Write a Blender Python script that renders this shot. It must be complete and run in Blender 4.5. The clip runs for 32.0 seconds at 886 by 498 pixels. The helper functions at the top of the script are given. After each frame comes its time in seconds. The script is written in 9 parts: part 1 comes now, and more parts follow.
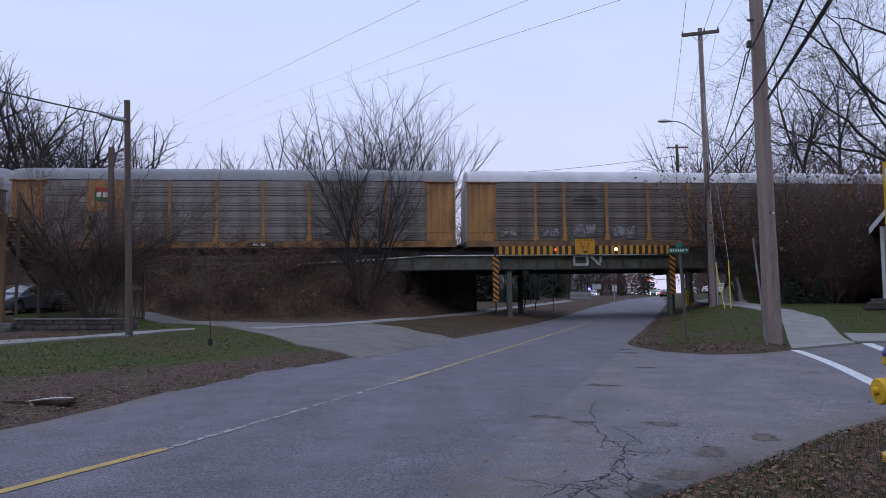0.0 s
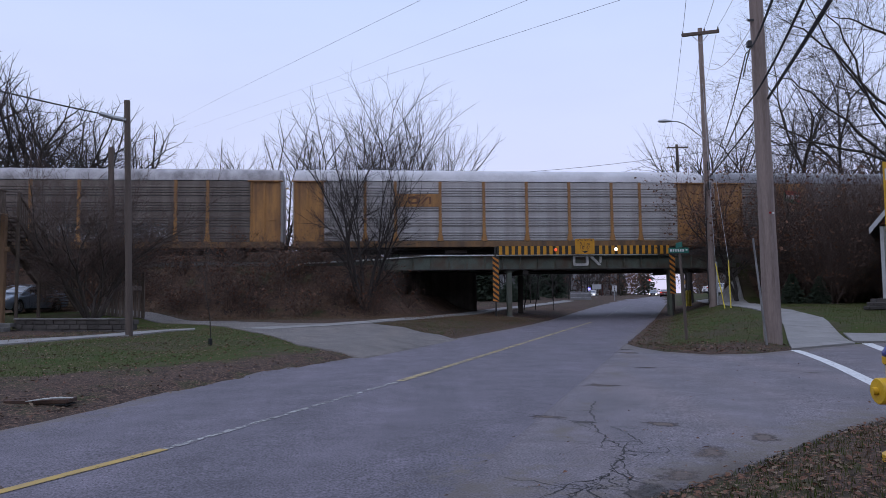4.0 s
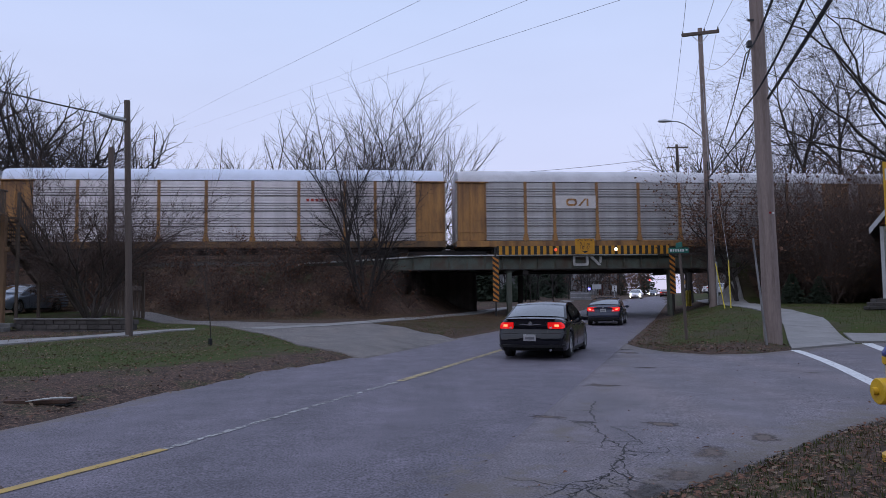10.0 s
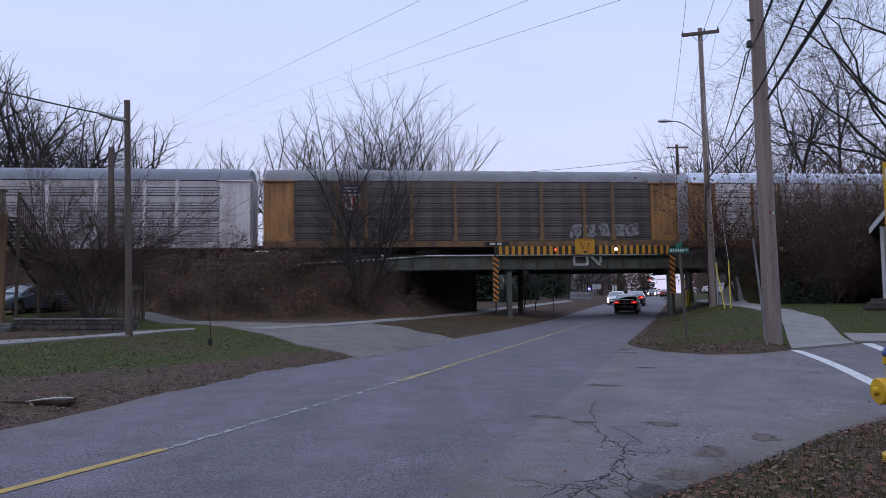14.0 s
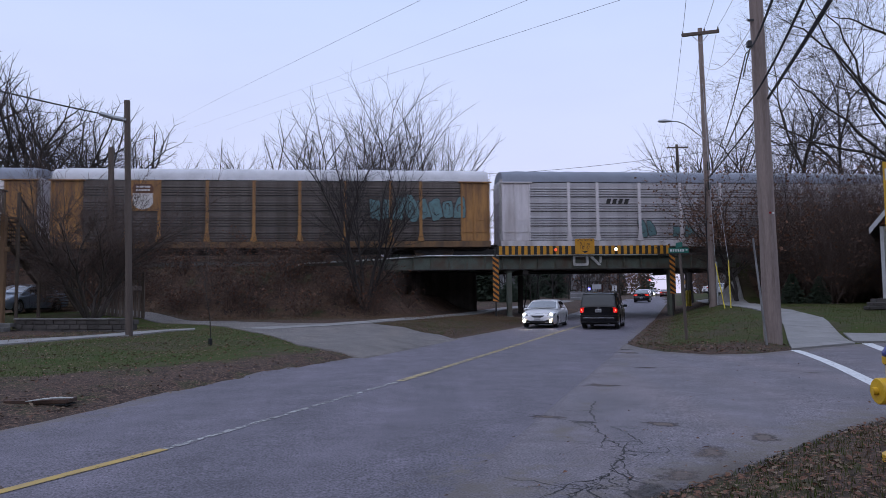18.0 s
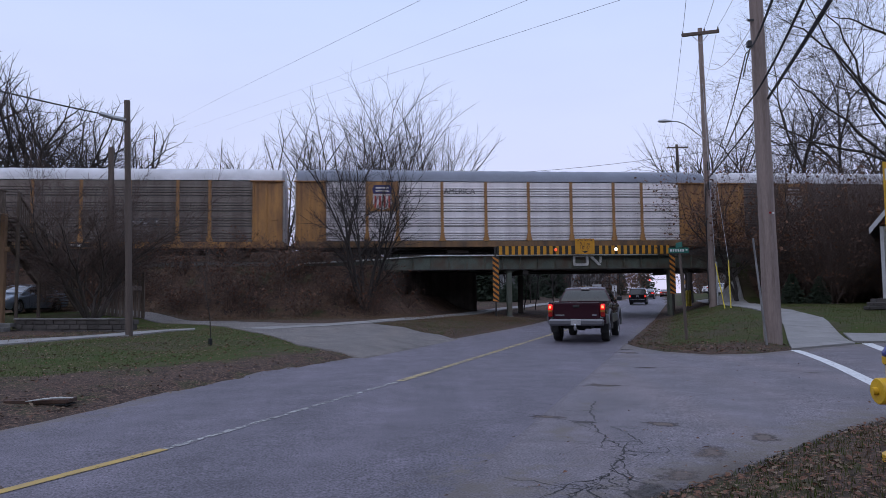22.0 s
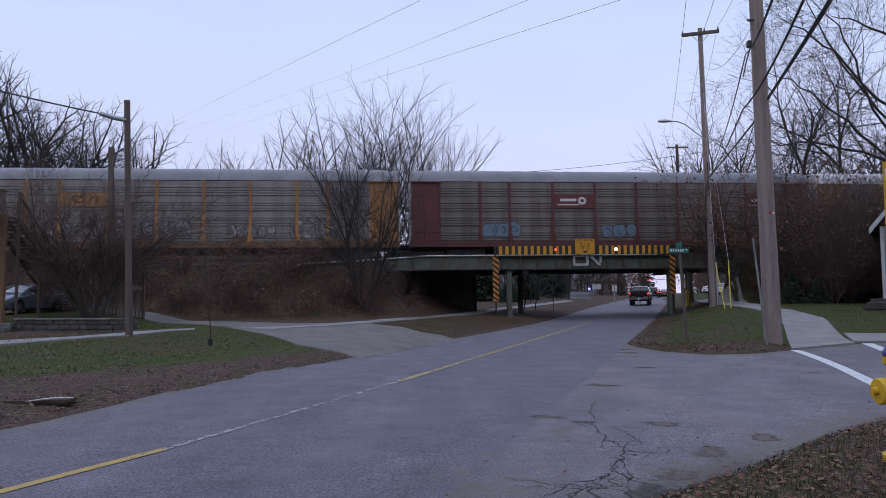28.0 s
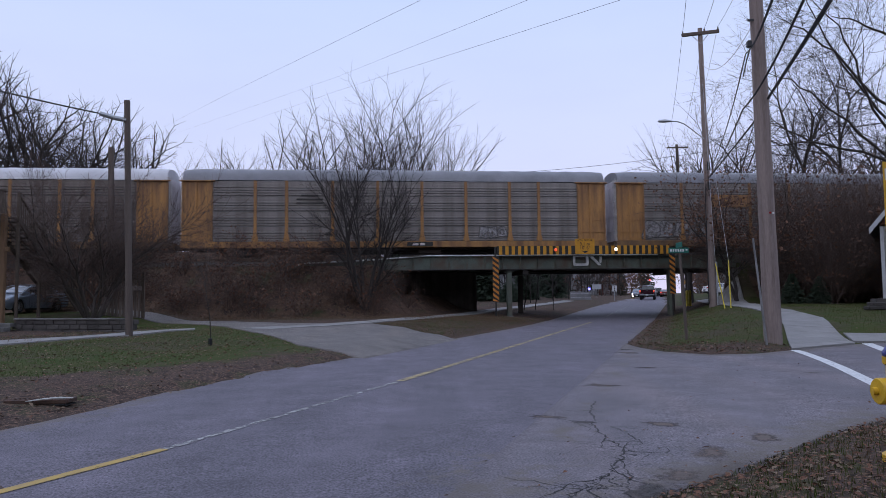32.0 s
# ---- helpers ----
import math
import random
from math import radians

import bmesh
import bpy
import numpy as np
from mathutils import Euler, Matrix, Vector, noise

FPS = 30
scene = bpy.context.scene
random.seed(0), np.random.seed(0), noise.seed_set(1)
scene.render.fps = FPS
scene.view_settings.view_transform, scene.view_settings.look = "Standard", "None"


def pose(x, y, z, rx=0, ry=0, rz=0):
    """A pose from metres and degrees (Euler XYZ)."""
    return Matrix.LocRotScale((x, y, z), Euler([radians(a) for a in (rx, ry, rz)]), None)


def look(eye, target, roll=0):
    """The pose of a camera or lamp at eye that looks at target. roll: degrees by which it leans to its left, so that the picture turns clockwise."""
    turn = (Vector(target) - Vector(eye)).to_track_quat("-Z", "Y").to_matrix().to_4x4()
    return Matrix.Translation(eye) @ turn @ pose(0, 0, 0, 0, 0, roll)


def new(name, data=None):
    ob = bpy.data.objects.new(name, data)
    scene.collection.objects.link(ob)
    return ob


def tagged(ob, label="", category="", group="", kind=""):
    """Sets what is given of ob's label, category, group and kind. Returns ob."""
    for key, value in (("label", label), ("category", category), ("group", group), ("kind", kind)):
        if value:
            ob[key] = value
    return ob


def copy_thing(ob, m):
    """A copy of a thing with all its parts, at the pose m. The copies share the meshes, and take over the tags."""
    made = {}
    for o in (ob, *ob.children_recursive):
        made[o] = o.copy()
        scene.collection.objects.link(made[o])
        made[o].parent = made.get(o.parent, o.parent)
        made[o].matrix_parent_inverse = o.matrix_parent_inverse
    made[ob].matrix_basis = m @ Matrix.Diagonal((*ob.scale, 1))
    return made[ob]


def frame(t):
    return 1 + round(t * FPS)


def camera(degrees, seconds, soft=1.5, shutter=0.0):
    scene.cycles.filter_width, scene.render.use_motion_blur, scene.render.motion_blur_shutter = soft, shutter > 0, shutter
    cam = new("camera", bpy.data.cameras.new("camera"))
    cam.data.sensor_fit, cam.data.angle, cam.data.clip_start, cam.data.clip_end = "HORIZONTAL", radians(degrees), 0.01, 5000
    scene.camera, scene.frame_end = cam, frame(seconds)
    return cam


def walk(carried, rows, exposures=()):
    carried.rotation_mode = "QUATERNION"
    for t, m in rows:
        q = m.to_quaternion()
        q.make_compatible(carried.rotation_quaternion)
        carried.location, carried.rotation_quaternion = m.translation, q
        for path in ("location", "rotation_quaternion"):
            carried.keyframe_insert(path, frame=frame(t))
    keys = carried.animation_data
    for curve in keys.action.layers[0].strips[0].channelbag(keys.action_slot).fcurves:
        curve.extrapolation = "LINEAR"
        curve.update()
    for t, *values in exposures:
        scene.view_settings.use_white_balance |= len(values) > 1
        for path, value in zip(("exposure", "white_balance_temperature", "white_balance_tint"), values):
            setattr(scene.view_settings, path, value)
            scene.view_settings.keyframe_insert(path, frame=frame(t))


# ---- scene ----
cam = camera(64.2, 32.0, soft=0.6, shutter=0.22)
EYE = (0.0, 0.0, 1.63)
POSE = pose(*EYE, 93.83, 0, 0) @ pose(0, 0, 0, 0, 0, -0.66)
walk(cam, [(0.0, POSE), (32.0, POSE)], exposures=[(0.0, 0.0), (9.0, 0.0), (10.5, -0.12), (12.5, -0.13), (13.6, 0.0), (32.0, 0.0)])

# ---- light: an even overcast sky at dusk, a faint wide sun behind it ----
world = bpy.data.worlds.new("world")
scene.world = world
world.use_nodes = True
wn, wl = world.node_tree.nodes, world.node_tree.links
wn.clear()
sky = wn.new("ShaderNodeTexSky")
sky.sky_type = "NISHITA"
sky.sun_disc = False
sky.sun_elevation, sky.sun_rotation = radians(6), radians(215)
sky.air_density, sky.dust_density, sky.ozone_density = 1.0, 3.0, 2.0
sky_gain = wn.new("ShaderNodeVectorMath")
sky_gain.operation = "SCALE"
sky_gain.inputs["Scale"].default_value = 0.08
wl.new(sky.outputs[0], sky_gain.inputs[0])
wtc = wn.new("ShaderNodeTexCoord")
wsep = wn.new("ShaderNodeSeparateXYZ")
wl.new(wtc.outputs["Generated"], wsep.inputs[0])
cloud = wn.new("ShaderNodeValToRGB")          # cloud deck, from the horizon up to the zenith
cloud.color_ramp.elements[0].position, cloud.color_ramp.elements[0].color = 0.0, (0.84, 0.80, 1.08, 1)
cloud.color_ramp.elements[1].position, cloud.color_ramp.elements[1].color = 1.0, (0.80, 0.95, 1.34, 1)
ce = cloud.color_ramp.elements.new(0.16)
ce.color = (0.76, 0.81, 1.13, 1)
ce = cloud.color_ramp.elements.new(0.42)
ce.color = (0.65, 0.78, 1.14, 1)
wl.new(wsep.outputs["Z"], cloud.inputs[0])
wnoise = wn.new("ShaderNodeTexNoise")
wnoise.inputs["Scale"].default_value, wnoise.inputs["Detail"].default_value = 2.2, 4
wmap = wn.new("ShaderNodeMapping")
wmap.inputs["Scale"].default_value = (1, 1, 3.5)
wl.new(wtc.outputs["Generated"], wmap.inputs[0])
wl.new(wmap.outputs[0], wnoise.inputs[0])
wr = wn.new("ShaderNodeMapRange")
wr.inputs["To Min"].default_value, wr.inputs["To Max"].default_value = 0.92, 1.10
wl.new(wnoise.outputs[0], wr.inputs[0])
wmul = wn.new("ShaderNodeVectorMath")
wmul.operation = "SCALE"
wl.new(cloud.outputs[0], wmul.inputs[0])
wl.new(wr.outputs[0], wmul.inputs["Scale"])
wadd = wn.new("ShaderNodeMix")
wadd.data_type = "RGBA"
wadd.inputs["Factor"].default_value = 0.88
wl.new(sky_gain.outputs[0], wadd.inputs[6])
wl.new(wmul.outputs[0], wadd.inputs[7])
wbg = wn.new("ShaderNodeBackground")
wbg.inputs[1].default_value = 1.0
wl.new(wadd.outputs[2], wbg.inputs[0])
wout = wn.new("ShaderNodeOutputWorld")
wl.new(wbg.outputs[0], wout.inputs[0])

sun = new("sun", bpy.data.lights.new("sun", "SUN"))
sun.data.energy, sun.data.angle, sun.data.color = 0.55, radians(110), (1.0, 0.93, 0.85)
sun.matrix_world = look((0, 0, 50), (25, 45, 0))


# ---- materials ----
def lin(r, g, b):
    """A colour from 0..255 display values."""
    return tuple((c / 255 / 12.92 if c <= 10 else ((c / 255 + 0.055) / 1.055) ** 2.4) for c in (r, g, b))


def surf(name, c1, c2=None, scale=3.0, rough=0.7, metal=0.0, bump=0.1, fine=40.0, stretch=(1, 1, 1), spec=0.4, grime=None, grime_scale=0.6, vary=0.0, coat=0.0):
    """A worn surface: two colours mixed by coarse and fine noise, with relief and uneven gloss."""
    m = bpy.data.materials.new(name)
    m.use_nodes = True
    n, l = m.node_tree.nodes, m.node_tree.links
    b = n["Principled BSDF"]
    tc = n.new("ShaderNodeTexCoord")
    mp = n.new("ShaderNodeMapping")
    mp.inputs["Scale"].default_value = stretch
    l.new(tc.outputs["Object"], mp.inputs[0])
    n1 = n.new("ShaderNodeTexNoise")
    n1.inputs["Scale"].default_value, n1.inputs["Detail"].default_value, n1.inputs["Roughness"].default_value = scale, 5, 0.65
    l.new(mp.outputs[0], n1.inputs[0])
    n2 = n.new("ShaderNodeTexNoise")
    n2.inputs["Scale"].default_value, n2.inputs["Detail"].default_value = fine, 3
    l.new(mp.outputs[0], n2.inputs[0])
    av = n.new("ShaderNodeMath")
    av.operation = "MULTIPLY_ADD"
    av.inputs[1].default_value = 0.35
    l.new(n2.outputs[0], av.inputs[0])
    sc = n.new("ShaderNodeMath")
    sc.operation = "MULTIPLY"
    sc.inputs[1].default_value = 0.65
    l.new(n1.outputs[0], sc.inputs[0])
    l.new(sc.outputs[0], av.inputs[2])
    rp = n.new("ShaderNodeValToRGB")
    c2 = c2 or tuple(c * 0.75 for c in c1)
    rp.color_ramp.elements[0].position, rp.color_ramp.elements[0].color = 0.36, (*c2, 1)
    rp.color_ramp.elements[1].position, rp.color_ramp.elements[1].color = 0.62, (*c1, 1)
    l.new(av.outputs[0], rp.inputs[0])
    out = rp.outputs[0]
    if grime:
        n3 = n.new("ShaderNodeTexNoise")
        n3.inputs["Scale"].default_value, n3.inputs["Detail"].default_value = grime_scale, 4
        l.new(mp.outputs[0], n3.inputs[0])
        r3 = n.new("ShaderNodeMapRange")
        r3.inputs["From Min"].default_value, r3.inputs["From Max"].default_value = 0.45, 0.72
        l.new(n3.outputs[0], r3.inputs[0])
        mx = n.new("ShaderNodeMix")
        mx.data_type = "RGBA"
        l.new(r3.outputs[0], mx.inputs["Factor"])
        l.new(out, mx.inputs[6])
        mx.inputs[7].default_value = (*grime, 1)
        out = mx.outputs[2]
    if vary:
        oi = n.new("ShaderNodeObjectInfo")
        mr = n.new("ShaderNodeMapRange")
        mr.inputs["To Min"].default_value, mr.inputs["To Max"].default_value = 1 - vary, 1 + vary
        l.new(oi.outputs["Random"], mr.inputs[0])
        vm = n.new("ShaderNodeVectorMath")
        vm.operation = "SCALE"
        l.new(out, vm.inputs[0])
        l.new(mr.outputs[0], vm.inputs["Scale"])
        out = vm.outputs[0]
    l.new(out, b.inputs["Base Color"])
    rr = n.new("ShaderNodeMapRange")
    rr.inputs["To Min"].default_value, rr.inputs["To Max"].default_value = max(0.03, rough - 0.12), min(1, rough + 0.12)
    l.new(n1.outputs[0], rr.inputs[0])
    l.new(rr.outputs[0], b.inputs["Roughness"])
    b.inputs["Metallic"].default_value = metal
    b.inputs["Specular IOR Level"].default_value = spec
    b.inputs["Coat Weight"].default_value = coat
    b.inputs["Coat Roughness"].default_value = 0.06
    if bump:
        bp = n.new("ShaderNodeBump")
        bp.inputs["Strength"].default_value, bp.inputs["Distance"].default_value = min(1, bump * 2), 0.02
        l.new(av.outputs[0], bp.inputs["Height"])
        l.new(bp.outputs[0], b.inputs["Normal"])
    return m


def glow(name, color, strength):
    m = bpy.data.materials.new(name)
    m.use_nodes = True
    b = m.node_tree.nodes["Principled BSDF"]
    b.inputs["Base Color"].default_value = (*color, 1)
    b.inputs["Roughness"].default_value = 0.2
    b.inputs["Emission Color"].default_value = (*color, 1)
    b.inputs["Emission Strength"].default_value = strength
    return m


def glassy(name, tint=(0.011, 0.013, 0.017), rough=0.03, coat=2.2):
    """Dark tinted vehicle or window glass: a smooth dielectric over a dark interior."""
    m = bpy.data.materials.new(name)
    m.use_nodes = True
    n, l = m.node_tree.nodes, m.node_tree.links
    b = n["Principled BSDF"]
    tc = n.new("ShaderNodeTexCoord")
    ns = n.new("ShaderNodeTexNoise")
    ns.inputs["Scale"].default_value = 2.5
    l.new(tc.outputs["Object"], ns.inputs[0])
    rp = n.new("ShaderNodeValToRGB")
    rp.color_ramp.elements[0].color = (*[c * 0.5 for c in tint], 1)
    rp.color_ramp.elements[1].color = (*tint, 1)
    l.new(ns.outputs[0], rp.inputs[0])
    l.new(rp.outputs[0], b.inputs["Base Color"])
    b.inputs["Roughness"].default_value = rough
    b.inputs["IOR"].default_value = 1.52
    b.inputs["Coat Weight"].default_value = 1.0
    b.inputs["Coat IOR"].default_value = coat
    b.inputs["Coat Roughness"].default_value = rough
    return m


def worn_mask(n, l, attr, scale, ragged, detail=6):
    """A ragged 0..1 mask: a weight laid on the mesh, broken up by noise."""
    at = n.new("ShaderNodeAttribute")
    at.attribute_name = attr
    tc = n.new("ShaderNodeTexCoord")
    ns = n.new("ShaderNodeTexNoise")
    ns.inputs["Scale"].default_value, ns.inputs["Detail"].default_value, ns.inputs["Roughness"].default_value = scale, detail, 0.7
    l.new(tc.outputs["Object"], ns.inputs[0])
    ma = n.new("ShaderNodeMath")
    ma.operation = "MULTIPLY_ADD"
    ma.inputs[1].default_value = ragged * 2
    l.new(ns.outputs[0], ma.inputs[0])
    l.new(at.outputs["Fac"], ma.inputs[2])
    mr = n.new("ShaderNodeMapRange")
    mr.inputs["From Min"].default_value, mr.inputs["From Max"].default_value = ragged + 0.32, ragged + 0.68
    l.new(ma.outputs[0], mr.inputs[0])
    return mr.outputs[0]


def chipped(m, scale, lo, hi):
    """Paint or filler that is worn through in places."""
    n, l = m.node_tree.nodes, m.node_tree.links
    tc = n.new("ShaderNodeTexCoord")
    ns = n.new("ShaderNodeTexNoise")
    ns.inputs["Scale"].default_value, ns.inputs["Detail"].default_value, ns.inputs["Roughness"].default_value = scale, 6, 0.75
    l.new(tc.outputs["Object"], ns.inputs[0])
    mr = n.new("ShaderNodeMapRange")
    mr.inputs["From Min"].default_value, mr.inputs["From Max"].default_value = lo, hi
    l.new(ns.outputs[0], mr.inputs[0])
    l.new(mr.outputs[0], n["Principled BSDF"].inputs["Alpha"])
    return m


def patchy(m, scale):
    """A stain that thins out towards the rim of its mesh."""
    n, l = m.node_tree.nodes, m.node_tree.links
    l.new(worn_mask(n, l, "cover", scale, 0.8), n["Principled BSDF"].inputs["Alpha"])
    return m


def weights(ob, name, values):
    """A weight for each point of a mesh, read by worn_mask."""
    a = ob.data.attributes.new(name, "FLOAT", "POINT")
    a.data.foreach_set("value", values)


def asphalt(name, base, light, patch):
    m = surf(name, light, base, scale=0.35, rough=0.72, bump=0.0, fine=5.0, spec=0.5)
    n, l = m.node_tree.nodes, m.node_tree.links
    b = n["Principled BSDF"]
    tc = n.new("ShaderNodeTexCoord")
    vo = n.new("ShaderNodeTexVoronoi")
    vo.inputs["Scale"].default_value = 55
    l.new(tc.outputs["Object"], vo.inputs["Vector"])
    spk = n.new("ShaderNodeTexNoise")
    spk.inputs["Scale"].default_value, spk.inputs["Detail"].default_value = 48, 4
    l.new(tc.outputs["Object"], spk.inputs[0])
    mr = n.new("ShaderNodeMapRange")
    mr.inputs["From Min"].default_value, mr.inputs["From Max"].default_value = 0.3, 0.72
    mr.inputs["To Min"].default_value, mr.inputs["To Max"].default_value = 0.3, 1.95
    l.new(spk.outputs[0], mr.inputs[0])
    old = b.inputs["Base Color"].links[0].from_socket
    vm = n.new("ShaderNodeVectorMath")
    vm.operation = "SCALE"
    l.new(old, vm.inputs[0])
    l.new(mr.outputs[0], vm.inputs["Scale"])
    # long oily lanes and pale worn streaks, drawn out along the road
    mp = n.new("ShaderNodeMapping")
    mp.inputs["Rotation"].default_value = (0, 0, radians(18.8))
    mp.inputs["Scale"].default_value = (0.75, 0.06, 1)
    l.new(tc.outputs["Object"], mp.inputs[0])
    ns = n.new("ShaderNodeTexNoise")
    ns.inputs["Scale"].default_value, ns.inputs["Detail"].default_value = 1.0, 4
    l.new(mp.outputs[0], ns.inputs[0])
    r2 = n.new("ShaderNodeMapRange")
    r2.inputs["From Min"].default_value, r2.inputs["From Max"].default_value = 0.42, 0.68
    l.new(ns.outputs[0], r2.inputs[0])
    mx = n.new("ShaderNodeMix")
    mx.data_type = "RGBA"
    l.new(r2.outputs[0], mx.inputs["Factor"])
    l.new(vm.outputs[0], mx.inputs[6])
    v2 = n.new("ShaderNodeVectorMath")
    v2.operation = "MULTIPLY"
    v2.inputs[1].default_value = patch
    l.new(vm.outputs[0], v2.inputs[0])
    l.new(v2.outputs[0], mx.inputs[7])
    # blotches a stride wide, and grit swept against the edges
    bl_n = n.new("ShaderNodeTexNoise")
    bl_n.inputs["Scale"].default_value, bl_n.inputs["Detail"].default_value = 1.3, 6
    l.new(tc.outputs["Object"], bl_n.inputs[0])
    bl_r = n.new("ShaderNodeMapRange")
    bl_r.inputs["From Min"].default_value, bl_r.inputs["From Max"].default_value = 0.3, 0.7
    bl_r.inputs["To Min"].default_value, bl_r.inputs["To Max"].default_value = 0.78, 1.16
    l.new(bl_n.outputs[0], bl_r.inputs[0])
    v3 = n.new("ShaderNodeVectorMath")
    v3.operation = "SCALE"
    l.new(mx.outputs[2], v3.inputs[0])
    l.new(bl_r.outputs[0], v3.inputs["Scale"])
    grit = worn_mask(n, l, "dust", 3.2, 0.9)
    gm_ = n.new("ShaderNodeMix")
    gm_.data_type = "RGBA"
    gc = n.new("ShaderNodeMix")
    gc.data_type = "RGBA"
    l.new(spk.outputs[0], gc.inputs["Factor"])
    gc.inputs[6].default_value, gc.inputs[7].default_value = (0.06, 0.048, 0.042, 1), (0.19, 0.16, 0.145, 1)
    l.new(grit, gm_.inputs["Factor"])
    l.new(v3.outputs[0], gm_.inputs[6])
    l.new(gc.outputs[2], gm_.inputs[7])
    l.new(gm_.outputs[2], b.inputs["Base Color"])
    bp = n.new("ShaderNodeBump")
    bp.inputs["Strength"].default_value, bp.inputs["Distance"].default_value = 0.45, 0.012
    l.new(vo.outputs["Distance"], bp.inputs["Height"])
    l.new(bp.outputs[0], b.inputs["Normal"])
    return m


MAT = {}
MAT["asphalt"] = asphalt("asphalt", (0.079, 0.0695, 0.0865), (0.115, 0.102, 0.125), (1.22, 1.2, 1.2))
MAT["asphalt_old"] = asphalt("old_asphalt", (0.102, 0.0895, 0.103), (0.15, 0.133, 0.151), (1.15, 1.1, 1.05))
MAT["asphalt_lane"] = asphalt("sandy_asphalt", (0.098, 0.085, 0.08), (0.148, 0.13, 0.122), (1.1, 1.06, 1.0))
MAT["patch"] = patchy(surf("asphalt_patch", (0.07, 0.062, 0.06), (0.04, 0.037, 0.037), 5, 0.85, bump=0.3, fine=60), 5)
MAT["pit"] = surf("dark_pit", (0.03, 0.028, 0.027), (0.02, 0.019, 0.018), 4, 0.9)
MAT["crack"] = chipped(surf("crack_filling", (0.05, 0.047, 0.047), (0.035, 0.033, 0.033), 4, 0.9), 4, 0.38, 0.5)
MAT["rust_stain"] = patchy(surf("rusty_soil", (0.15, 0.112, 0.098), (0.095, 0.078, 0.07), 5, 0.9, bump=0.3), 2.6)
MAT["line_yellow"] = chipped(surf("yellow_paint", (0.43, 0.325, 0.13), (0.28, 0.225, 0.14), 3, 0.6, bump=0.05, grime=(0.17, 0.15, 0.125), grime_scale=0.8), 9, 0.34, 0.52)
MAT["line_fresh"] = chipped(surf("fresh_yellow_paint", (0.46, 0.305, 0.07), (0.32, 0.22, 0.085), 4, 0.6, bump=0.05), 9, 0.3, 0.42)
MAT["line_white"] = chipped(surf("white_paint", (0.72, 0.72, 0.72), (0.5, 0.5, 0.51), 6, 0.6, bump=0.05), 7, 0.3, 0.4)
MAT["line_worn"] = chipped(surf("worn_paint", (0.40, 0.39, 0.38), (0.25, 0.245, 0.24), 5, 0.7, bump=0.05), 8, 0.43, 0.58)
MAT["concrete"] = surf("concrete", (0.275, 0.262, 0.257), (0.185, 0.175, 0.17), 1.2, 0.85, bump=0.12, fine=50, vary=0.06)
MAT["concrete_dark"] = surf("stained_concrete", (0.2, 0.19, 0.18), (0.11, 0.105, 0.1), 0.8, 0.9, bump=0.15, grime=(0.06, 0.055, 0.05))
MAT["soil"] = surf("soil", (0.075, 0.055, 0.042), (0.04, 0.03, 0.024), 1.5, 0.95, bump=0.4, fine=25)
MAT["bark"] = surf("bark", (0.085, 0.068, 0.058), (0.04, 0.032, 0.028), 4, 0.95, bump=0.5, stretch=(1, 1, 0.25), fine=30)
MAT["bark_dark"] = surf("dark_bark", (0.05, 0.041, 0.037), (0.025, 0.021, 0.019), 4, 0.95, bump=0.5, stretch=(1, 1, 0.25), fine=30)
MAT["twig"] = surf("twig_bark", (0.042, 0.034, 0.032), (0.022, 0.018, 0.018), 3, 0.95, bump=0.0)
MAT["brush"] = surf("dry_brush", (0.118, 0.08, 0.067), (0.064, 0.045, 0.038), 3, 0.95, bump=0.0)
MAT["leaf_brown"] = surf("dead_leaf", (0.2, 0.104, 0.068), (0.09, 0.05, 0.037), 6, 0.8, bump=0.1, fine=90, spec=0.15)
MAT["leaf_pale"] = surf("pale_dead_leaf", (0.24, 0.175, 0.125), (0.14, 0.1, 0.072), 6, 0.8, bump=0.1, fine=90, spec=0.15)
MAT["grass"] = surf("grass_blades", (0.045, 0.076, 0.014), (0.085, 0.075, 0.03), 0.7, 0.85, bump=0.0, spec=0.08)
MAT["dry_grass"] = surf("dry_grass_blades", (0.17, 0.115, 0.075), (0.1, 0.075, 0.048), 1.2, 0.9, bump=0.0, spec=0.1)
MAT["evergreen"] = surf("evergreen_needles", (0.03, 0.045, 0.025), (0.014, 0.022, 0.013), 2, 0.85, bump=0.0)
MAT["wood_pole"] = surf("weathered_pole_wood", (0.29, 0.228, 0.205), (0.15, 0.115, 0.103), 1.6, 0.85, bump=0.35, stretch=(3, 3, 0.18), fine=30)
MAT["wood_pole_dark"] = surf("dark_pole_wood", (0.13, 0.1, 0.085), (0.075, 0.058, 0.05), 1.6, 0.85, bump=0.35, stretch=(3, 3, 0.18), fine=30)
MAT["wood_deck"] = surf("weathered_deck_wood", (0.13, 0.098, 0.075), (0.075, 0.056, 0.045), 2, 0.85, bump=0.3, stretch=(1, 1, 1), fine=30, vary=0.2)
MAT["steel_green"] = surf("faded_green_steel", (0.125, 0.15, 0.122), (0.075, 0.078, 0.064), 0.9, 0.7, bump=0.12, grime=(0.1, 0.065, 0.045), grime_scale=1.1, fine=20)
# dark steel; on the bridge its tone also holds the underside's shade
MAT["steel_dark"] = surf("dark_steel", (0.045, 0.042, 0.04), (0.025, 0.023, 0.022), 1.5, 0.8, bump=0.2, grime=(0.06, 0.038, 0.028))
MAT["steel_galv"] = surf("galvanised_steel", (0.45, 0.46, 0.48), (0.3, 0.31, 0.33), 3, 0.45, metal=0.6, bump=0.05)
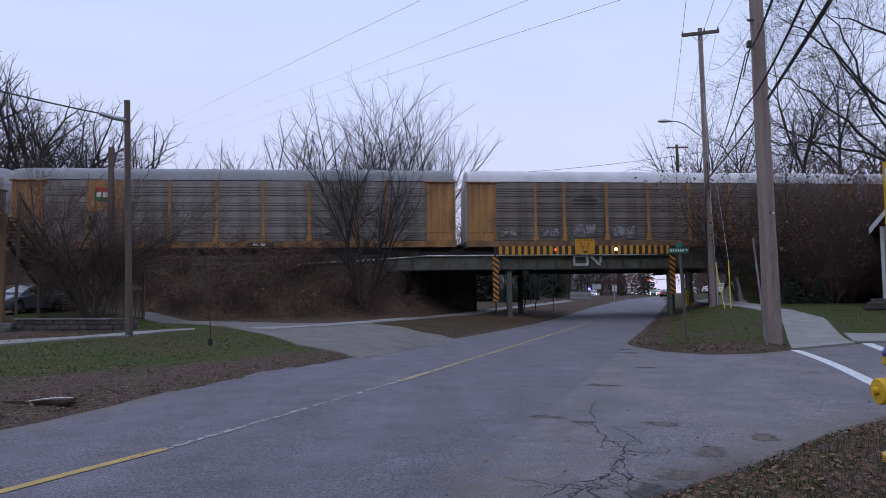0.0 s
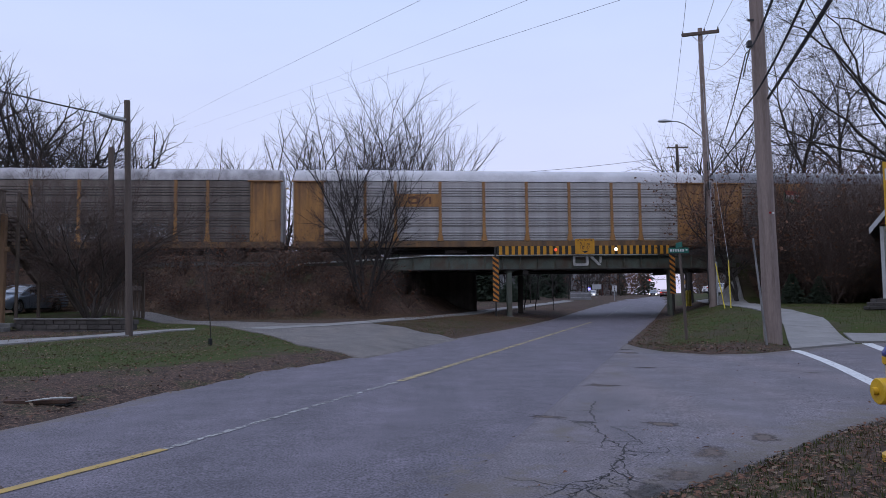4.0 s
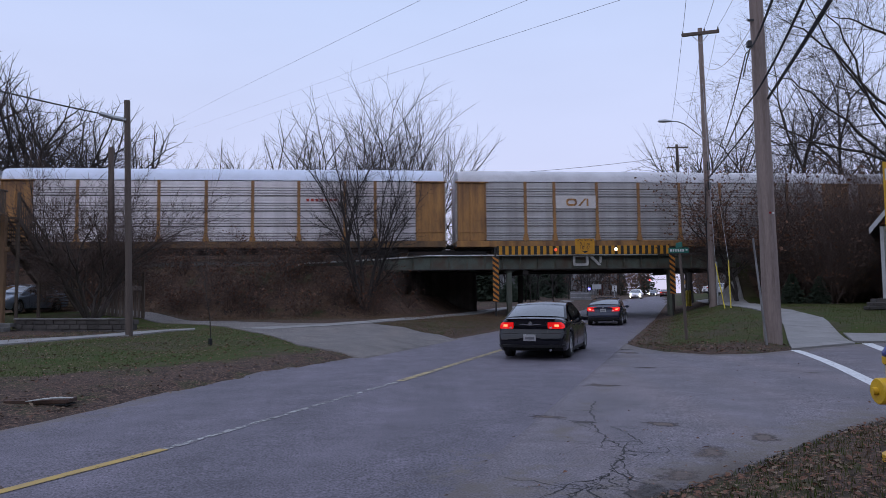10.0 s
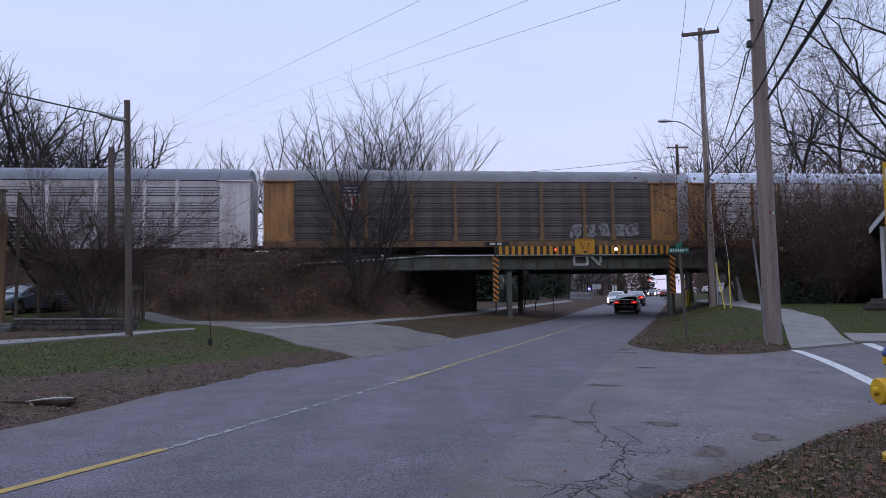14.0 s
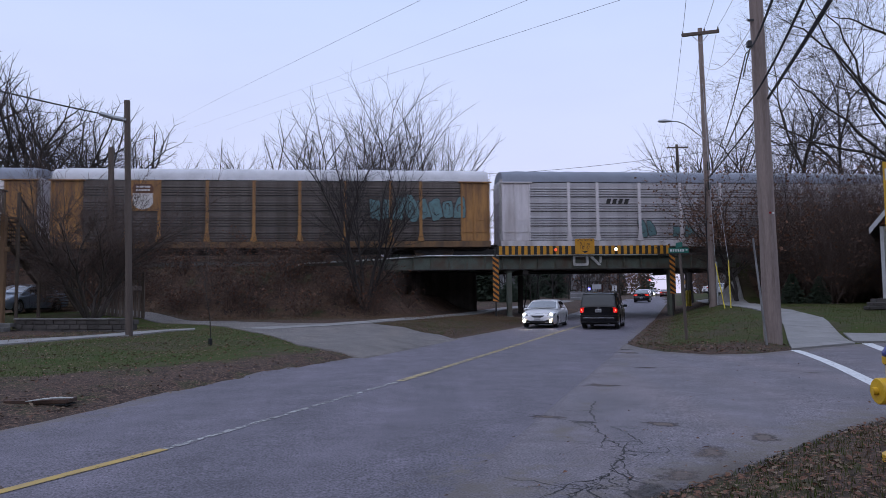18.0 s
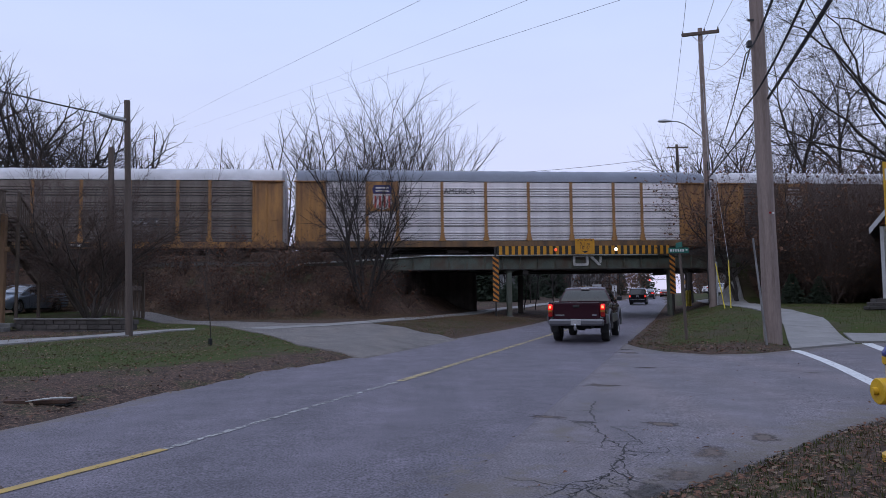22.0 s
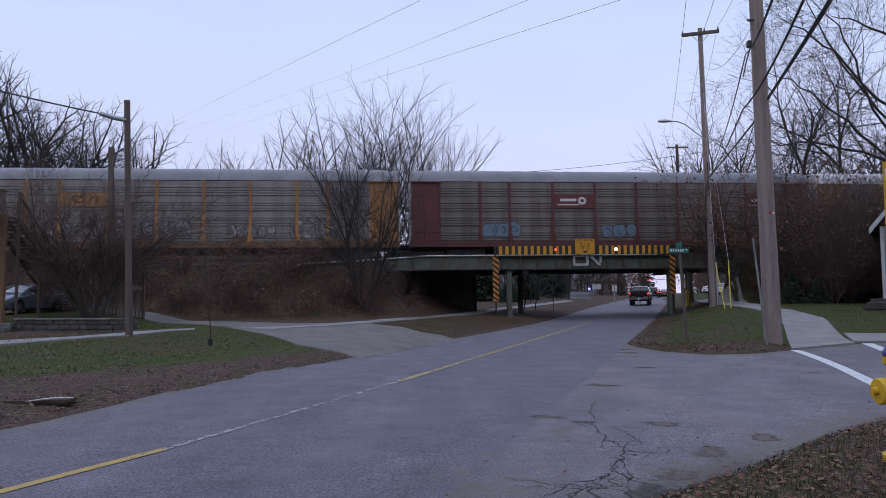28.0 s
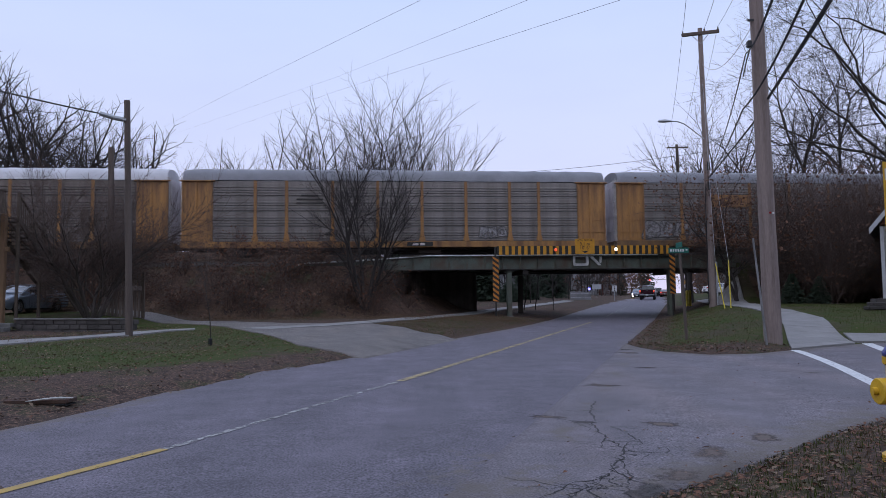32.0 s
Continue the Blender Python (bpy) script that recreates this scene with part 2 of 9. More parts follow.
MAT["white_rail"] = surf("white_painted_rail", (0.62, 0.62, 0.6), (0.32, 0.31, 0.3), 3, 0.6)
MAT["sign_yellow"] = surf("yellow_sign_sheet", (0.6, 0.28, 0.018), (0.44, 0.2, 0.016), 2.5, 0.5, bump=0.02)
MAT["sign_black"] = surf("black_sign_sheet", (0.018, 0.016, 0.015), (0.03, 0.026, 0.022), 2.5, 0.5, bump=0.02)
MAT["stripe_orange"] = surf("orange_sign_sheet", (0.58, 0.21, 0.025), (0.42, 0.15, 0.022), 2.5, 0.5, bump=0.02)
MAT["sign_green"] = surf("green_sign_sheet", (0.02, 0.16, 0.12), (0.015, 0.11, 0.085), 3, 0.45, bump=0.02)
MAT["white"] = surf("white_enamel", (0.72, 0.72, 0.72), (0.55, 0.55, 0.55), 3, 0.5, bump=0.03)
MAT["black"] = surf("black_plastic", (0.016, 0.016, 0.017), (0.028, 0.028, 0.028), 5, 0.5, bump=0.05)
MAT["rubber"] = surf("tyre_rubber", (0.02, 0.02, 0.021), (0.035, 0.033, 0.032), 8, 0.85, bump=0.15)
MAT["underside"] = surf("dark_underbody", (0.012, 0.012, 0.012), (0.02, 0.019, 0.018), 5, 0.9, bump=0.1)
MAT["rim"] = surf("alloy_rim", (0.42, 0.42, 0.44), (0.28, 0.28, 0.3), 6, 0.35, metal=0.7, bump=0.02)
MAT["chrome"] = surf("chrome", (0.6, 0.6, 0.62), (0.45, 0.45, 0.47), 5, 0.18, metal=0.9, bump=0.0)
MAT["lens_clear"] = surf("clear_lens", (0.55, 0.54, 0.55), (0.4, 0.4, 0.41), 5, 0.15, bump=0.0, coat=0.6)
MAT["lens_smoke"] = surf("headlight_housing", (0.3, 0.3, 0.32), (0.12, 0.12, 0.13), 9, 0.15, metal=0.4, bump=0.0, coat=1.0)
MAT["glass"] = glassy("tinted_glass")
MAT["van_glass"] = glassy("privacy_glass", (0.008, 0.009, 0.011), 0.08, 1.3)
MAT["cab_glass"] = glassy("cab_glass", (0.03, 0.036, 0.034), 0.05, 1.4)
MAT["pane"] = glassy("window_pane", (0.05, 0.055, 0.065), 0.06)
MAT["hydrant"] = surf("yellow_enamel", (0.74, 0.45, 0.025), (0.55, 0.31, 0.02), 4, 0.4, bump=0.05)
MAT["hydrant_blue"] = surf("blue_enamel", (0.035, 0.05, 0.26), (0.025, 0.035, 0.17), 4, 0.4, bump=0.05)
MAT["guard_yellow"] = surf("yellow_plastic_guard", (0.68, 0.55, 0.06), (0.5, 0.38, 0.05), 3, 0.5, bump=0.03)
MAT["wire"] = surf("cable_sheath", (0.015, 0.015, 0.017), (0.025, 0.025, 0.028), 3, 0.7, bump=0.0)
MAT["wire_grey"] = surf("aluminium_wire", (0.42, 0.42, 0.45), (0.34, 0.34, 0.37), 3, 0.6, bump=0.0)
MAT["rust"] = surf("rusty_iron", (0.10, 0.055, 0.038), (0.05, 0.032, 0.026), 5, 0.85, bump=0.3, fine=40)
MAT["ballast"] = surf("ballast_stone", (0.075, 0.068, 0.062), (0.04, 0.036, 0.033), 8, 0.95, bump=0.6, fine=30)
MAT["rail_steel"] = surf("rail_steel", (0.2, 0.15, 0.12), (0.12, 0.08, 0.06), 6, 0.5, metal=0.5)
MAT["stone"] = surf("wall_stone", (0.085, 0.075, 0.07), (0.045, 0.04, 0.038), 2.5, 0.9, bump=0.4, vary=0.25)
MAT["siding_white"] = surf("white_siding", (0.5, 0.5, 0.52), (0.36, 0.36, 0.38), 1.5, 0.7)
MAT["siding_grey"] = surf("grey_siding", (0.17, 0.17, 0.18), (0.11, 0.11, 0.12), 1.5, 0.7)
MAT["brick_red"] = surf("maroon_siding", (0.125, 0.042, 0.035), (0.08, 0.03, 0.027), 2, 0.8, bump=0.15)
MAT["roof_dark"] = surf("dark_shingle", (0.075, 0.07, 0.07), (0.045, 0.042, 0.042), 3, 0.9, bump=0.3)
MAT["red_lens"] = glow("lit_tail_lens", (0.75, 0.008, 0.008), 0.55)
MAT["red_bulb"] = glow("lit_tail_bulb", (1.0, 0.16, 0.07), 3.2)
MAT["red_dim"] = surf("red_lens_plastic", (0.35, 0.015, 0.012), (0.22, 0.01, 0.008), 5, 0.2, bump=0.0, coat=0.5)
MAT["amber_dim"] = surf("amber_lens_plastic", (0.4, 0.13, 0.02), (0.28, 0.09, 0.015), 5, 0.2, bump=0.0, coat=0.5)
MAT["head_lit"] = glow("lit_head_lens", (1.0, 0.93, 0.82), 60)
MAT["fog_lit"] = glow("lit_fog_lens", (1.0, 0.76, 0.5), 60)
MAT["amber_lit"] = glow("lit_amber_lens", (1.0, 0.42, 0.09), 5.0)
MAT["red_signal"] = glow("lit_red_signal", (1.0, 0.04, 0.03), 5.0)
MAT["blue_lit"] = glow("lit_blue_sign", (0.22, 0.2, 1.0), 3.0)
MAT["plate"] = surf("pale_plate", (0.4, 0.39, 0.4), (0.3, 0.29, 0.3), 20, 0.5, bump=0.0)


def ground_mat():
    """Lawn that gives way to dirt, with leaf litter, by noise alone."""
    m = surf("lawn_and_litter", (0.034, 0.057, 0.011), (0.06, 0.058, 0.02), 0.5, 0.95, bump=0.5, fine=14, spec=0.1)
    n, l = m.node_tree.nodes, m.node_tree.links
    b = n["Principled BSDF"]
    tc = n.new("ShaderNodeTexCoord")
    col = b.inputs["Base Color"].links[0].from_socket

    def layer(col, scale, lo, hi, color, detail=5):
        ns = n.new("ShaderNodeTexNoise")
        ns.inputs["Scale"].default_value, ns.inputs["Detail"].default_value = scale, detail
        l.new(tc.outputs["Object"], ns.inputs[0])
        r = n.new("ShaderNodeMapRange")
        r.inputs["From Min"].default_value, r.inputs["From Max"].default_value = lo, hi
        l.new(ns.outputs[0], r.inputs[0])
        mx = n.new("ShaderNodeMix")
        mx.data_type = "RGBA"
        l.new(r.outputs[0], mx.inputs["Factor"])
        l.new(col, mx.inputs[6])
        mx.inputs[7].default_value = (*color, 1)
        return mx.outputs[2]

    col = layer(col, 0.3, 0.5, 0.66, (0.06, 0.05, 0.032))
    col = layer(col, 2.2, 0.56, 0.7, (0.075, 0.055, 0.04))
    col = layer(col, 13.0, 0.6, 0.68, (0.12, 0.08, 0.058), 3)
    # trodden verge under leaves, then the brushy bank
    def cover(col, attr, ragged, cols):
        c = None
        for i, (scale, lo, hi, tint) in enumerate(cols):
            if c is None:
                base = n.new("ShaderNodeRGB")
                base.outputs[0].default_value = (*tint, 1)
                c = base.outputs[0]
            else:
                c = layer(c, scale, lo, hi, tint, 4)
        mx = n.new("ShaderNodeMix")
        mx.data_type = "RGBA"
        l.new(worn_mask(n, l, attr, 1.5, ragged), mx.inputs["Factor"])
        l.new(col, mx.inputs[6])
        l.new(c, mx.inputs[7])
        return mx.outputs[2]

    col = cover(col, "soil", 0.8, ((0, 0, 0, (0.064, 0.045, 0.038)), (0.9, 0.5, 0.66, (0.045, 0.048, 0.022)), (5.0, 0.5, 0.62, (0.034, 0.025, 0.021)), (17.0, 0.55, 0.62, (0.14, 0.085, 0.062)), (33.0, 0.6, 0.66, (0.21, 0.135, 0.1))))
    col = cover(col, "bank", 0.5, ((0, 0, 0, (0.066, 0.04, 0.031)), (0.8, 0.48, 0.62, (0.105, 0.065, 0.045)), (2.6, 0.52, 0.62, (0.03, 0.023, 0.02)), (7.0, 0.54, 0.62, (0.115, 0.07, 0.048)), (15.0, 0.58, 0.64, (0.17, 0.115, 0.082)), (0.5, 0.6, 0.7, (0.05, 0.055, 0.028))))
    l.new(col, b.inputs["Base Color"])
    return m


MAT["ground"] = ground_mat()


# ---- mesh helpers ----
class M:
    """A mesh gathered from simple solids."""

    def __init__(self):
        self.v, self.f, self.mi = [], [], []

    def add(self, verts, faces, mi=0):
        o = len(self.v)
        self.v.extend(verts)
        self.f.extend(tuple(i + o for i in f) for f in faces)
        self.mi.extend([mi] * len(faces))
        return self

    def box(self, cx, cy, cz, sx, sy, sz, b=0.0, m=None, mi=0):
        """A box about a centre, with chamfered edges where b is given."""
        hx, hy, hz = sx / 2, sy / 2, sz / 2
        if b <= 0:
            vs = [(x, y, z) for z in (-hz, hz) for y in (-hy, hy) for x in (-hx, hx)]
            fs = [(0, 2, 3, 1), (4, 5, 7, 6), (0, 1, 5, 4), (2, 6, 7, 3), (0, 4, 6, 2), (1, 3, 7, 5)]
        else:
            b = min(b, hx * 0.9, hy * 0.9, hz * 0.9)
            vs, key = [], {}
            for sxn in (-1, 1):
                for syn in (-1, 1):
                    for szn in (-1, 1):
                        for k in range(3):
                            p = [sxn * (hx - b), syn * (hy - b), szn * (hz - b)]
                            p[k] = (sxn * hx, syn * hy, szn * hz)[k]
                            key[(sxn, syn, szn, k)] = len(vs)
                            vs.append(tuple(p))
            fs = []
            for k in range(3):
                a, c = [(1, 2), (2, 0), (0, 1)][k]
                for s in (-1, 1):
                    q = []
                    for sa, sc in ((-1, -1), (1, -1), (1, 1), (-1, 1)):
                        t = [0, 0, 0]
                        t[k], t[a], t[c] = s, sa, sc
                        q.append(key[(*t, k)])
                    fs.append(tuple(q if s > 0 else q[::-1]))
            for k in range(3):
                a, c = [(1, 2), (2, 0), (0, 1)][k]
                for sa in (-1, 1):
                    for sc in (-1, 1):
                        t0, t1 = [0, 0, 0], [0, 0, 0]
                        t0[k], t1[k] = -1, 1
                        t0[a] = t1[a] = sa
                        t0[c] = t1[c] = sc
                        q = [key[(*t0, a)], key[(*t1, a)], key[(*t1, c)], key[(*t0, c)]]
                        fs.append(tuple(q if sa * sc < 0 else q[::-1]))
            for sxn in (-1, 1):
                for syn in (-1, 1):
                    for szn in (-1, 1):
                        q = [key[(sxn, syn, szn, k)] for k in range(3)]
                        fs.append(tuple(q if sxn * syn * szn > 0 else q[::-1]))
        c = Vector((cx, cy, cz))
        if m is not None:
            vs = [tuple(m @ Vector(p) + c) for p in vs]
        else:
            vs = [(p[0] + cx, p[1] + cy, p[2] + cz) for p in vs]
        return self.add(vs, fs, mi)

    def tube(self, pts, radii, n=8, caps=True, mi=0):
        """A round tube along points, with a radius at each."""
        pts = [Vector(p) for p in pts]
        vs = []
        up = None
        for i, p in enumerate(pts):
            d = (pts[min(i + 1, len(pts) - 1)] - pts[max(i - 1, 0)]).normalized()
            if up is None:
                up = d.orthogonal().normalized()
            up = (up - d * up.dot(d))
            up = up.normalized() if up.length > 1e-6 else d.orthogonal().normalized()
            w = d.cross(up)
            r = radii[i] if hasattr(radii, "__len__") else radii
            for k in range(n):
                a = 2 * math.pi * k / n
                vs.append(tuple(p + (up * math.cos(a) + w * math.sin(a)) * r))
        fs = []
        for i in range(len(pts) - 1):
            for k in range(n):
                j = (k + 1) % n
                fs.append((i * n + k, i * n + j, (i + 1) * n + j, (i + 1) * n + k))
        if caps:
            fs.append(tuple(range(n - 1, -1, -1)))
            fs.append(tuple((len(pts) - 1) * n + k for k in range(n)))
        return self.add(vs, fs, mi)

    def cyl(self, p0, p1, r0, r1=None, n=12, mi=0):
        return self.tube([p0, p1], [r0, r0 if r1 is None else r1], n, True, mi)

    def prism(self, poly, h0, h1, axis="z", mi=0):
        """A polygon drawn out between two heights along an axis (counter-clockwise seen from its tip)."""
        n = len(poly)

        def put(a, b, h):
            return {"z": (a, b, h), "y": (a, h, b), "x": (h, a, b)}[axis]
        vs = [put(a, b, h0) for a, b in poly] + [put(a, b, h1) for a, b in poly]
        fs = [tuple(range(n - 1, -1, -1)), tuple(range(n, 2 * n))] + [(i, (i + 1) % n, n + (i + 1) % n, n + i) for i in range(n)]
        if axis == "y":
            fs = [f[::-1] for f in fs]
        return self.add(vs, fs, mi)

    def loft(self, rings, closed=True, caps=True, mi=0):
        n = len(rings[0])
        vs = [tuple(p) for r in rings for p in r]
        fs = []
        for i in range(len(rings) - 1):
            for k in range(n if closed else n - 1):
                j = (k + 1) % n
                fs.append((i * n + k, i * n + j, (i + 1) * n + j, (i + 1) * n + k))
        if caps and closed:
            fs.append(tuple(range(n - 1, -1, -1)))
            fs.append(tuple((len(rings) - 1) * n + k for k in range(n)))
        return self.add(vs, fs, mi)

    def lathe(self, prof, n=24, axis="z", mi=0, c=(0, 0, 0), caps=True):
        """Turned about an axis from (radius, height) pairs."""
        rings = []
        for r, h in prof:
            ring = []
            for k in range(n):
                a = 2 * math.pi * k / n
                p = {"z": (r * math.cos(a), r * math.sin(a), h), "y": (r * math.cos(a), h, -r * math.sin(a)), "x": (h, r * math.cos(a), r * math.sin(a))}[axis]
                ring.append((p[0] + c[0], p[1] + c[1], p[2] + c[2]))
            rings.append(ring)
        return self.loft(rings, True, caps, mi)

    def mesh(self, name, mats, smooth=35):
        me = bpy.data.meshes.new(name)
        me.from_pydata(self.v, [], self.f)
        for mt in (mats if isinstance(mats, (list, tuple)) else [mats]):
            me.materials.append(mt)
        if any(self.mi):
            me.polygons.foreach_set("material_index", self.mi)
        if smooth:
            me.polygons.foreach_set("use_smooth", [True] * len(me.polygons))
            me.set_sharp_from_angle(angle=radians(smooth))
        me.update()
        return me


def part(name, gathered, material, parent=None, label="", smooth=35, at=None):
    """One mesh object under a thing or a part (or at top level where no parent is given)."""
    me = gathered.mesh(name, material, smooth) if isinstance(gathered, M) else gathered
    ob = new(name, me)
    if parent is not None:
        ob.parent = parent
    if at is not None:
        ob.matrix_basis = at
    if label:
        tagged(ob, label)
    return ob


def own(ob, material, slot=0):
    """Its own material on a shared mesh."""
    ob.material_slots[slot].link = "OBJECT"
    ob.material_slots[slot].material = material
    return ob


def thing(name, label, category, group="", at=None, kind=""):
    ob = new(name)
    ob.empty_display_size = 0.3
    if at is not None:
        ob.matrix_basis = at
    return tagged(ob, label, category, group, kind)


def lerp_table(x, table):
    if x <= table[0][0]:
        return table[0][1]
    for (a, p), (b, q) in zip(table, table[1:]):
        if x <= b:
            return p + (q - p) * (x - a) / (b - a)
    return table[-1][1]


def sstep(a, b, x):
    t = min(1, max(0, (x - a) / (b - a)))
    return t * t * (3 - 2 * t)


# ---- plan: u runs along the road, v across it to the right; s along the track, d in front of it ----
RA = radians(18.8)
RU, RV, RO = (math.sin(RA), math.cos(RA)), (math.cos(RA), -math.sin(RA)), (-0.92, 13.46)
TA = radians(6.04)
TU, TD, TO = (math.cos(TA), math.sin(TA)), (math.sin(TA), -math.cos(TA)), (0.0, 47.96)


def road(u, v):
    return RO[0] + u * RU[0] + v * RV[0], RO[1] + u * RU[1] + v * RV[1]


def road_uv(x, y):
    a, b = x - RO[0], y - RO[1]
    return a * RU[0] + b * RU[1], a * RV[0] + b * RV[1]


def track(s, d):
    return TO[0] + s * TU[0] + d * TD[0], TO[1] + s * TU[1] + d * TD[1]


def track_sd(x, y):
    a, b = x - TO[0], y - TO[1]
    return a * TU[0] + b * TU[1], a * TD[0] + b * TD[1]


PROFILE = [(34, 0), (38.7, 0.08), (45, 0.21), (52.5, 0.34), (58.7, 0.44), (67, 0.57), (77.5, 0.72), (88, 0.85), (110, 1.0), (170, 1.1)]
LEFT_RISE = [(-10, 0.28), (8, 0.36), (20, 0.5), (32, 0.52), (60, 0.5)]
RIGHT_RISE = [(-12, 0.05), (0, 0.05), (8.8, 0.02), (9.5, 0.03), (10.4, 0.14), (13, 0.42), (24, 0.75), (34, 0.95), (60, 0.7)]
DECK = 3.62


def road_z(u, v=0.0):
    return lerp_table(u, PROFILE) - 0.012 * abs(v) * (1 if abs(v) < 4 else 0)


SKEW = math.tan(RA + TA)          # the road crosses the track at a slant


def ground_z(x, y):
    """Height of the land."""
    u, v = road_uv(x, y)
    s, d = track_sd(x, y)
    z = lerp_table(u, PROFILE) - 0.012 * min(abs(v), 3.3)
    if v < -3.3:
        e = -v - 3.3
        z += 0.07 * sstep(0, 0.7, e) + lerp_table(u, LEFT_RISE) * (1 - math.exp(-e / 3.6)) + 0.55 * sstep(15, 20, e) * sstep(8, 14, u)
    elif v > 3.3:
        e = v - 3.3
        z += 0.06 * sstep(0, 0.6, e) + lerp_table(u, RIGHT_RISE) * sstep(0, 4.6, e)
        if u < 0:
            z += 0.1 * sstep(0, 3, e)
    # railway bank, cut by the underpass
    along = max(1 - sstep(-4.6, -1.9, s), 0.4 * (1 - sstep(-1.4, 4.6, s)) * (1 - sstep(1.0, 5.2, d)) * sstep(9.6, 12.0, -v), 1.0 if s - SKEW * (2.6 - d) > 19.4 else 0.0)
    across = 1 - sstep(3.0, 7.6 if s < 5 else 6.2, d) if d > -3 else 1 - sstep(6.5, 11, -d)
    if along * across > 0:
        z = z + (DECK - z) * along * across
    if d < -4.6 and (s < 1 or s > 19.4):
        z += 1.5 * sstep(4.6, 6.0, -d) * (1 - sstep(8.0, 11.5, -d)) * (1 if s < 1 else sstep(25.5, 27.5, s))
    z += 0.035 * noise.noise((x * 0.5, y * 0.5, 0)) * min(1, max(0, abs(v) - 3.3))
    return z


# ---- the land ----
def axis_lines(lo, hi, step, far, near_lo=None):
    a = [lo + i * step for i in range(int((hi - lo) / step) + 1)]
    g, d = [], step
    p = hi
    while p < far:
        d *= 1.35
        p += d
        g.append(p)
    h, d = [], step
    p = lo
    while p > -far:
        d *= 1.35
        p -= d
        h.append(p)
    return h[::-1] + a + g


STREET = [(-9.0, 3.3), (-6.46, 4.9), (-4.6, 6.0), (-3.3, 6.7), (-1.6, 7.9), (-0.6, 9.6), (-0.3, 14), (-0.3, 70), (12.4, 70), (12.4, 10.7), (11.95, 10.1), (10.7, 9.1), (9.4, 8.0), (8.2, 7.0), (7.8, 5.8), (8.8, 4.6), (10.3, 3.85), (11.9, 3.3)]


def inside(poly, a, b):
    hit = False
    for (x0, y0), (x1, y1) in zip(poly, poly[1:] + poly[:1]):
        if (y0 > b) != (y1 > b) and a < (x1 - x0) * (b - y0) / (y1 - y0) + x0:
            hit = not hit
    return hit


LEFT_EDGE = [(-90, -3.1), (-7, -3.05), (-5, -3.1), (-3.6, -3.35), (-1.8, -3.8), (1.5, -4.1), (4.8, -3.75), (7.3, -3.3), (13.4, -3.3), (24, -2.95), (34, -3.2), (90, -3.3)]


def paved(x, y):
    u, v = road_uv(x, y)
    return lerp_table(u, LEFT_EDGE) + 0.3 < v < 3.2 or (v > 3.2 and inside(STREET, u, v))


def street_z(x, y):
    u, v = road_uv(x, y)
    return 0.012 - 0.012 * min(abs(v), 4) + 0.012 * max(0, min(v - 4, 30))


def to_edge(poly, a, b):
    """Distance from a point to a polygon's outline."""
    best = 99.0
    for (x0, y0), (x1, y1) in zip(poly, poly[1:] + poly[:1]):
        f = min(1, max(0, ((a - x0) * (x1 - x0) + (b - y0) * (y1 - y0)) / ((x1 - x0) ** 2 + (y1 - y0) ** 2)))
        best = min(best, math.hypot(a - x0 - f * (x1 - x0), b - y0 - f * (y1 - y0)))
    return best


def verge_z(x, y):
    """Height of the land, let down to the asphalt along the side street's near edge."""
    z = ground_z(x, y)
    u, v = road_uv(x, y)
    if 3.2 < v < 16 and u < 1 and not inside(STREET, u, v):
        sz = street_z(x, y) + 0.012
        z = sz + (z - sz) * sstep(0.0, 0.9, to_edge(STREET, u, v))
    elif 7.2 < v < 40 and 9.2 < u < 17 and not inside(STREET, u, v):
        sz = street_z(x, y) + 0.012
        z += (sz - z) * (1 - sstep(0.0, 3.4, to_edge(STREET, u, v))) * sstep(7.2, 8.2, v)
    return z


VERGE = [(-12, -8.6), (-5, -7.8), (-2, -6.4), (1, -5.3), (4, -4.8), (7, -4.5), (40, -4.6)]


def land_cover(x, y):
    """How far the lawn gives way to trodden soil and to the brushy bank."""
    u, v = road_uv(x, y)
    s, d = track_sd(x, y)
    vb = lerp_table(u, VERGE)
    soil = sstep(vb - 1.0, vb + 1.0, v) if v < 0 else 0.9 * (1 - sstep(3.9, 5.2, v)) if u > 6.5 else 0.72 * (1 - sstep(-2.5, 1.0, u))
    if v > 3 and u > 6.5:
        soil = max(soil, 0.85 * (1 - sstep(9.6, 11.6, u)))
    if v < -15.2 and u < 13 and y < 29.5:
        soil = max(soil, 0.85)
    if 13 < u < 34 and v < -3:
        soil = max(soil, 0.62 * sstep(-11, -8.5, v))
    if u > 15.5 and v < -8 and d > 2.2:
        soil = max(soil, sstep(15.5, 16.8, u))
    # soil weight set full here to darken the ground beyond the bridge
    if u > 33 and -30 < v < -3:
        soil = 1.0
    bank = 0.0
    # the bank's dark brown also covers the ground beneath the bridge
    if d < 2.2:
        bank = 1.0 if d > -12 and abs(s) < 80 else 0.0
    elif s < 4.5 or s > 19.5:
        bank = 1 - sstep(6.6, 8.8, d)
    return soil, bank


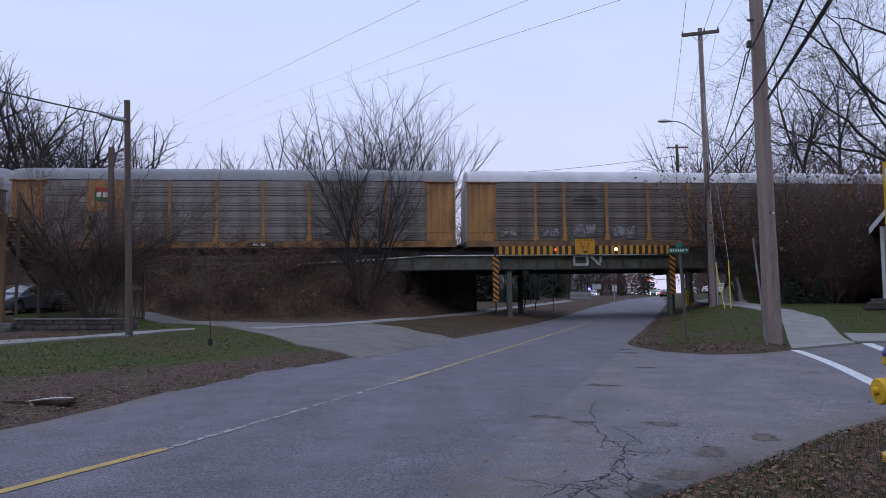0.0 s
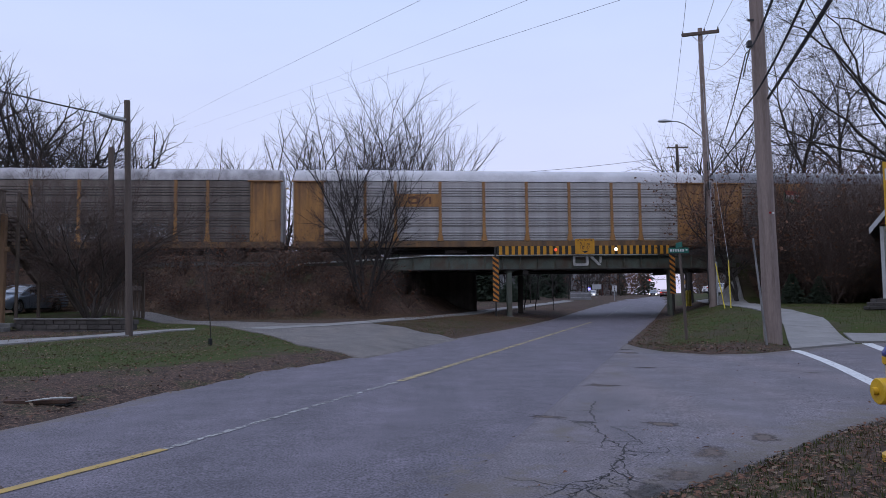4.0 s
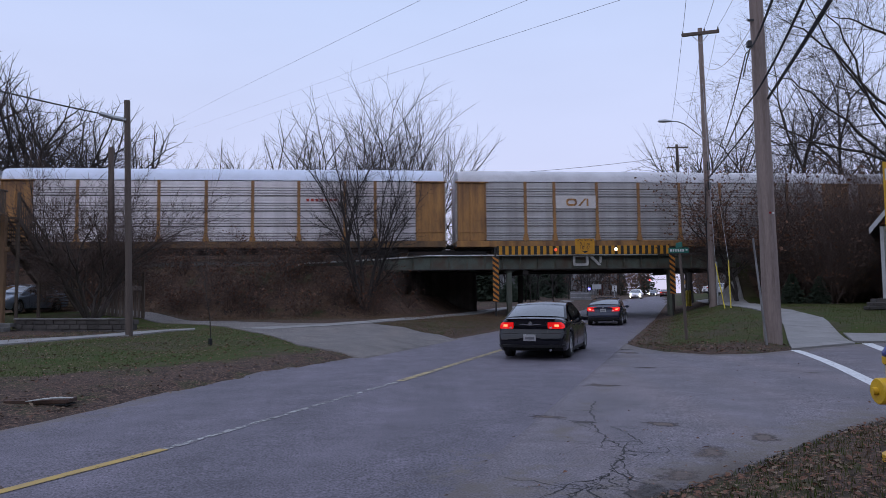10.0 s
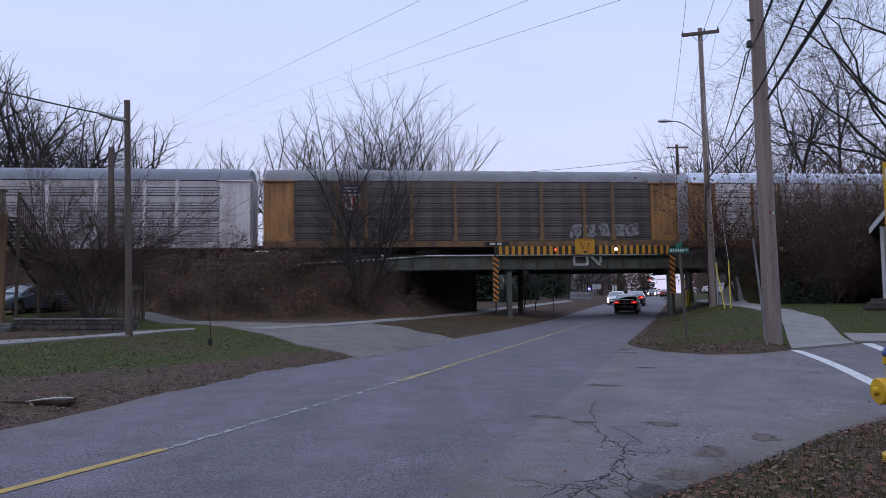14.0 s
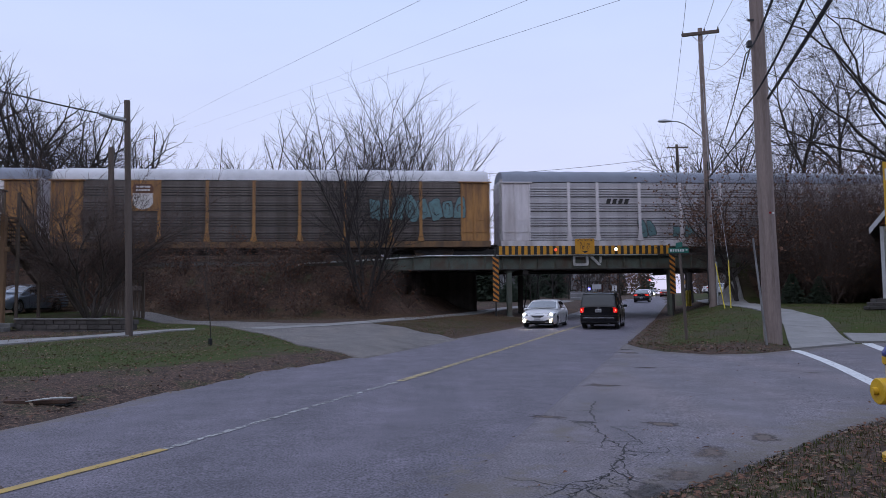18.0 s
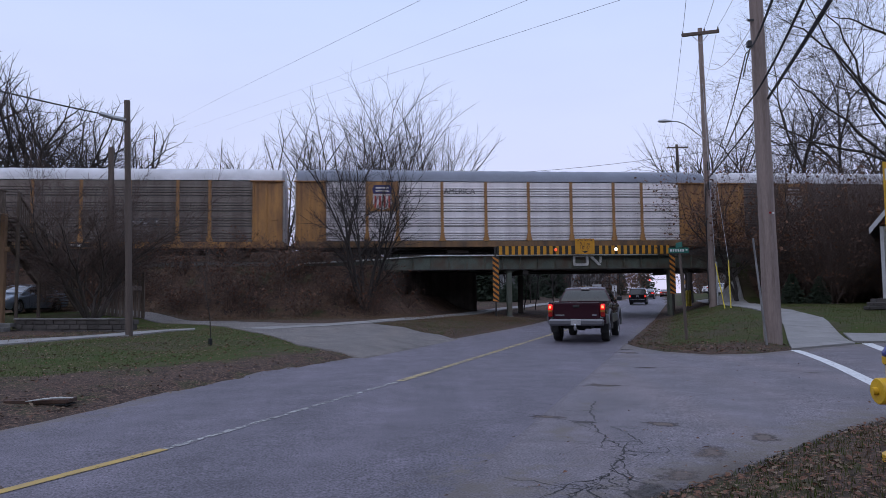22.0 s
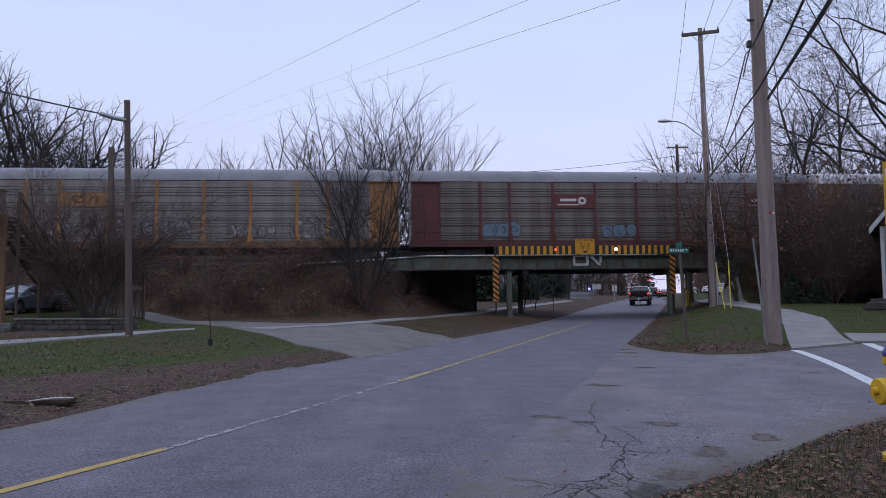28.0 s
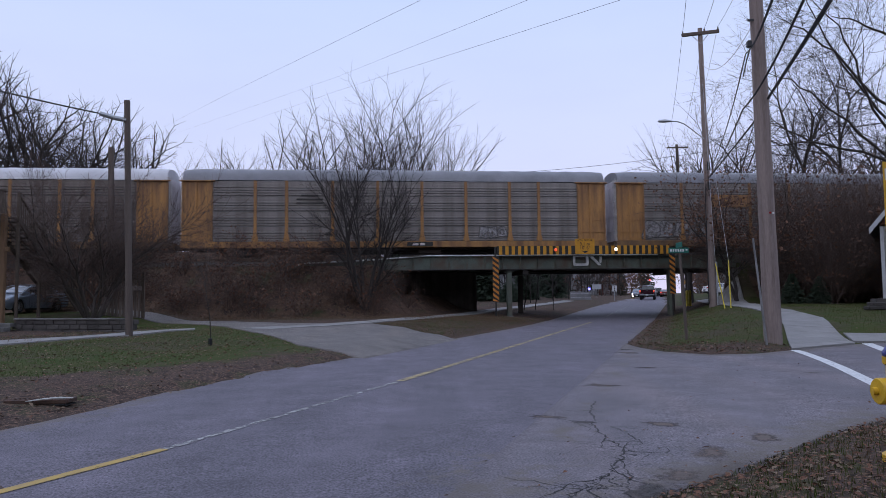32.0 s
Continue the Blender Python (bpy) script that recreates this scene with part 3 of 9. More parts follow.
def build_land():
    xs, ys = axis_lines(-30, 32, 0.4, 1500), axis_lines(-4, 62, 0.4, 1500)
    g = M()
    soil, bank = [], []
    for y in ys:
        for x in xs:
            far = max(abs(x) / 400, abs(y) / 400)
            z = verge_z(x, y)
            if paved(x, y):
                z = min(z, street_z(x, y) if road_uv(x, y)[1] > 3.3 else z) - 0.06
            elif 10.5 < road_uv(x, y)[0] < 17 and 8.6 < road_uv(x, y)[1] < 9.75:
                z -= 0.09
            g.v.append((x, y, z - (1.2 if far > 1 else 0)))
            a, b = land_cover(x, y)
            soil.append(a)
            bank.append(b)
    nx = len(xs)
    for j in range(len(ys) - 1):
        for i in range(nx - 1):
            g.f.append((j * nx + i, j * nx + i + 1, (j + 1) * nx + i + 1, (j + 1) * nx + i))
            g.mi.append(0)
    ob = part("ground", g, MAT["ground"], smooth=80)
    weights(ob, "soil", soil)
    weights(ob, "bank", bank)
    tagged(ob, "patchy lawn, dirt and leaf litter with a brushy railway bank", "ground", kind="structure")


build_land()


def strip(us, v0, v1, lift, zfun=None):
    """A ribbon along the road between two offsets."""
    g = M()
    for u in us:
        a = v0(u) if callable(v0) else v0
        b = v1(u) if callable(v1) else v1
        k = 12
        for i in range(-1, k + 2):
            v = a + (b - a) * min(max(i, 0), k) / k
            x, y = road(u, v)
            g.v.append((x, y, (zfun(x, y) if zfun else road_z(u, v)) + lift - (0.14 if i in (-1, k + 1) else 0)))
    for j in range(len(us) - 1):
        for i in range(14):
            o = j * 15 + i
            g.f.append((o, o + 1, o + 16, o + 15))
            g.mi.append(0)
    return g


def steps(a, b, d):
    n = max(1, round((b - a) / d))
    return [a + (b - a) * i / n for i in range(n + 1)]


def edge_wobble(u):
    return 0.10 * noise.noise((u * 0.45, 3.1, 0)) + 0.05 * noise.noise((u * 1.7, 8.2, 0))


main_us = steps(-90, -12, 2.0)[:-1] + steps(-12, 45, 0.5)[:-1] + steps(45, 190, 2.5)
road_ob = tagged(part("road", strip(main_us, lambda u: lerp_table(u, LEFT_EDGE) + edge_wobble(u), lambda u: 3.35 + edge_wobble(u + 40), 0.02), MAT["asphalt"], smooth=60),
       "worn two-lane asphalt road running under the railway bridge", "road", kind="structure")
dust = []
for vert in road_ob.data.vertices:
    u, v = road_uv(vert.co.x, vert.co.y)
    el = v - lerp_table(u, LEFT_EDGE)
    w_ = 0.62 * (1 - sstep(0.0, 1.1, el))
    if u > 10 or u < -5:
        w_ = max(w_, 0.5 * sstep(2.3, 3.4, v))
    dust.append(w_)
weights(road_ob, "dust", dust)


def flat_area(poly, step, zfun, lift):
    """A paved area inside a polygon given in plan, as a fine grid clipped to it."""
    bm = bmesh.new()
    f = bm.faces.new([bm.verts.new((*p, 0)) for p in poly])
    for k in range(2):
        lo, hi = min(p[k] for p in poly), max(p[k] for p in poly)
        c = lo + step
        while c < hi:
            co, no = [0, 0, 0], [0, 0, 0]
            co[k], no[k] = c, 1
            bmesh.ops.bisect_plane(bm, geom=bm.verts[:] + bm.edges[:] + bm.faces[:], plane_co=co, plane_no=no)
            c += step
    for v in bm.verts:
        v.co.z = zfun(v.co.x, v.co.y) + lift
    bmesh.ops.recalc_face_normals(bm, faces=bm.faces)
    if sum(fc.normal.z for fc in bm.faces) < 0:
        bmesh.ops.reverse_faces(bm, faces=bm.faces)
    rim = [e for e in bm.edges if len(e.link_faces) == 1]
    for e in bmesh.ops.extrude_edge_only(bm, edges=rim)["geom"]:
        if isinstance(e, bmesh.types.BMVert):
            e.co.z -= 0.14
    me = bpy.data.meshes.new("area")
    bm.to_mesh(me)
    bm.free()
    return me


def mesh_part(name, me, material, label="", category="", parent=None, kind=""):
    me.materials.append(material)
    me.polygons.foreach_set("use_smooth", [True] * len(me.polygons))
    ob = new(name, me)
    ob.parent = parent
    return tagged(ob, label, category, kind=kind)


street_ob = mesh_part("side_street", flat_area([road(u, v) for u, v in STREET], 0.7, street_z, 0.012), MAT["asphalt_old"],
          "cracked pale asphalt side street meeting the main road", "road", kind="structure")


dust = []
for vert in street_ob.data.vertices:
    u, v = road_uv(vert.co.x, vert.co.y)
    e_ = to_edge(STREET, u, v) if v > 3.6 or u < -6 or u > 9.5 else 9.0
    dust.append(0.66 * (1 - sstep(0.1, 1.3, e_)) if v < 30 else 0.0)
weights(street_ob, "dust", dust)


# ---- the bridge ----
MAT["bank_board"] = surf("dark_boards", (0.11, 0.095, 0.085), (0.06, 0.053, 0.047), 2, 0.9, bump=0.3, vary=0.25)
TM = Matrix.Translation((TO[0], TO[1], 0)) @ Matrix.Rotation(TA, 4, "Z")   # track frame: x along the track, y away from the camera


def tp(s, d, z):
    """Pose in the track frame, d in front of the track."""
    return TM @ Matrix.Translation((s, -d, z))


G0, G1, GD = -9.6, 20.4, 2.6          # girder ends and offset in front of the track's centre
bridge = thing("railway_bridge", "old riveted steel girder railway bridge, faded green", "bridge", at=TM)


def girder(y, label=""):
    g = M()
    g.box((-2.6 + G1) / 2, y, 3.74, G1 + 2.6, 0.03, 0.86)
    ob = part("girder_web", g, MAT["steel_green"], bridge, label)
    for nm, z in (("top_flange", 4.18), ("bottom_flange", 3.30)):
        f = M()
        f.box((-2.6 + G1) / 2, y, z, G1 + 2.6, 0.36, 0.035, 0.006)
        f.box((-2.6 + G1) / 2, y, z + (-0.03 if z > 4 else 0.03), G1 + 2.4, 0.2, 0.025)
        # bottom flange darker than the top one, its shade put into the colour
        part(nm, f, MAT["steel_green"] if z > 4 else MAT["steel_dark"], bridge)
    st = M()
    st.box(0, -0.085, 0, 0.035, 0.15, 0.82)
    st.box(0, -0.02, 0, 0.16, 0.012, 0.82)
    me = st.mesh("stiffener", MAT["steel_green"], 0)
    x = -2.2
    while x < G1:
        part("stiffener", me, None, bridge, at=Matrix.Translation((x, y, 3.74)) @ (Matrix.Rotation(math.pi, 4, "Z") if y > 0 else Matrix.Identity(4)))
        x += 1.16


girder(-GD, "green girder with white painted railway mark")
girder(GD)
# deck and floor beams coloured dark for the shaded underside
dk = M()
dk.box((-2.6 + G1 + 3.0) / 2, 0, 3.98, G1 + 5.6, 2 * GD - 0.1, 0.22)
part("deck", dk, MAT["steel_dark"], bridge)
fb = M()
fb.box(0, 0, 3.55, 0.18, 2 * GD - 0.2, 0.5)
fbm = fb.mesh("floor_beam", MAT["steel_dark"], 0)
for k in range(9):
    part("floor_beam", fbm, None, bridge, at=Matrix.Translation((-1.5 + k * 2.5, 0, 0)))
# pipe rail along the deck's near edge, turned down at its end
pr = M()
pr.tube([(-9.55, -GD - 0.12, 3.62), (-9.2, -GD - 0.12, 3.78), (-4.9, -GD - 0.12, 3.98), (-1.2, -GD - 0.12, 4.22), (14.0, -GD - 0.12, 4.24)], 0.045, 8)
part("edge_rail", pr, MAT["white_rail"], bridge, "weathered white pipe rail")
# wing plate that carries the girder's end into the bank
wp = M()
wp.prism([(-9.4, 3.45), (-2.6, 3.3), (-2.6, 4.15), (-4.9, 3.9), (-9.2, 3.7)], -GD - 0.05, -GD + 0.05, "y")
part("wing_plate", wp, MAT["steel_green"], bridge)
# white mark on the girder: a rounded ring and a slanted stroke
mk = M()


def rounded(w, h, r, k=5):
    pts = []
    for cx, cy, a0 in ((w / 2 - r, h / 2 - r, 0), (-w / 2 + r, h / 2 - r, 90), (-w / 2 + r, -h / 2 + r, 180), (w / 2 - r, -h / 2 + r, 270)):
        for i in range(k + 1):
            a = radians(a0 + 90 * i / k)
            pts.append((cx + r * math.cos(a), cy + r * math.sin(a)))
    return pts


def ring_plate(gm, cx, z, w, h, t, y0, y1, r=0.16, mi=0):
    o, i = rounded(w, h, r), rounded(w - 2 * t, h - 2 * t, max(0.03, r - t * 0.6))
    n = len(o)
    vs = [(cx + a, y, z + b) for y in (y0, y1) for ringp in (o, i) for a, b in ringp]
    fs = []
    for k in range(n):
        j = (k + 1) % n
        fs += [(k, j, n + j, n + k), (2 * n + k, 3 * n + k, 3 * n + j, 2 * n + j), (k, 2 * n + k, 2 * n + j, j), (n + k, n + j, 3 * n + j, 3 * n + k)]
    gm.add(vs, fs, mi)


ring_plate(mk, 8.76, 3.88, 1.05, 0.74, 0.16, -GD - 0.045, -GD - 0.165)
mk.prism([(9.25, 4.22), (9.5, 4.22), (10.15, 3.55), (9.95, 3.55)], -GD - 0.04, -GD - 0.16, "y")
mk.prism([(10.05, 4.15), (10.2, 4.15), (10.15, 3.7), (10.05, 3.7)], -GD - 0.04, -GD - 0.15, "y")
part("painted_mark", mk, MAT["white_rail"], bridge, "flaking white painted emblem shapes", smooth=0)
# columns beside the road: two rows of steel columns with caps
for s, d in ((4.05, 2.35), (14.95, 2.35), (5.8, -2.3), (17.1, -2.3)):
    x, y = track(s, d)
    z = ground_z(x, y)
    c = M()
    c.box(s, -d, (z - 0.3 + 3.28) / 2, 0.05, 0.34, 3.28 - z + 0.3)
    for e in (-0.17, 0.17):
        c.box(s, -d + e, (z - 0.3 + 3.28) / 2, 0.30, 0.04, 3.28 - z + 0.3)
    c.box(s, -d, 3.2, 0.55, 0.5, 0.14, 0.01)
    # far columns darker than the near ones: shade put into their colour
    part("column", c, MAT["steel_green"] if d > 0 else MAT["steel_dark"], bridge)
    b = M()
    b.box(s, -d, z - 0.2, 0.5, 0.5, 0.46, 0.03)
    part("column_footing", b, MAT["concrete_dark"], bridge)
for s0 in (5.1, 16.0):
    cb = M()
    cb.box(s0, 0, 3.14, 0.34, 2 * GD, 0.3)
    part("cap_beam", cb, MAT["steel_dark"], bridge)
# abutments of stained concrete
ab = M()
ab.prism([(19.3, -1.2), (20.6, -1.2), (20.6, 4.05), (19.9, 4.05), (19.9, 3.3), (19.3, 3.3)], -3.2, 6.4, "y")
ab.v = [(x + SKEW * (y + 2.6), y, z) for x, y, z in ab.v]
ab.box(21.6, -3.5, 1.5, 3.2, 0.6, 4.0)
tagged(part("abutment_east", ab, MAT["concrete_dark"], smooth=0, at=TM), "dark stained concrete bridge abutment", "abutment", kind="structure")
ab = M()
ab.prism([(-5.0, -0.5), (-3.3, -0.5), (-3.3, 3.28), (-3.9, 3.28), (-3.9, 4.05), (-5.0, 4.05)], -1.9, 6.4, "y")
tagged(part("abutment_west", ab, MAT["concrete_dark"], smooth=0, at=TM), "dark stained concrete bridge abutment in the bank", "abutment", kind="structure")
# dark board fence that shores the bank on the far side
bf = thing("bank_fence", "dark board fence shoring the bank behind the bridge", "fence", at=TM)
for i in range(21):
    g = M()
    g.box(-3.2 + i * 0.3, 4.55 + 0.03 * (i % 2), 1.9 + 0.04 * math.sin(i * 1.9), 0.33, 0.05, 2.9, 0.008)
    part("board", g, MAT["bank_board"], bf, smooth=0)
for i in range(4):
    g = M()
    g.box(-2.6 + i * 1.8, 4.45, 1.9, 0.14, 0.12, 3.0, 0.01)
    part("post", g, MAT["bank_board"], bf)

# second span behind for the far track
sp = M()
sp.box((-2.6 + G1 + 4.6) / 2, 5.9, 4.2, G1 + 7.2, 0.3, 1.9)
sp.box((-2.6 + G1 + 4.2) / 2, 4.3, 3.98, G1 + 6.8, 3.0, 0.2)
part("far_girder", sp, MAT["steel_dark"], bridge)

# ---- the track ----
bl = M()
rows = [(-130, 130)]
bl.prism([(-2.3, 3.5), (-1.65, 3.95), (1.65, 3.95), (2.3, 3.5)][::-1], -140, 140, "x")
tagged(part("track_ballast", bl, MAT["ballast"], smooth=0, at=TM), "grey crushed stone ballast under the rails", "ballast", kind="structure")
for e in (-0.72, 0.72):
    r = M()
    r.prism([(-0.07, 4.02), (0.07, 4.02), (0.02, 4.06), (0.02, 4.14), (0.037, 4.15), (0.037, 4.19), (-0.037, 4.19), (-0.037, 4.15), (-0.02, 4.14), (-0.02, 4.06)], -140, 140, "x")
    tagged(part("rail", r, MAT["rail_steel"], smooth=0, at=TM @ Matrix.Translation((0, e, 0))), "brown steel rail of the railway", "rail", "rails", kind="structure")
tm_ = M()
tm_.box(0, 0, 3.955, 0.23, 2.55, 0.14, 0.012)
tie_me = tm_.mesh("tie", MAT["wood_pole_dark"], 0)
ties = thing("track_ties", "dark creosoted wooden railway ties", "railway tie", at=TM)
for k in range(120):
    part("tie", tie_me, None, ties, at=Matrix.Translation((-35 + k * 0.55, 0, 0.01)))

# ---- low clearance frame in front of the bridge ----
FD = 3.4
fr = thing("clearance_frame", "yellow and black striped low-clearance warning frame", "warning barrier", at=TM)
fx0, fx1 = 2.98, 14.66
for s, zb in ((fx0, 0.0), (fx1, 0.0)):
    x, y = track(s, FD)
    zb = ground_z(x, y)
    g = M()
    g.box(s, -FD, (zb - 0.4 + 4.7) / 2, 0.09, 0.09, 4.7 - zb + 0.4, 0.01)
    part("post", g, MAT["steel_dark"], fr)
bp_ = M()
bp_.box((3.1 + 14.55) / 2, -FD - 0.03, 4.5, 11.5, 0.06, 0.56, 0.005)
part("beam", bp_, MAT["sign_black"], fr, "black beam with yellow stripes")
st = M()
st.box(0, 0, 0, 0.205, 0.012, 0.555)
stm = st.mesh("stripe", MAT["sign_yellow"], 0)
for k in range(28):
    s = 3.32 + k * 0.41
    if 8.1 < s < 9.5:
        continue
    part("stripe", stm, None, fr, at=Matrix.Translation((s, -FD - 0.068, 4.5 + 0.0035 * (s - 8))))


def striped_panel(s, z0, z1, w, slant):
    g = M()
    g.box(s, -FD - 0.075, (z0 + z1) / 2, w, 0.02, z1 - z0)
    panel = part("panel", g, MAT["sign_black"], fr, "orange and black hazard panel")
    dz, rise = 0.34, w * slant
    z = z0 - 0.3
    while z < z1:
        lo = [(s - w / 2, z), (s + w / 2, z + rise), (s + w / 2, z + rise + dz / 2), (s - w / 2, z + dz / 2)]
        # clip to the panel
        poly = [(a, min(max(b, z0), z1)) for a, b in lo]
        if max(b for a, b in poly) - min(b for a, b in poly) > 0.05:
            h = M()
            h.prism(poly, -FD - 0.086, -FD - 0.094, "y")
            part("stripe", h, MAT["stripe_orange"], panel, smooth=0)
        z += dz


striped_panel(fx0, 1.25, 4.12, 0.38, -0.75)
striped_panel(fx1, 1.62, 4.34, 0.38, -0.75)
# signal lamps on the beam
def beacon(s, z, lit):
    b = thing("warning_beacon", "round amber flashing warning lamp, " + ("lit" if lit else "dim"), "warning lamp", "beacons on the frame", at=tp(s, FD + 0.07, z))
    g = M()
    g.lathe([(0.13, 0.0), (0.13, -0.10), (0.12, -0.13)], 20, "y")
    part("housing", g, MAT["black"], b)
    v = M()
    v.tube([(0.13 * math.cos(a), -0.2, 0.13 * math.sin(a)) for a in [i * math.pi / 10 for i in range(11)]], 0.012, 6)
    part("visor", v, MAT["black"], b)
    lens = M()
    lens.lathe([(0.105, -0.131), (0.097, -0.155), (0.06, -0.175), (0.01, -0.18)], 20, "y")
    part("lens", lens, MAT["beacon_lit"] if lit else MAT["beacon_dim"], b)
    return b


MAT["beacon_dim"] = glow("dim_amber_beacon", (0.9, 0.13, 0.05), 0.9)
MAT["beacon_lit"] = glow("lit_amber_beacon", (1.0, 0.6, 0.34), 7)
beacon(6.88, 4.52, False)
beacon(10.85, 4.545, True)
# the sign
sg = thing("low_bridge_sign", "yellow low bridge sign reading 3.1 m, 10 feet 6", "sign", at=tp(8.82, FD + 0.12, 4.74))
g = M()
g.prism(rounded(1.28, 0.98, 0.05, 3), 0.0, 0.012, "y")
part("plate", g, MAT["sign_yellow"], sg)


def words(text, size, x, z, y, mat, parent, name="lettering"):
    cu = bpy.data.curves.new(name, "FONT")
    cu.body, cu.size, cu.align_x, cu.align_y = text, size, "CENTER", "CENTER"
    cu.extrude = 0.003
    cu.materials.append(mat)
    ob = new(name, cu)
    ob.parent = parent
    ob.matrix_basis = Matrix.Translation((x, y, z)) @ Matrix.Rotation(radians(90), 4, "X")
    return ob


words("LOW BRIDGE", 0.17, 0, 0.385, -0.008, MAT["sign_black"], sg)
words("3.1 m", 0.30, 0, 0.14, -0.008, MAT["sign_black"], sg)
words("10' 6\"", 0.30, 0, -0.11, -0.008, MAT["sign_black"], sg)
g = M()
g.prism([(-0.26, -0.27), (0, -0.46), (0.26, -0.27), (0.1, -0.31), (-0.1, -0.31)], -0.002, -0.010, "y")
part("arrow", g, MAT["sign_black"], sg, smooth=0)

# ---- the train ----
CAR = 28.6


def rack_paint(name, c, dirt, amount=0.5):
    """Corrugated side sheet, streaked downwards with road and brake dust."""
    m = surf(name, c, tuple(0.6 * a + 0.4 * b for a, b in zip(c, dirt)), 1.3, 0.6, metal=0.25, bump=0.04, stretch=(2.5, 2.5, 0.22), fine=14, grime=dirt, grime_scale=0.45, vary=0.1)
    return m


DIRT = (0.075, 0.058, 0.047)
YEL, YEL2 = (0.43, 0.21, 0.062), (0.22, 0.115, 0.05)
RACKS = {
    "grey": rack_paint("grey_rack_sheet", (0.255, 0.23, 0.215), (0.13, 0.108, 0.095)),
    "brown": rack_paint("brown_rack_sheet", (0.192, 0.163, 0.148), (0.088, 0.067, 0.055)),
    "dark": rack_paint("dark_rack_sheet", (0.145, 0.122, 0.112), (0.07, 0.055, 0.047)),
    "bright": rack_paint("bright_rack_sheet", (0.45, 0.43, 0.435), (0.31, 0.285, 0.275)),
    "silver": rack_paint("silver_rack_sheet", (0.76, 0.71, 0.72), (0.55, 0.5, 0.51)),
    "white": rack_paint("white_rack_sheet", (0.44, 0.415, 0.435), (0.3, 0.275, 0.28)),
}
# groove colours: perforated slots, with the recess shade mixed into the tone
SLOT = surf("rack_slot_shade", (0.045, 0.042, 0.042), (0.025, 0.023, 0.023), 3, 0.9, bump=0.0)
SLOTS = {k: surf(k + "_rack_slot_shade", (v, v * 0.95, v * 0.94), (v * 0.7, v * 0.66, v * 0.65), 3, 0.9, bump=0.0) for k, v in (("grey", 0.155), ("brown", 0.105), ("dark", 0.08), ("bright", 0.21), ("silver", 0.17), ("white", 0.11))}
TRIM = {
    "yellow": surf("yellow_rack_frame", YEL, YEL2, 1.2, 0.6, bump=0.06, stretch=(2, 2, 0.3), fine=12, grime=(0.12, 0.062, 0.036), grime_scale=0.9),
    "dull": surf("dull_yellow_rack_frame", (0.25, 0.135, 0.058), (0.13, 0.08, 0.045), 1.2, 0.7, bump=0.06, stretch=(2, 2, 0.3), fine=12, grime=(0.09, 0.06, 0.042), grime_scale=0.9),
    "maroon": surf("maroon_rack_frame", (0.115, 0.03, 0.028), (0.075, 0.025, 0.023), 1.2, 0.65, bump=0.06, stretch=(2, 2, 0.3), fine=12, grime=(0.06, 0.03, 0.026), grime_scale=0.6),
    "white": surf("white_rack_frame", (0.68, 0.63, 0.65), (0.52, 0.48, 0.49), 1.2, 0.6, bump=0.06, stretch=(2, 2, 0.3), fine=12, grime=(0.25, 0.2, 0.18), grime_scale=0.6),
}
ROOFS = {
    "grey": surf("grey_rack_roof", (0.24, 0.24, 0.26), (0.16, 0.16, 0.175), 0.7, 0.55, metal=0.3, bump=0.05),
    "white": surf("white_rack_roof", (0.60, 0.59, 0.62), (0.42, 0.41, 0.43), 0.7, 0.55, metal=0.2, bump=0.05),
    "patchy": surf("patchy_rack_roof", (0.46, 0.44, 0.46), (0.16, 0.15, 0.155), 0.9, 0.6, metal=0.2, bump=0.06, stretch=(1.5, 1, 1)),
    "blue": surf("blue_grey_rack_roof", (0.21, 0.225, 0.27), (0.16, 0.17, 0.205), 0.7, 0.5, metal=0.3, bump=0.05),
    "bright": surf("bright_rack_roof", (0.62, 0.66, 0.78), (0.5, 0.53, 0.62), 0.7, 0.4, metal=0.4, bump=0.05),
}
# bay edges along the car from its rear end
BAYS = [0.42, 2.36, 5.0, 6.98, 9.93, 12.85, 15.75, 18.67, 21.62, 23.6, 26.24, 28.18]
SILL0, SILL1, TOP = 4.86, 5.26, 9.2      # heights of the side sill and of the side's top
HW = 1.52


def rib_sheet(w):
    """A side sheet of pressed horizontal ribs, facing -y, from x = 0 to w; grooves coloured dark for slots and shade.
    """
    g = M()
    n = 24
    p = (TOP - SILL1) / n
    rows_ = []
    for i in range(n):
        z, k = SILL1 + i * p, i % 6
        if k < 4:          # pressed ribs, a slot under each
            rows_ += [(z, 0.0, 1), (z + p * 0.2, 0.0, 0), (z + p * 0.34, -0.042, 0), (z + p * 0.84, -0.042, 0), (z + p * 0.99, 0.0, 1)]
        elif k == 4:       # a plain flat band
            rows_ += [(z, -0.004, 0), (z + p * 0.4, -0.016, 0), (z + p * 0.5, -0.012, 0), (z + p * 0.9, -0.02, 0), (z + p * 0.99, -0.012, 0)]
        else:              # and the lap of the next panel
            rows_ += [(z, -0.012, 0), (z + p * 0.5, -0.03, 0), (z + p * 0.78, -0.03, 1), (z + p * 0.9, 0.01, 1), (z + p * 0.99, 0.0, 0)]
    for z, y, mi in rows_:
        g.v += [(0, y, z), (w, y, z)]
    for i in range(len(rows_) - 1):
        g.f.append((2 * i, 2 * i + 1, 2 * i + 3, 2 * i + 2))
        k, rib = i % 5, (i // 5) % 6
        g.mi.append(rows_[i][2] if rib == 5 else 1 if rib < 4 and k in (0, 4) else 0)
    return g.mesh("side_sheet", [RACKS["grey"], SLOT], 25)


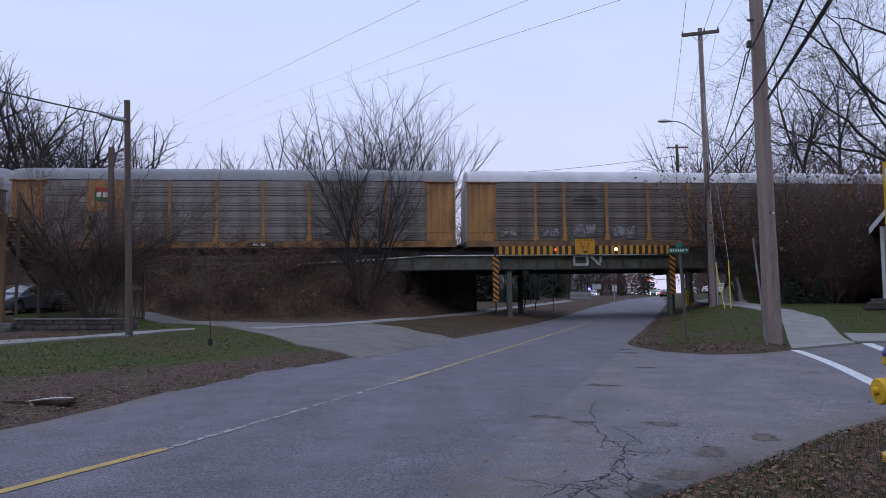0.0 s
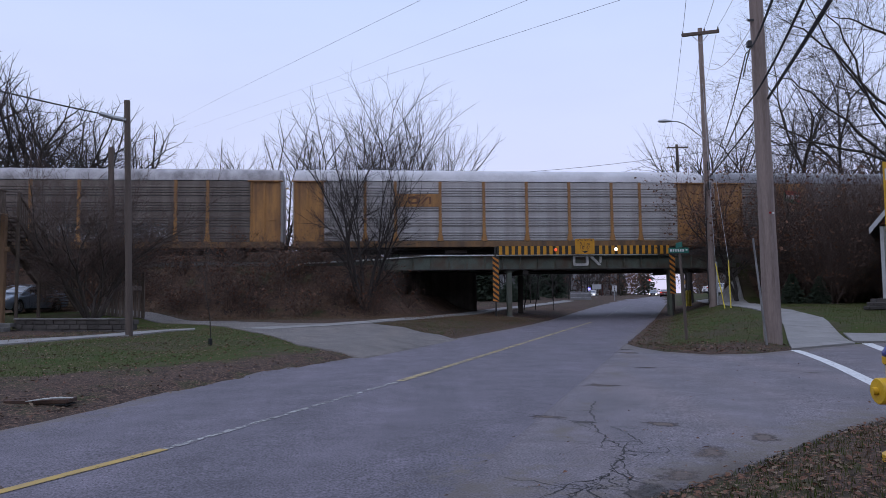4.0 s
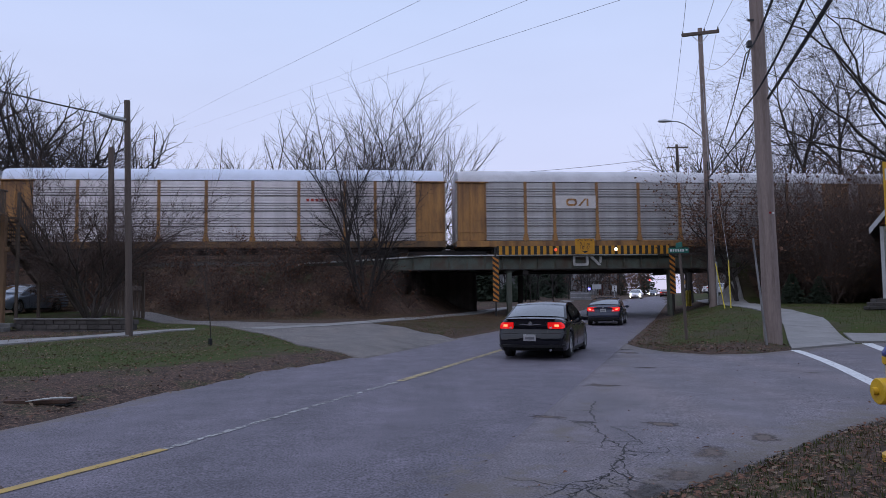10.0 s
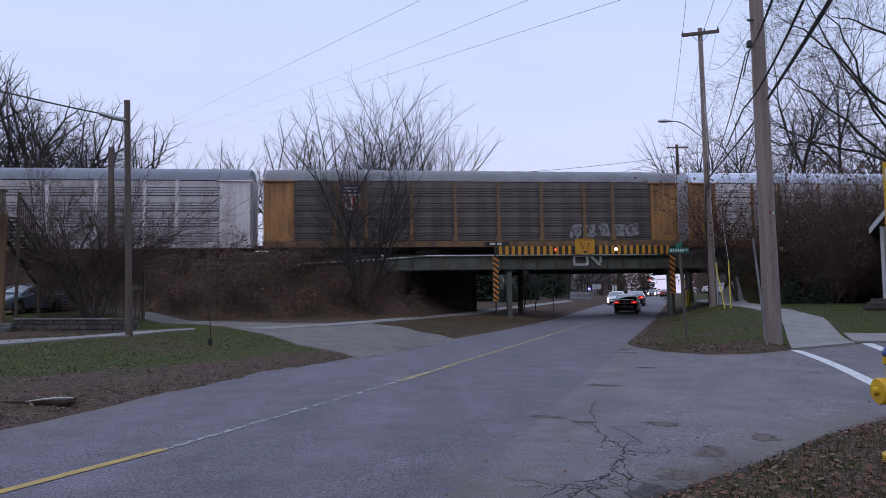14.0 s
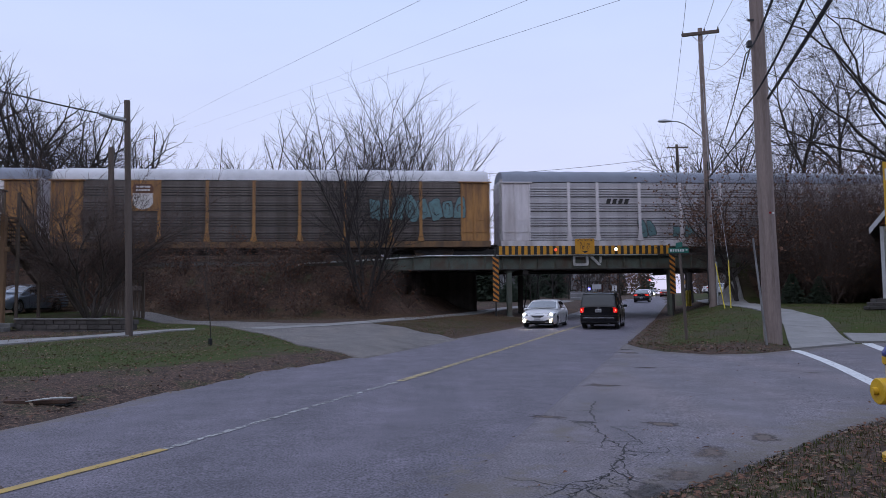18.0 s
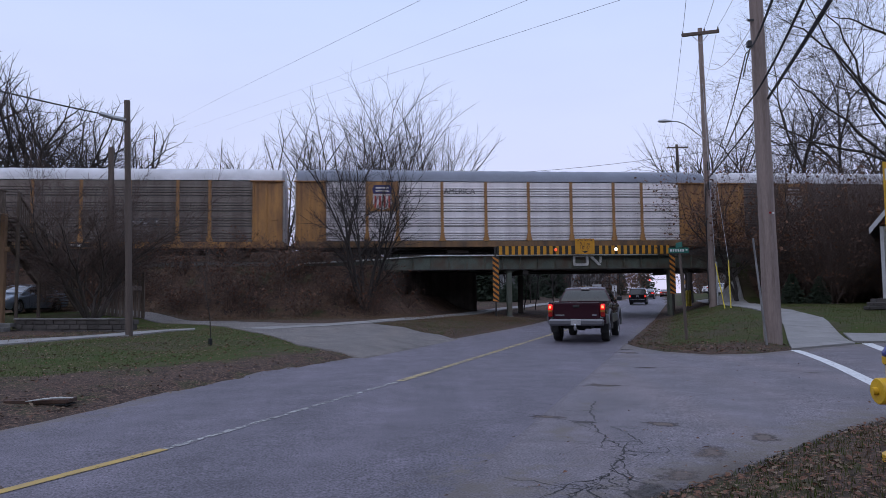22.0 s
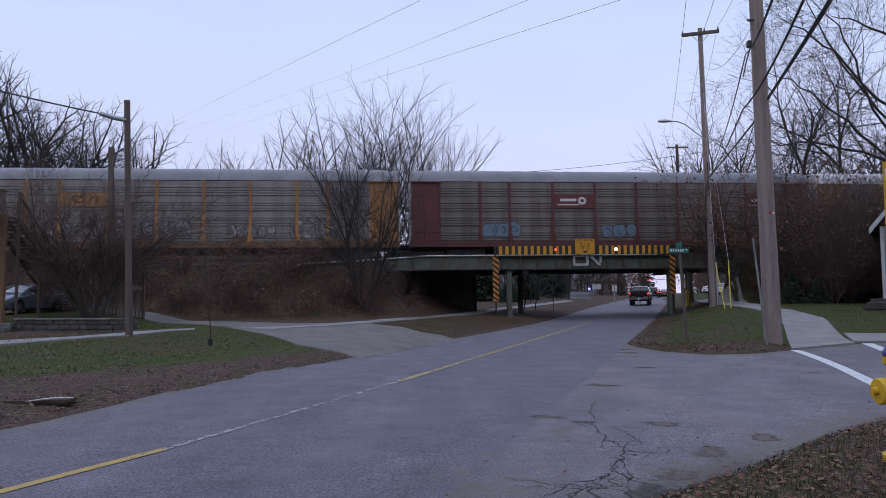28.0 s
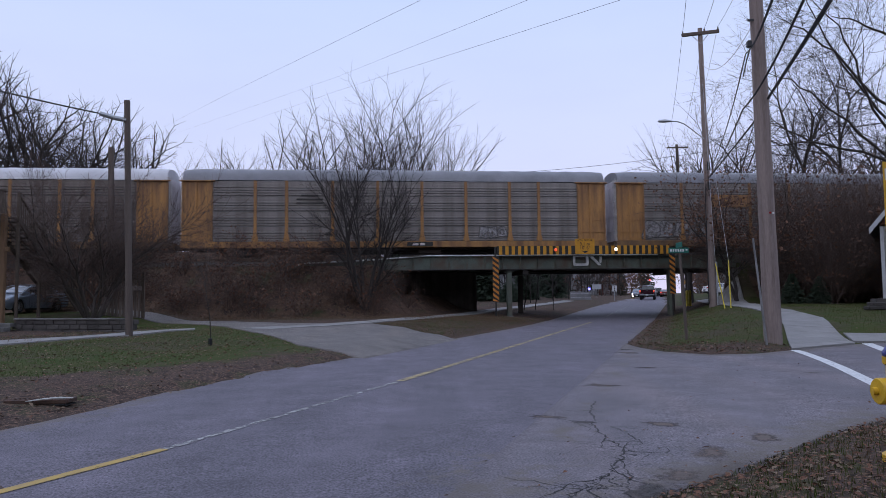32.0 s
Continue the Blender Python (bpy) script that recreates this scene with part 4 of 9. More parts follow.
def build_rack_parts():
    me = {}
    for w in sorted({round(b - a, 2) for a, b in zip(BAYS[1:-2], BAYS[2:-1])}):
        me["sheet", w] = rib_sheet(w)
    g = M()
    g.box(0, 0, (SILL1 + TOP) / 2, 0.2, 0.12, TOP - SILL1 + 0.02, 0.015)
    g.prism([(-0.1, SILL1), (0.1, SILL1), (0.1, SILL1 + 0.9), (-0.1, SILL1 + 0.9)], -0.1, 0.0, "y")
    g.prism([(-0.22, SILL1 + 0.02), (0.22, SILL1 + 0.02), (0.1, SILL1 + 0.55), (-0.1, SILL1 + 0.55)], -0.075, -0.02, "y")
    me["post"] = g.mesh("post", TRIM["yellow"], 30)
    # corner panel with stiffening frame and door track
    g = M()
    w = 1.92
    g.box(w / 2, 0.03, (SILL1 + TOP) / 2, w, 0.10, TOP - SILL1, 0.02)
    for x in (0.06, w - 0.06, w * 0.46):
        g.box(x, -0.045, (SILL1 + TOP) / 2, 0.12, 0.09, TOP - SILL1 - 0.04, 0.015)
    g.box(w / 2, -0.08, TOP - 0.03, w + 0.3, 0.16, 0.09, 0.02)
    g.box(w / 2, -0.03, SILL1 + 0.6, w - 0.1, 0.05, 0.06)
    g.box(w * 0.72, -0.06, SILL1 + 1.4, 0.3, 0.05, 0.05)
    me["corner"] = g.mesh("corner_panel", TRIM["yellow"], 30)
    g = M()
    g.box(CAR / 2, 0, (SILL0 + SILL1) / 2, 27.9, 2 * HW + 0.12, SILL1 - SILL0, 0.02)
    for x in [1.2 + i * 1.45 for i in range(19)]:
        g.box(x, 0, SILL0 + 0.19, 0.05, 2 * HW + 0.2, 0.34)
    me["sill"] = g.mesh("side_sill", TRIM["yellow"], 30)
    g = M()
    g.box(CAR / 2, 0, SILL0 - 0.18, 19.5, 0.8, 0.36, 0.03)
    g.box(CAR / 2, 0, SILL0 - 0.06, 27.6, 2.3, 0.12)
    for x in (11.0, 16.3):
        g.box(x, -0.85, SILL0 - 0.27, 1.5, 0.5, 0.3, 0.04)
    for x in (0.25, CAR - 0.25):
        g.box(x, 0, 4.95, 1.1, 0.28, 0.3, 0.04)
    me["frame"] = g.mesh("centre_sill", MAT["steel_dark"], 30)
    g = M()
    prof = []
    k = 14
    for i in range(k + 1):
        a = math.pi * i / k
        prof.append((-math.cos(a) * (HW + 0.03), TOP + 0.02 + 0.92 * math.sin(a) ** 0.6))
    rings = []
    xs = [0.48 + i * (CAR - 0.96) / 46 for i in range(47)]
    for i, x in enumerate(xs):
        rise = 0.0 if i % 2 else 0.02
        end = min(i, len(xs) - 1 - i)
        sh = 0.93 if end == 0 else 0.99 if end == 1 else 1.0
        rings.append([(x, a * (1 if sh == 1 else 0.99), TOP + (b - TOP) * sh + rise) for a, b in prof])
    g.loft(rings, True, True)
    me["roof"] = g.mesh("roof", ROOFS["grey"], 50)
    # end doors
    g = M()
    for sgn in (-1, 1):
        g.box(0, sgn * HW / 2, (SILL1 + TOP) / 2 + 0.1, 0.08, HW - 0.06, TOP - SILL1 + 0.25, 0.02)
        for z in (6.0, 7.0, 8.0, 9.0):
            g.box(0, sgn * HW / 2, z, 0.14, HW - 0.12, 0.1)
    me["end"] = g.mesh("end_door", TRIM["white"], 30)
    g = M()
    for e in (-0.2, 0.2):
        g.cyl((0, e, SILL0), (0, e, TOP + 0.3), 0.02, n=5)
    for i in range(12):
        g.cyl((0, -0.2, SILL0 + 0.2 + i * 0.36), (0, 0.2, SILL0 + 0.2 + i * 0.36), 0.014, n=5)
    me["ladder"] = g.mesh("ladder", MAT["white_rail"], 30)
    # a truck: two side frames, bolster, springs; wheels apart
    g = M()
    for sgn in (-1, 1):
        g.prism([(-1.25, 4.55), (-1.25, 4.78), (-0.6, 4.95), (0.6, 4.95), (1.25, 4.78), (1.25, 4.55), (0.75, 4.5), (0.45, 4.34), (-0.45, 4.34), (-0.75, 4.5)], sgn * 1.02 - 0.08, sgn * 1.02 + 0.08, "y")
    g.box(0, 0, 4.68, 0.45, 2.1, 0.25, 0.03)
    me["truck"] = g.mesh("truck", MAT["steel_dark"], 30)
    g = M()
    for sgn in (-1, 1):
        g.lathe([(0.08, sgn * 0.85), (0.42, sgn * 0.83), (0.44, sgn * 0.78), (0.46, sgn * 0.70), (0.46, sgn * 0.68), (0.3, sgn * 0.69)], 18, "y")
    g.cyl((0, -0.9, 0), (0, 0.9, 0), 0.08, n=8)
    me["wheelset"] = g.mesh("wheelset", MAT["rail_steel"], 40)
    return me


RM = build_rack_parts()
SPRAY = {
    "faint": chipped(surf("faint_spray_paint", (0.26, 0.25, 0.25), (0.17, 0.16, 0.155), 3, 0.6, bump=0.0), 3, 0.36, 0.5),
    "pale": chipped(surf("pale_spray_paint", (0.36, 0.34, 0.345), (0.22, 0.2, 0.2), 3, 0.6, bump=0.0), 2.2, 0.36, 0.62),
    "teal": surf("teal_spray_paint", (0.13, 0.24, 0.25), (0.09, 0.14, 0.14), 3, 0.6, bump=0.0),
    "blue": surf("dull_blue_spray_paint", (0.14, 0.19, 0.25), (0.09, 0.12, 0.15), 3, 0.6, bump=0.0),
    "black": chipped(surf("black_spray_paint", (0.03, 0.028, 0.028), (0.05, 0.045, 0.042), 3, 0.6, bump=0.0), 3, 0.36, 0.5),
    "rim": chipped(surf("dark_spray_paint", (0.05, 0.046, 0.046), (0.08, 0.072, 0.07), 3, 0.6, bump=0.0), 4, 0.3, 0.48),
}
PLATES = {n_: surf(n_ + "_plate_paint", c_, tuple(x * 0.75 for x in c_), 2.5, 0.55, bump=0.0) for n_, c_ in
          (("green", (0.03, 0.12, 0.055)), ("red", (0.42, 0.045, 0.03)), ("cream", (0.62, 0.58, 0.56)), ("navy", (0.035, 0.035, 0.12)), ("brown", (0.13, 0.055, 0.03)), ("maroon", (0.12, 0.03, 0.03)))}


def squiggle(car, x0, x1, z0, z1, paint, rng, loops=5):
    """Sprayed, unreadable block letters: swollen filled shapes with dark rims and strokes, laid on the side sheet."""
    fill, line = M(), M()
    y = -HW - 0.062
    w = (x1 - x0) / loops
    for i in range(loops):
        cx, cz = x0 + w * (i + 0.5), (z0 + z1) / 2 + rng.uniform(-0.06, 0.06)
        hh, ww = (z1 - z0) * 0.5 * rng.uniform(0.8, 1.05), w * rng.uniform(0.4, 0.56)
        lean, bumps, ph = rng.uniform(-0.25, 0.25), rng.choice((2, 3, 4)), rng.uniform(0, 6.28)
        ring = []
        for j in range(22):
            a = 2 * math.pi * j / 22
            q = 1 + 0.14 * math.sin(bumps * a + ph) + rng.uniform(-0.04, 0.04)
            ca, sa = math.cos(a), math.sin(a)
            px_, pz_ = math.copysign(abs(ca) ** 0.6, ca) * ww * q, math.copysign(abs(sa) ** 0.6, sa) * hh * q
            ring.append((cx + px_ + lean * pz_, cz + pz_))
        yy = y - 0.0015 * (i % 3)
        o = len(fill.v)
        fill.v += [(cx, yy, cz)] + [(a, yy, b) for a, b in ring]
        fill.f += [(o, o + 1 + j, o + 1 + (j + 1) % 22) for j in range(22)]
        fill.mi += [0] * 22
        strokes = [ring + ring[:1]]
        for k in range(rng.choice((1, 2))):
            a0, span, sx, sz = rng.uniform(0, 6.28), rng.uniform(1.8, 4.2), rng.uniform(0.3, 0.6), rng.uniform(0.35, 0.65)
            strokes.append([(cx + ww * sx * math.cos(a0 + span * j / 9) + lean * hh * sz * math.sin(a0 + span * j / 9), cz + hh * sz * math.sin(a0 + span * j / 9)) for j in range(10)])
        for st_ in strokes:
            t, n = rng.uniform(0.018, 0.032), len(st_)
            o = len(line.v)
            for j, (px_, pz_) in enumerate(st_):
                qa, qb = st_[max(0, j - 1)], st_[min(n - 1, j + 1)]
                L = math.hypot(qb[0] - qa[0], qb[1] - qa[1]) or 1
                nx, nz = -(qb[1] - qa[1]) / L * t, (qb[0] - qa[0]) / L * t
                line.v += [(px_ - nx, yy - 0.006, pz_ - nz), (px_ + nx, yy - 0.006, pz_ + nz)]
            line.f += [(o + 2 * j, o + 2 * j + 2, o + 2 * j + 3, o + 2 * j + 1) for j in range(n - 1)]
            line.mi += [0] * (n - 1)
    tag_ = part("sprayed_lettering", fill, SPRAY[paint], car, "unreadable sprayed lettering", smooth=0)
    part("sprayed_outline", line, SPRAY["rim"], tag_, smooth=0)


def emblem(car, bay, style, trim):
    """The plate with the owner's mark, drawn as plain shapes."""
    a, b = BAYS[bay], BAYS[bay + 1]
    cx, w = (a + b) / 2, b - a
    y = -HW - 0.06
    if style in ("shield", "flag", "tricolour"):
        g = M()
        g.box(cx, y - 0.02, 8.2, w - 0.16, 0.05, 1.95, 0.01)
        pl = part("emblem_plate", g, TRIM[trim], car)
        h = M()
        if style == "tricolour":
            h.prism([(cx - 0.62, 7.95), (cx + 0.62, 7.75), (cx + 0.62, 8.6), (cx - 0.62, 8.75)], y - 0.047, y - 0.055, "y")
            part("emblem", h, PLATES["red"], pl, smooth=0)
            h = M()
            h.prism([(cx - 0.62, 7.9), (cx + 0.5, 7.72), (cx - 0.62, 8.6)], y - 0.057, y - 0.065, "y")
            part("emblem", h, PLATES["green"], pl, smooth=0)
            h = M()
            for i in range(3):
                h.box(cx - 0.34 + i * 0.36, y - 0.071, 8.25, 0.26, 0.008, 0.3)
            part("emblem", h, PLATES["cream"], pl, smooth=0)
        else:
            sh = [(cx - 0.6, 8.35), (cx - 0.62, 7.7), (cx - 0.4, 7.42), (cx, 7.3), (cx + 0.4, 7.42), (cx + 0.62, 7.7), (cx + 0.6, 8.35)]
            h.prism(sh, y - 0.047, y - 0.055, "y")
            part("emblem", h, PLATES["cream"], pl, smooth=0)
            h = M()
            h.prism([(cx - 0.6, 8.38), (cx + 0.6, 8.38), (cx + 0.66, 8.7), (cx + 0.5, 8.95), (cx - 0.5, 8.95), (cx - 0.66, 8.7)], y - 0.047, y - 0.056, "y")
            part("emblem", h, PLATES["navy" if style == "flag" else "brown"], pl, smooth=0)
            h = M()
            for zz in (8.55, 8.77):
                h.box(cx, y - 0.06, zz, 0.86, 0.008, 0.11)
            part("emblem", h, PLATES["cream"], pl, smooth=0)
            if style == "flag":
                h = M()
                for i in range(4):
                    h.box(cx - 0.45 + i * 0.3, y - 0.06, 7.85, 0.13, 0.008, 0.8)
                part("emblem", h, PLATES["red"], pl, smooth=0)
    elif style in ("wide", "pale_wide"):
        g = M()
        g.box(cx, y - 0.02, 7.95 if style == "wide" else 7.85, w - 0.2, 0.05, 0.85, 0.01)
        pl = part("emblem_plate", g, TRIM["yellow"] if style == "wide" else PLATES["cream"], car)
        h = M()
        mid = 7.95 if style == "wide" else 7.85
        ring_plate(h, cx - 0.3, mid, 0.75, 0.5, 0.13, y - 0.047, y - 0.055, r=0.2)
        h.prism([(cx + 0.15, mid - 0.25), (cx + 0.3, mid - 0.25), (cx + 0.75, mid + 0.25), (cx + 0.6, mid + 0.25)], y - 0.047, y - 0.055, "y")
        h.box(cx + 0.8, y - 0.051, mid, 0.13, 0.008, 0.5)
        part("emblem", h, PLATES["brown"] if style == "wide" else TRIM["yellow"], pl, smooth=0)
    elif style == "dashes":
        h = M()
        for i in range(7):
            h.box(cx - 0.9 + i * 0.3, y - 0.02, 7.95, 0.2, 0.012, 0.17)
        part("emblem", h, PLATES["red"], car, smooth=0)
    elif style == "horse":
        h = M()
        for i in range(4):
            h.prism([(cx - 0.9 + i * 0.42, 7.75), (cx - 0.62 + i * 0.42, 7.75), (cx - 0.5 + i * 0.42, 8.1), (cx - 0.78 + i * 0.42, 8.1)], y - 0.014, y - 0.026, "y")
        part("emblem", h, MAT["sign_black"], car, smooth=0)
    elif style == "bars":
        h = M()
        for zz in (7.75, 8.0, 8.25):
            h.box(cx, y - 0.02, zz, 1.7 if zz < 8.2 else 1.1, 0.012, 0.1)
        part("emblem", h, MAT["sign_black"], car, smooth=0)
    elif style == "wheel_mark":
        g = M()
        g.box(cx, y - 0.02, 7.9, w - 0.2, 0.05, 0.95, 0.01)
        pl = part("emblem_plate", g, PLATES["maroon"], car)
        h = M()
        h.box(cx - 0.4, y - 0.051, 8.0, 1.1, 0.008, 0.18)
        h.box(cx - 0.4, y - 0.051, 7.68, 1.5, 0.008, 0.07)
        ring_plate(h, cx + 0.55, 7.95, 0.55, 0.5, 0.13, y - 0.047, y - 0.055, r=0.24)
        part("emblem", h, PLATES["cream"], pl, smooth=0)


CARS = []


def autorack(k, sheet, trim, roof, mark, sprays, label, rng):
    """Car k: its front (right) coupling is coupling k; its local x runs from its rear to its front."""
    car = thing("autorack_car", label, "railway car", "cars of the train")
    for side in (-1, 1):
        flip = Matrix.Identity(4) if side < 0 else Matrix.Translation((CAR, 0, 0)) @ Matrix.Rotation(math.pi, 4, "Z")
        for a, b in zip(BAYS[1:-2], BAYS[2:-1]):
            ob = part("side_sheet", RM["sheet", round(b - a, 2)], None, car, at=flip @ Matrix.Translation((a, -HW, 0)))
            own(ob, RACKS[sheet])
            own(ob, SLOTS[sheet], 1)
        for a in BAYS[2:-2]:
            own(part("post", RM["post"], None, car, at=flip @ Matrix.Translation((a, -HW - 0.02, 0))), TRIM[trim])
        own(part("corner_panel", RM["corner"], None, car, at=flip @ Matrix.Translation((BAYS[0], -HW, 0))), TRIM["yellow" if trim == "dull" else trim])
        own(part("corner_panel", RM["corner"], None, car, at=flip @ Matrix.Translation((BAYS[-2] + 0.02, -HW, 0))), TRIM["yellow" if trim == "dull" else trim])
    own(part("side_sill", RM["sill"], None, car), TRIM["dull" if trim == "yellow" and k % 3 else trim])
    part("centre_sill", RM["frame"], None, car)
    own(part("roof", RM["roof"], None, car), ROOFS[roof])
    for x in (BAYS[0] + 0.05, BAYS[-1] - 0.05):
        part("end_door", RM["end"], None, car, "pale folded end doors", at=Matrix.Translation((x, 0, 0)))
    for x in (BAYS[0] - 0.06, BAYS[-1] + 0.06):
        part("ladder", RM["ladder"], None, car, at=Matrix.Translation((x, -1.25, 0)))
    for x in (4.1, CAR - 4.1):
        tr = part("truck", RM["truck"], None, car, at=Matrix.Translation((x, 0, 0)))
        for e in (-0.88, 0.88):
            part("wheelset", RM["wheelset"], None, tr, at=Matrix.Translation((e, 0, 4.65)))
    if mark:
        emblem(car, mark[0], mark[1], trim)
    for x0, x1, z0, z1, paint, n in sprays:
        squiggle(car, x0, x1, z0, z1, paint, rng, n)
    CARS.append((k, car))


rng = random.Random(11)
GREYL = "weathered grey ribbed autorack car with dull yellow frame"
autorack(-2, "brown", "yellow", "white", None, [], "dirty brown ribbed autorack car with dull yellow frame", rng)
autorack(-1, "brown", "yellow", "white", (3, "bars"), [(2.6, 3.8, 5.5, 6.0, "pale", 2), (5.3, 6.6, 5.5, 6.1, "pale", 2), (7.6, 9.2, 5.4, 6.4, "pale", 2), (10.3, 12.0, 5.4, 6.3, "pale", 2)], "dirty grey-brown autorack car with small pale graffiti", rng)
autorack(0, "grey", "yellow", "grey", (2, "tricolour"), [], "weathered grey autorack car with a green and red emblem plate", rng)
autorack(1, "bright", "yellow", "white", (3, "wide"), [], "light grey autorack car with yellow frame and emblem plate", rng)
autorack(2, "brown", "yellow", "patchy", (2, "shield"), [(3.0, 8.5, 5.3, 6.2, "pale", 7), (14.5, 21.2, 5.35, 6.5, "pale", 7), (15.0, 20.0, 5.7, 6.5, "black", 6)], "dirty brown autorack car with shield emblem and graffiti", rng)
autorack(3, "bright", "yellow", "white", (3, "pale_wide"), [], "light grey autorack car with a white emblem plate", rng)
autorack(4, "silver", "yellow", "bright", (7, "dashes"), [], "bright silver autorack car with yellow frame", rng)
autorack(5, "dark", "dull", "grey", (2, "flag"), [(20.5, 25.4, 5.5, 6.4, "faint", 5)], "dark grime-covered autorack car with a striped shield emblem", rng)
autorack(6, "white", "white", "blue", (3, "horse"), [(9.8, 11.0, 5.5, 6.6, "teal", 2), (12.2, 13.8, 5.5, 6.3, "teal", 2)], "pale white-framed autorack car with a black emblem", rng)
autorack(7, "dark", "yellow", "white", (2, "shield"), [(20.2, 26.6, 6.6, 8.2, "teal", 8)], "dark brown autorack car with shield emblem and teal graffiti", rng)
autorack(8, "silver", "yellow", "blue", (2, "flag"), [], "bright silver autorack car with shield emblem and yellow frame", rng)
autorack(9, "brown", "yellow", "white", (2, "flag"), [(7.2, 10.0, 5.45, 6.4, "pale", 3), (10.8, 12.4, 5.5, 6.2, "pale", 2), (18.5, 20.5, 6.3, 6.7, "pale", 3)], "grimy grey-brown autorack car with striped shield emblem", rng)
autorack(10, "brown", "maroon", "grey", (4, "wheel_mark"), [(5.2, 7.7, 5.5, 6.5, "blue", 3), (13.2, 15.8, 5.5, 6.4, "blue", 3)], "maroon-framed autorack car with weathered grey sheets", rng)
autorack(11, "grey", "yellow", "grey", (3, "wide"), [(2.2, 6.6, 5.4, 6.6, "pale", 4), (7.0, 8.9, 5.5, 6.4, "pale", 2), (10.0, 15.0, 5.4, 6.7, "pale", 5), (17.2, 20.3, 5.5, 6.4, "pale", 5), (21.2, 24.3, 5.5, 6.7, "pale", 4)], "grey autorack car with yellow plate and a band of white graffiti", rng)
autorack(12, "grey", "yellow", "grey", (3, "bars"), [(19.5, 21.4, 5.4, 6.2, "pale", 3)], GREYL, rng)
autorack(13, "brown", "yellow", "white", None, [], "dirty brown ribbed autorack car with a light roof", rng)
emblem(CARS[-4][1], 9, "wheel_mark", "maroon")
for k_, car_ in CARS:
    if k_ == 8:
        words("AMERICA", 0.5, (BAYS[4] + BAYS[5]) / 2 - 0.3, 8.55, -HW - 0.075, MAT["sign_black"], car_)
    if k_ in (9, 5, 12, 0):
        part("sill_patch", M().box(15.6, -HW - 0.1, SILL0 + 0.2, 1.7, 0.02, 0.26), MAT["sign_black"], car_, "dark stencil patch on the sill", smooth=0)
        part("sill_mark", M().box(15.3, -HW - 0.114, SILL0 + 0.2, 0.36, 0.006, 0.15).box(15.75, -HW - 0.114, SILL0 + 0.2, 0.3, 0.006, 0.15), PLATES["cream"], car_, smooth=0)


# ---- road vehicles: local x runs forward from the rear bumper, y to the car's left ----
def paint(name, c, rough=0.25, metal=0.3):
    return surf(name, c, tuple(x * 0.8 for x in c), 0.8, rough, metal=metal, bump=0.0, spec=0.5 if c[0] > 0.1 else 0.25, coat=0.55 if c[0] > 0.1 else 0.4, grime=tuple(0.75 * x + 0.002 for x in c), grime_scale=1.4)


def smooth_table(x, tab):
    """Smooth reading of a table, by Catmull-Rom."""
    n = len(tab)
    if x <= tab[0][0]:
        return tab[0][1]
    for i in range(n - 1):
        if x <= tab[i + 1][0]:
            x0, y0 = tab[i]
            x1, y1 = tab[i + 1]
            m0 = (tab[i + 1][1] - tab[i - 1][1]) / (tab[i + 1][0] - tab[i - 1][0]) if i > 0 else (y1 - y0) / (x1 - x0)
            m1 = (tab[i + 2][1] - y0) / (tab[i + 2][0] - x0) if i < n - 2 else (y1 - y0) / (x1 - x0)
            h = x1 - x0
            t = (x - x0) / h
            return y0 * (2 * t ** 3 - 3 * t ** 2 + 1) + m0 * h * (t ** 3 - 2 * t ** 2 + t) + y1 * (3 * t ** 2 - 2 * t ** 3) + m1 * h * (t ** 3 - t ** 2)
    return tab[-1][1]


def wheel_mesh(r, w, spokes):
    t = M()
    t.lathe([(r * 0.66, -w / 2), (r * 0.93, -w / 2), (r, -w * 0.36), (r, w * 0.36), (r * 0.93, w / 2), (r * 0.66, w / 2), (r * 0.62, 0), (r * 0.66, -w / 2)], 28, "y", caps=False)
    tyre = t.mesh("tyre", MAT["rubber"], 40)
    g = M()
    g.lathe([(r * 0.67, -w * 0.45), (r * 0.63, -w * 0.47), (r * 0.6, -w * 0.2), (r * 0.6, w * 0.4)], 24, "y", caps=False)
    for i in range(spokes):
        a = 2 * math.pi * i / spokes
        m = Matrix.Rotation(-a, 3, "Y")
        g.box(*(m @ Vector((r * 0.36, -w * 0.36, 0))), r * 0.56, 0.03, r * (0.9 / spokes), 0.008, m=m)
    g.lathe([(0.01, -w * 0.42), (r * 0.16, -w * 0.40), (r * 0.17, -w * 0.3)], 12, "y")
    rim = g.mesh("rim", MAT["rim"], 40)
    d = M()
    d.cyl((0, -w * 0.22, 0), (0, w * 0.3, 0), r * 0.6, n=16)
    return tyre, rim, d.mesh("brake_disc", MAT["underside"], 40)


WHEELS = []


def add_wheel(car, x, y, r, w, meshes):
    hub = new("wheel")
    hub.parent = car
    side = 1 if y < 0 else -1
    hub.matrix_basis = Matrix.Translation((x, y, r)) @ (Matrix.Identity(4) if side > 0 else Matrix.Rotation(math.pi, 4, "Z"))
    tyre = part("tyre", meshes[0], None, hub)
    part("rim", meshes[1], None, hub)
    part("brake_disc", meshes[2], None, hub)
    WHEELS.append((car, hub, x, y, r, side))


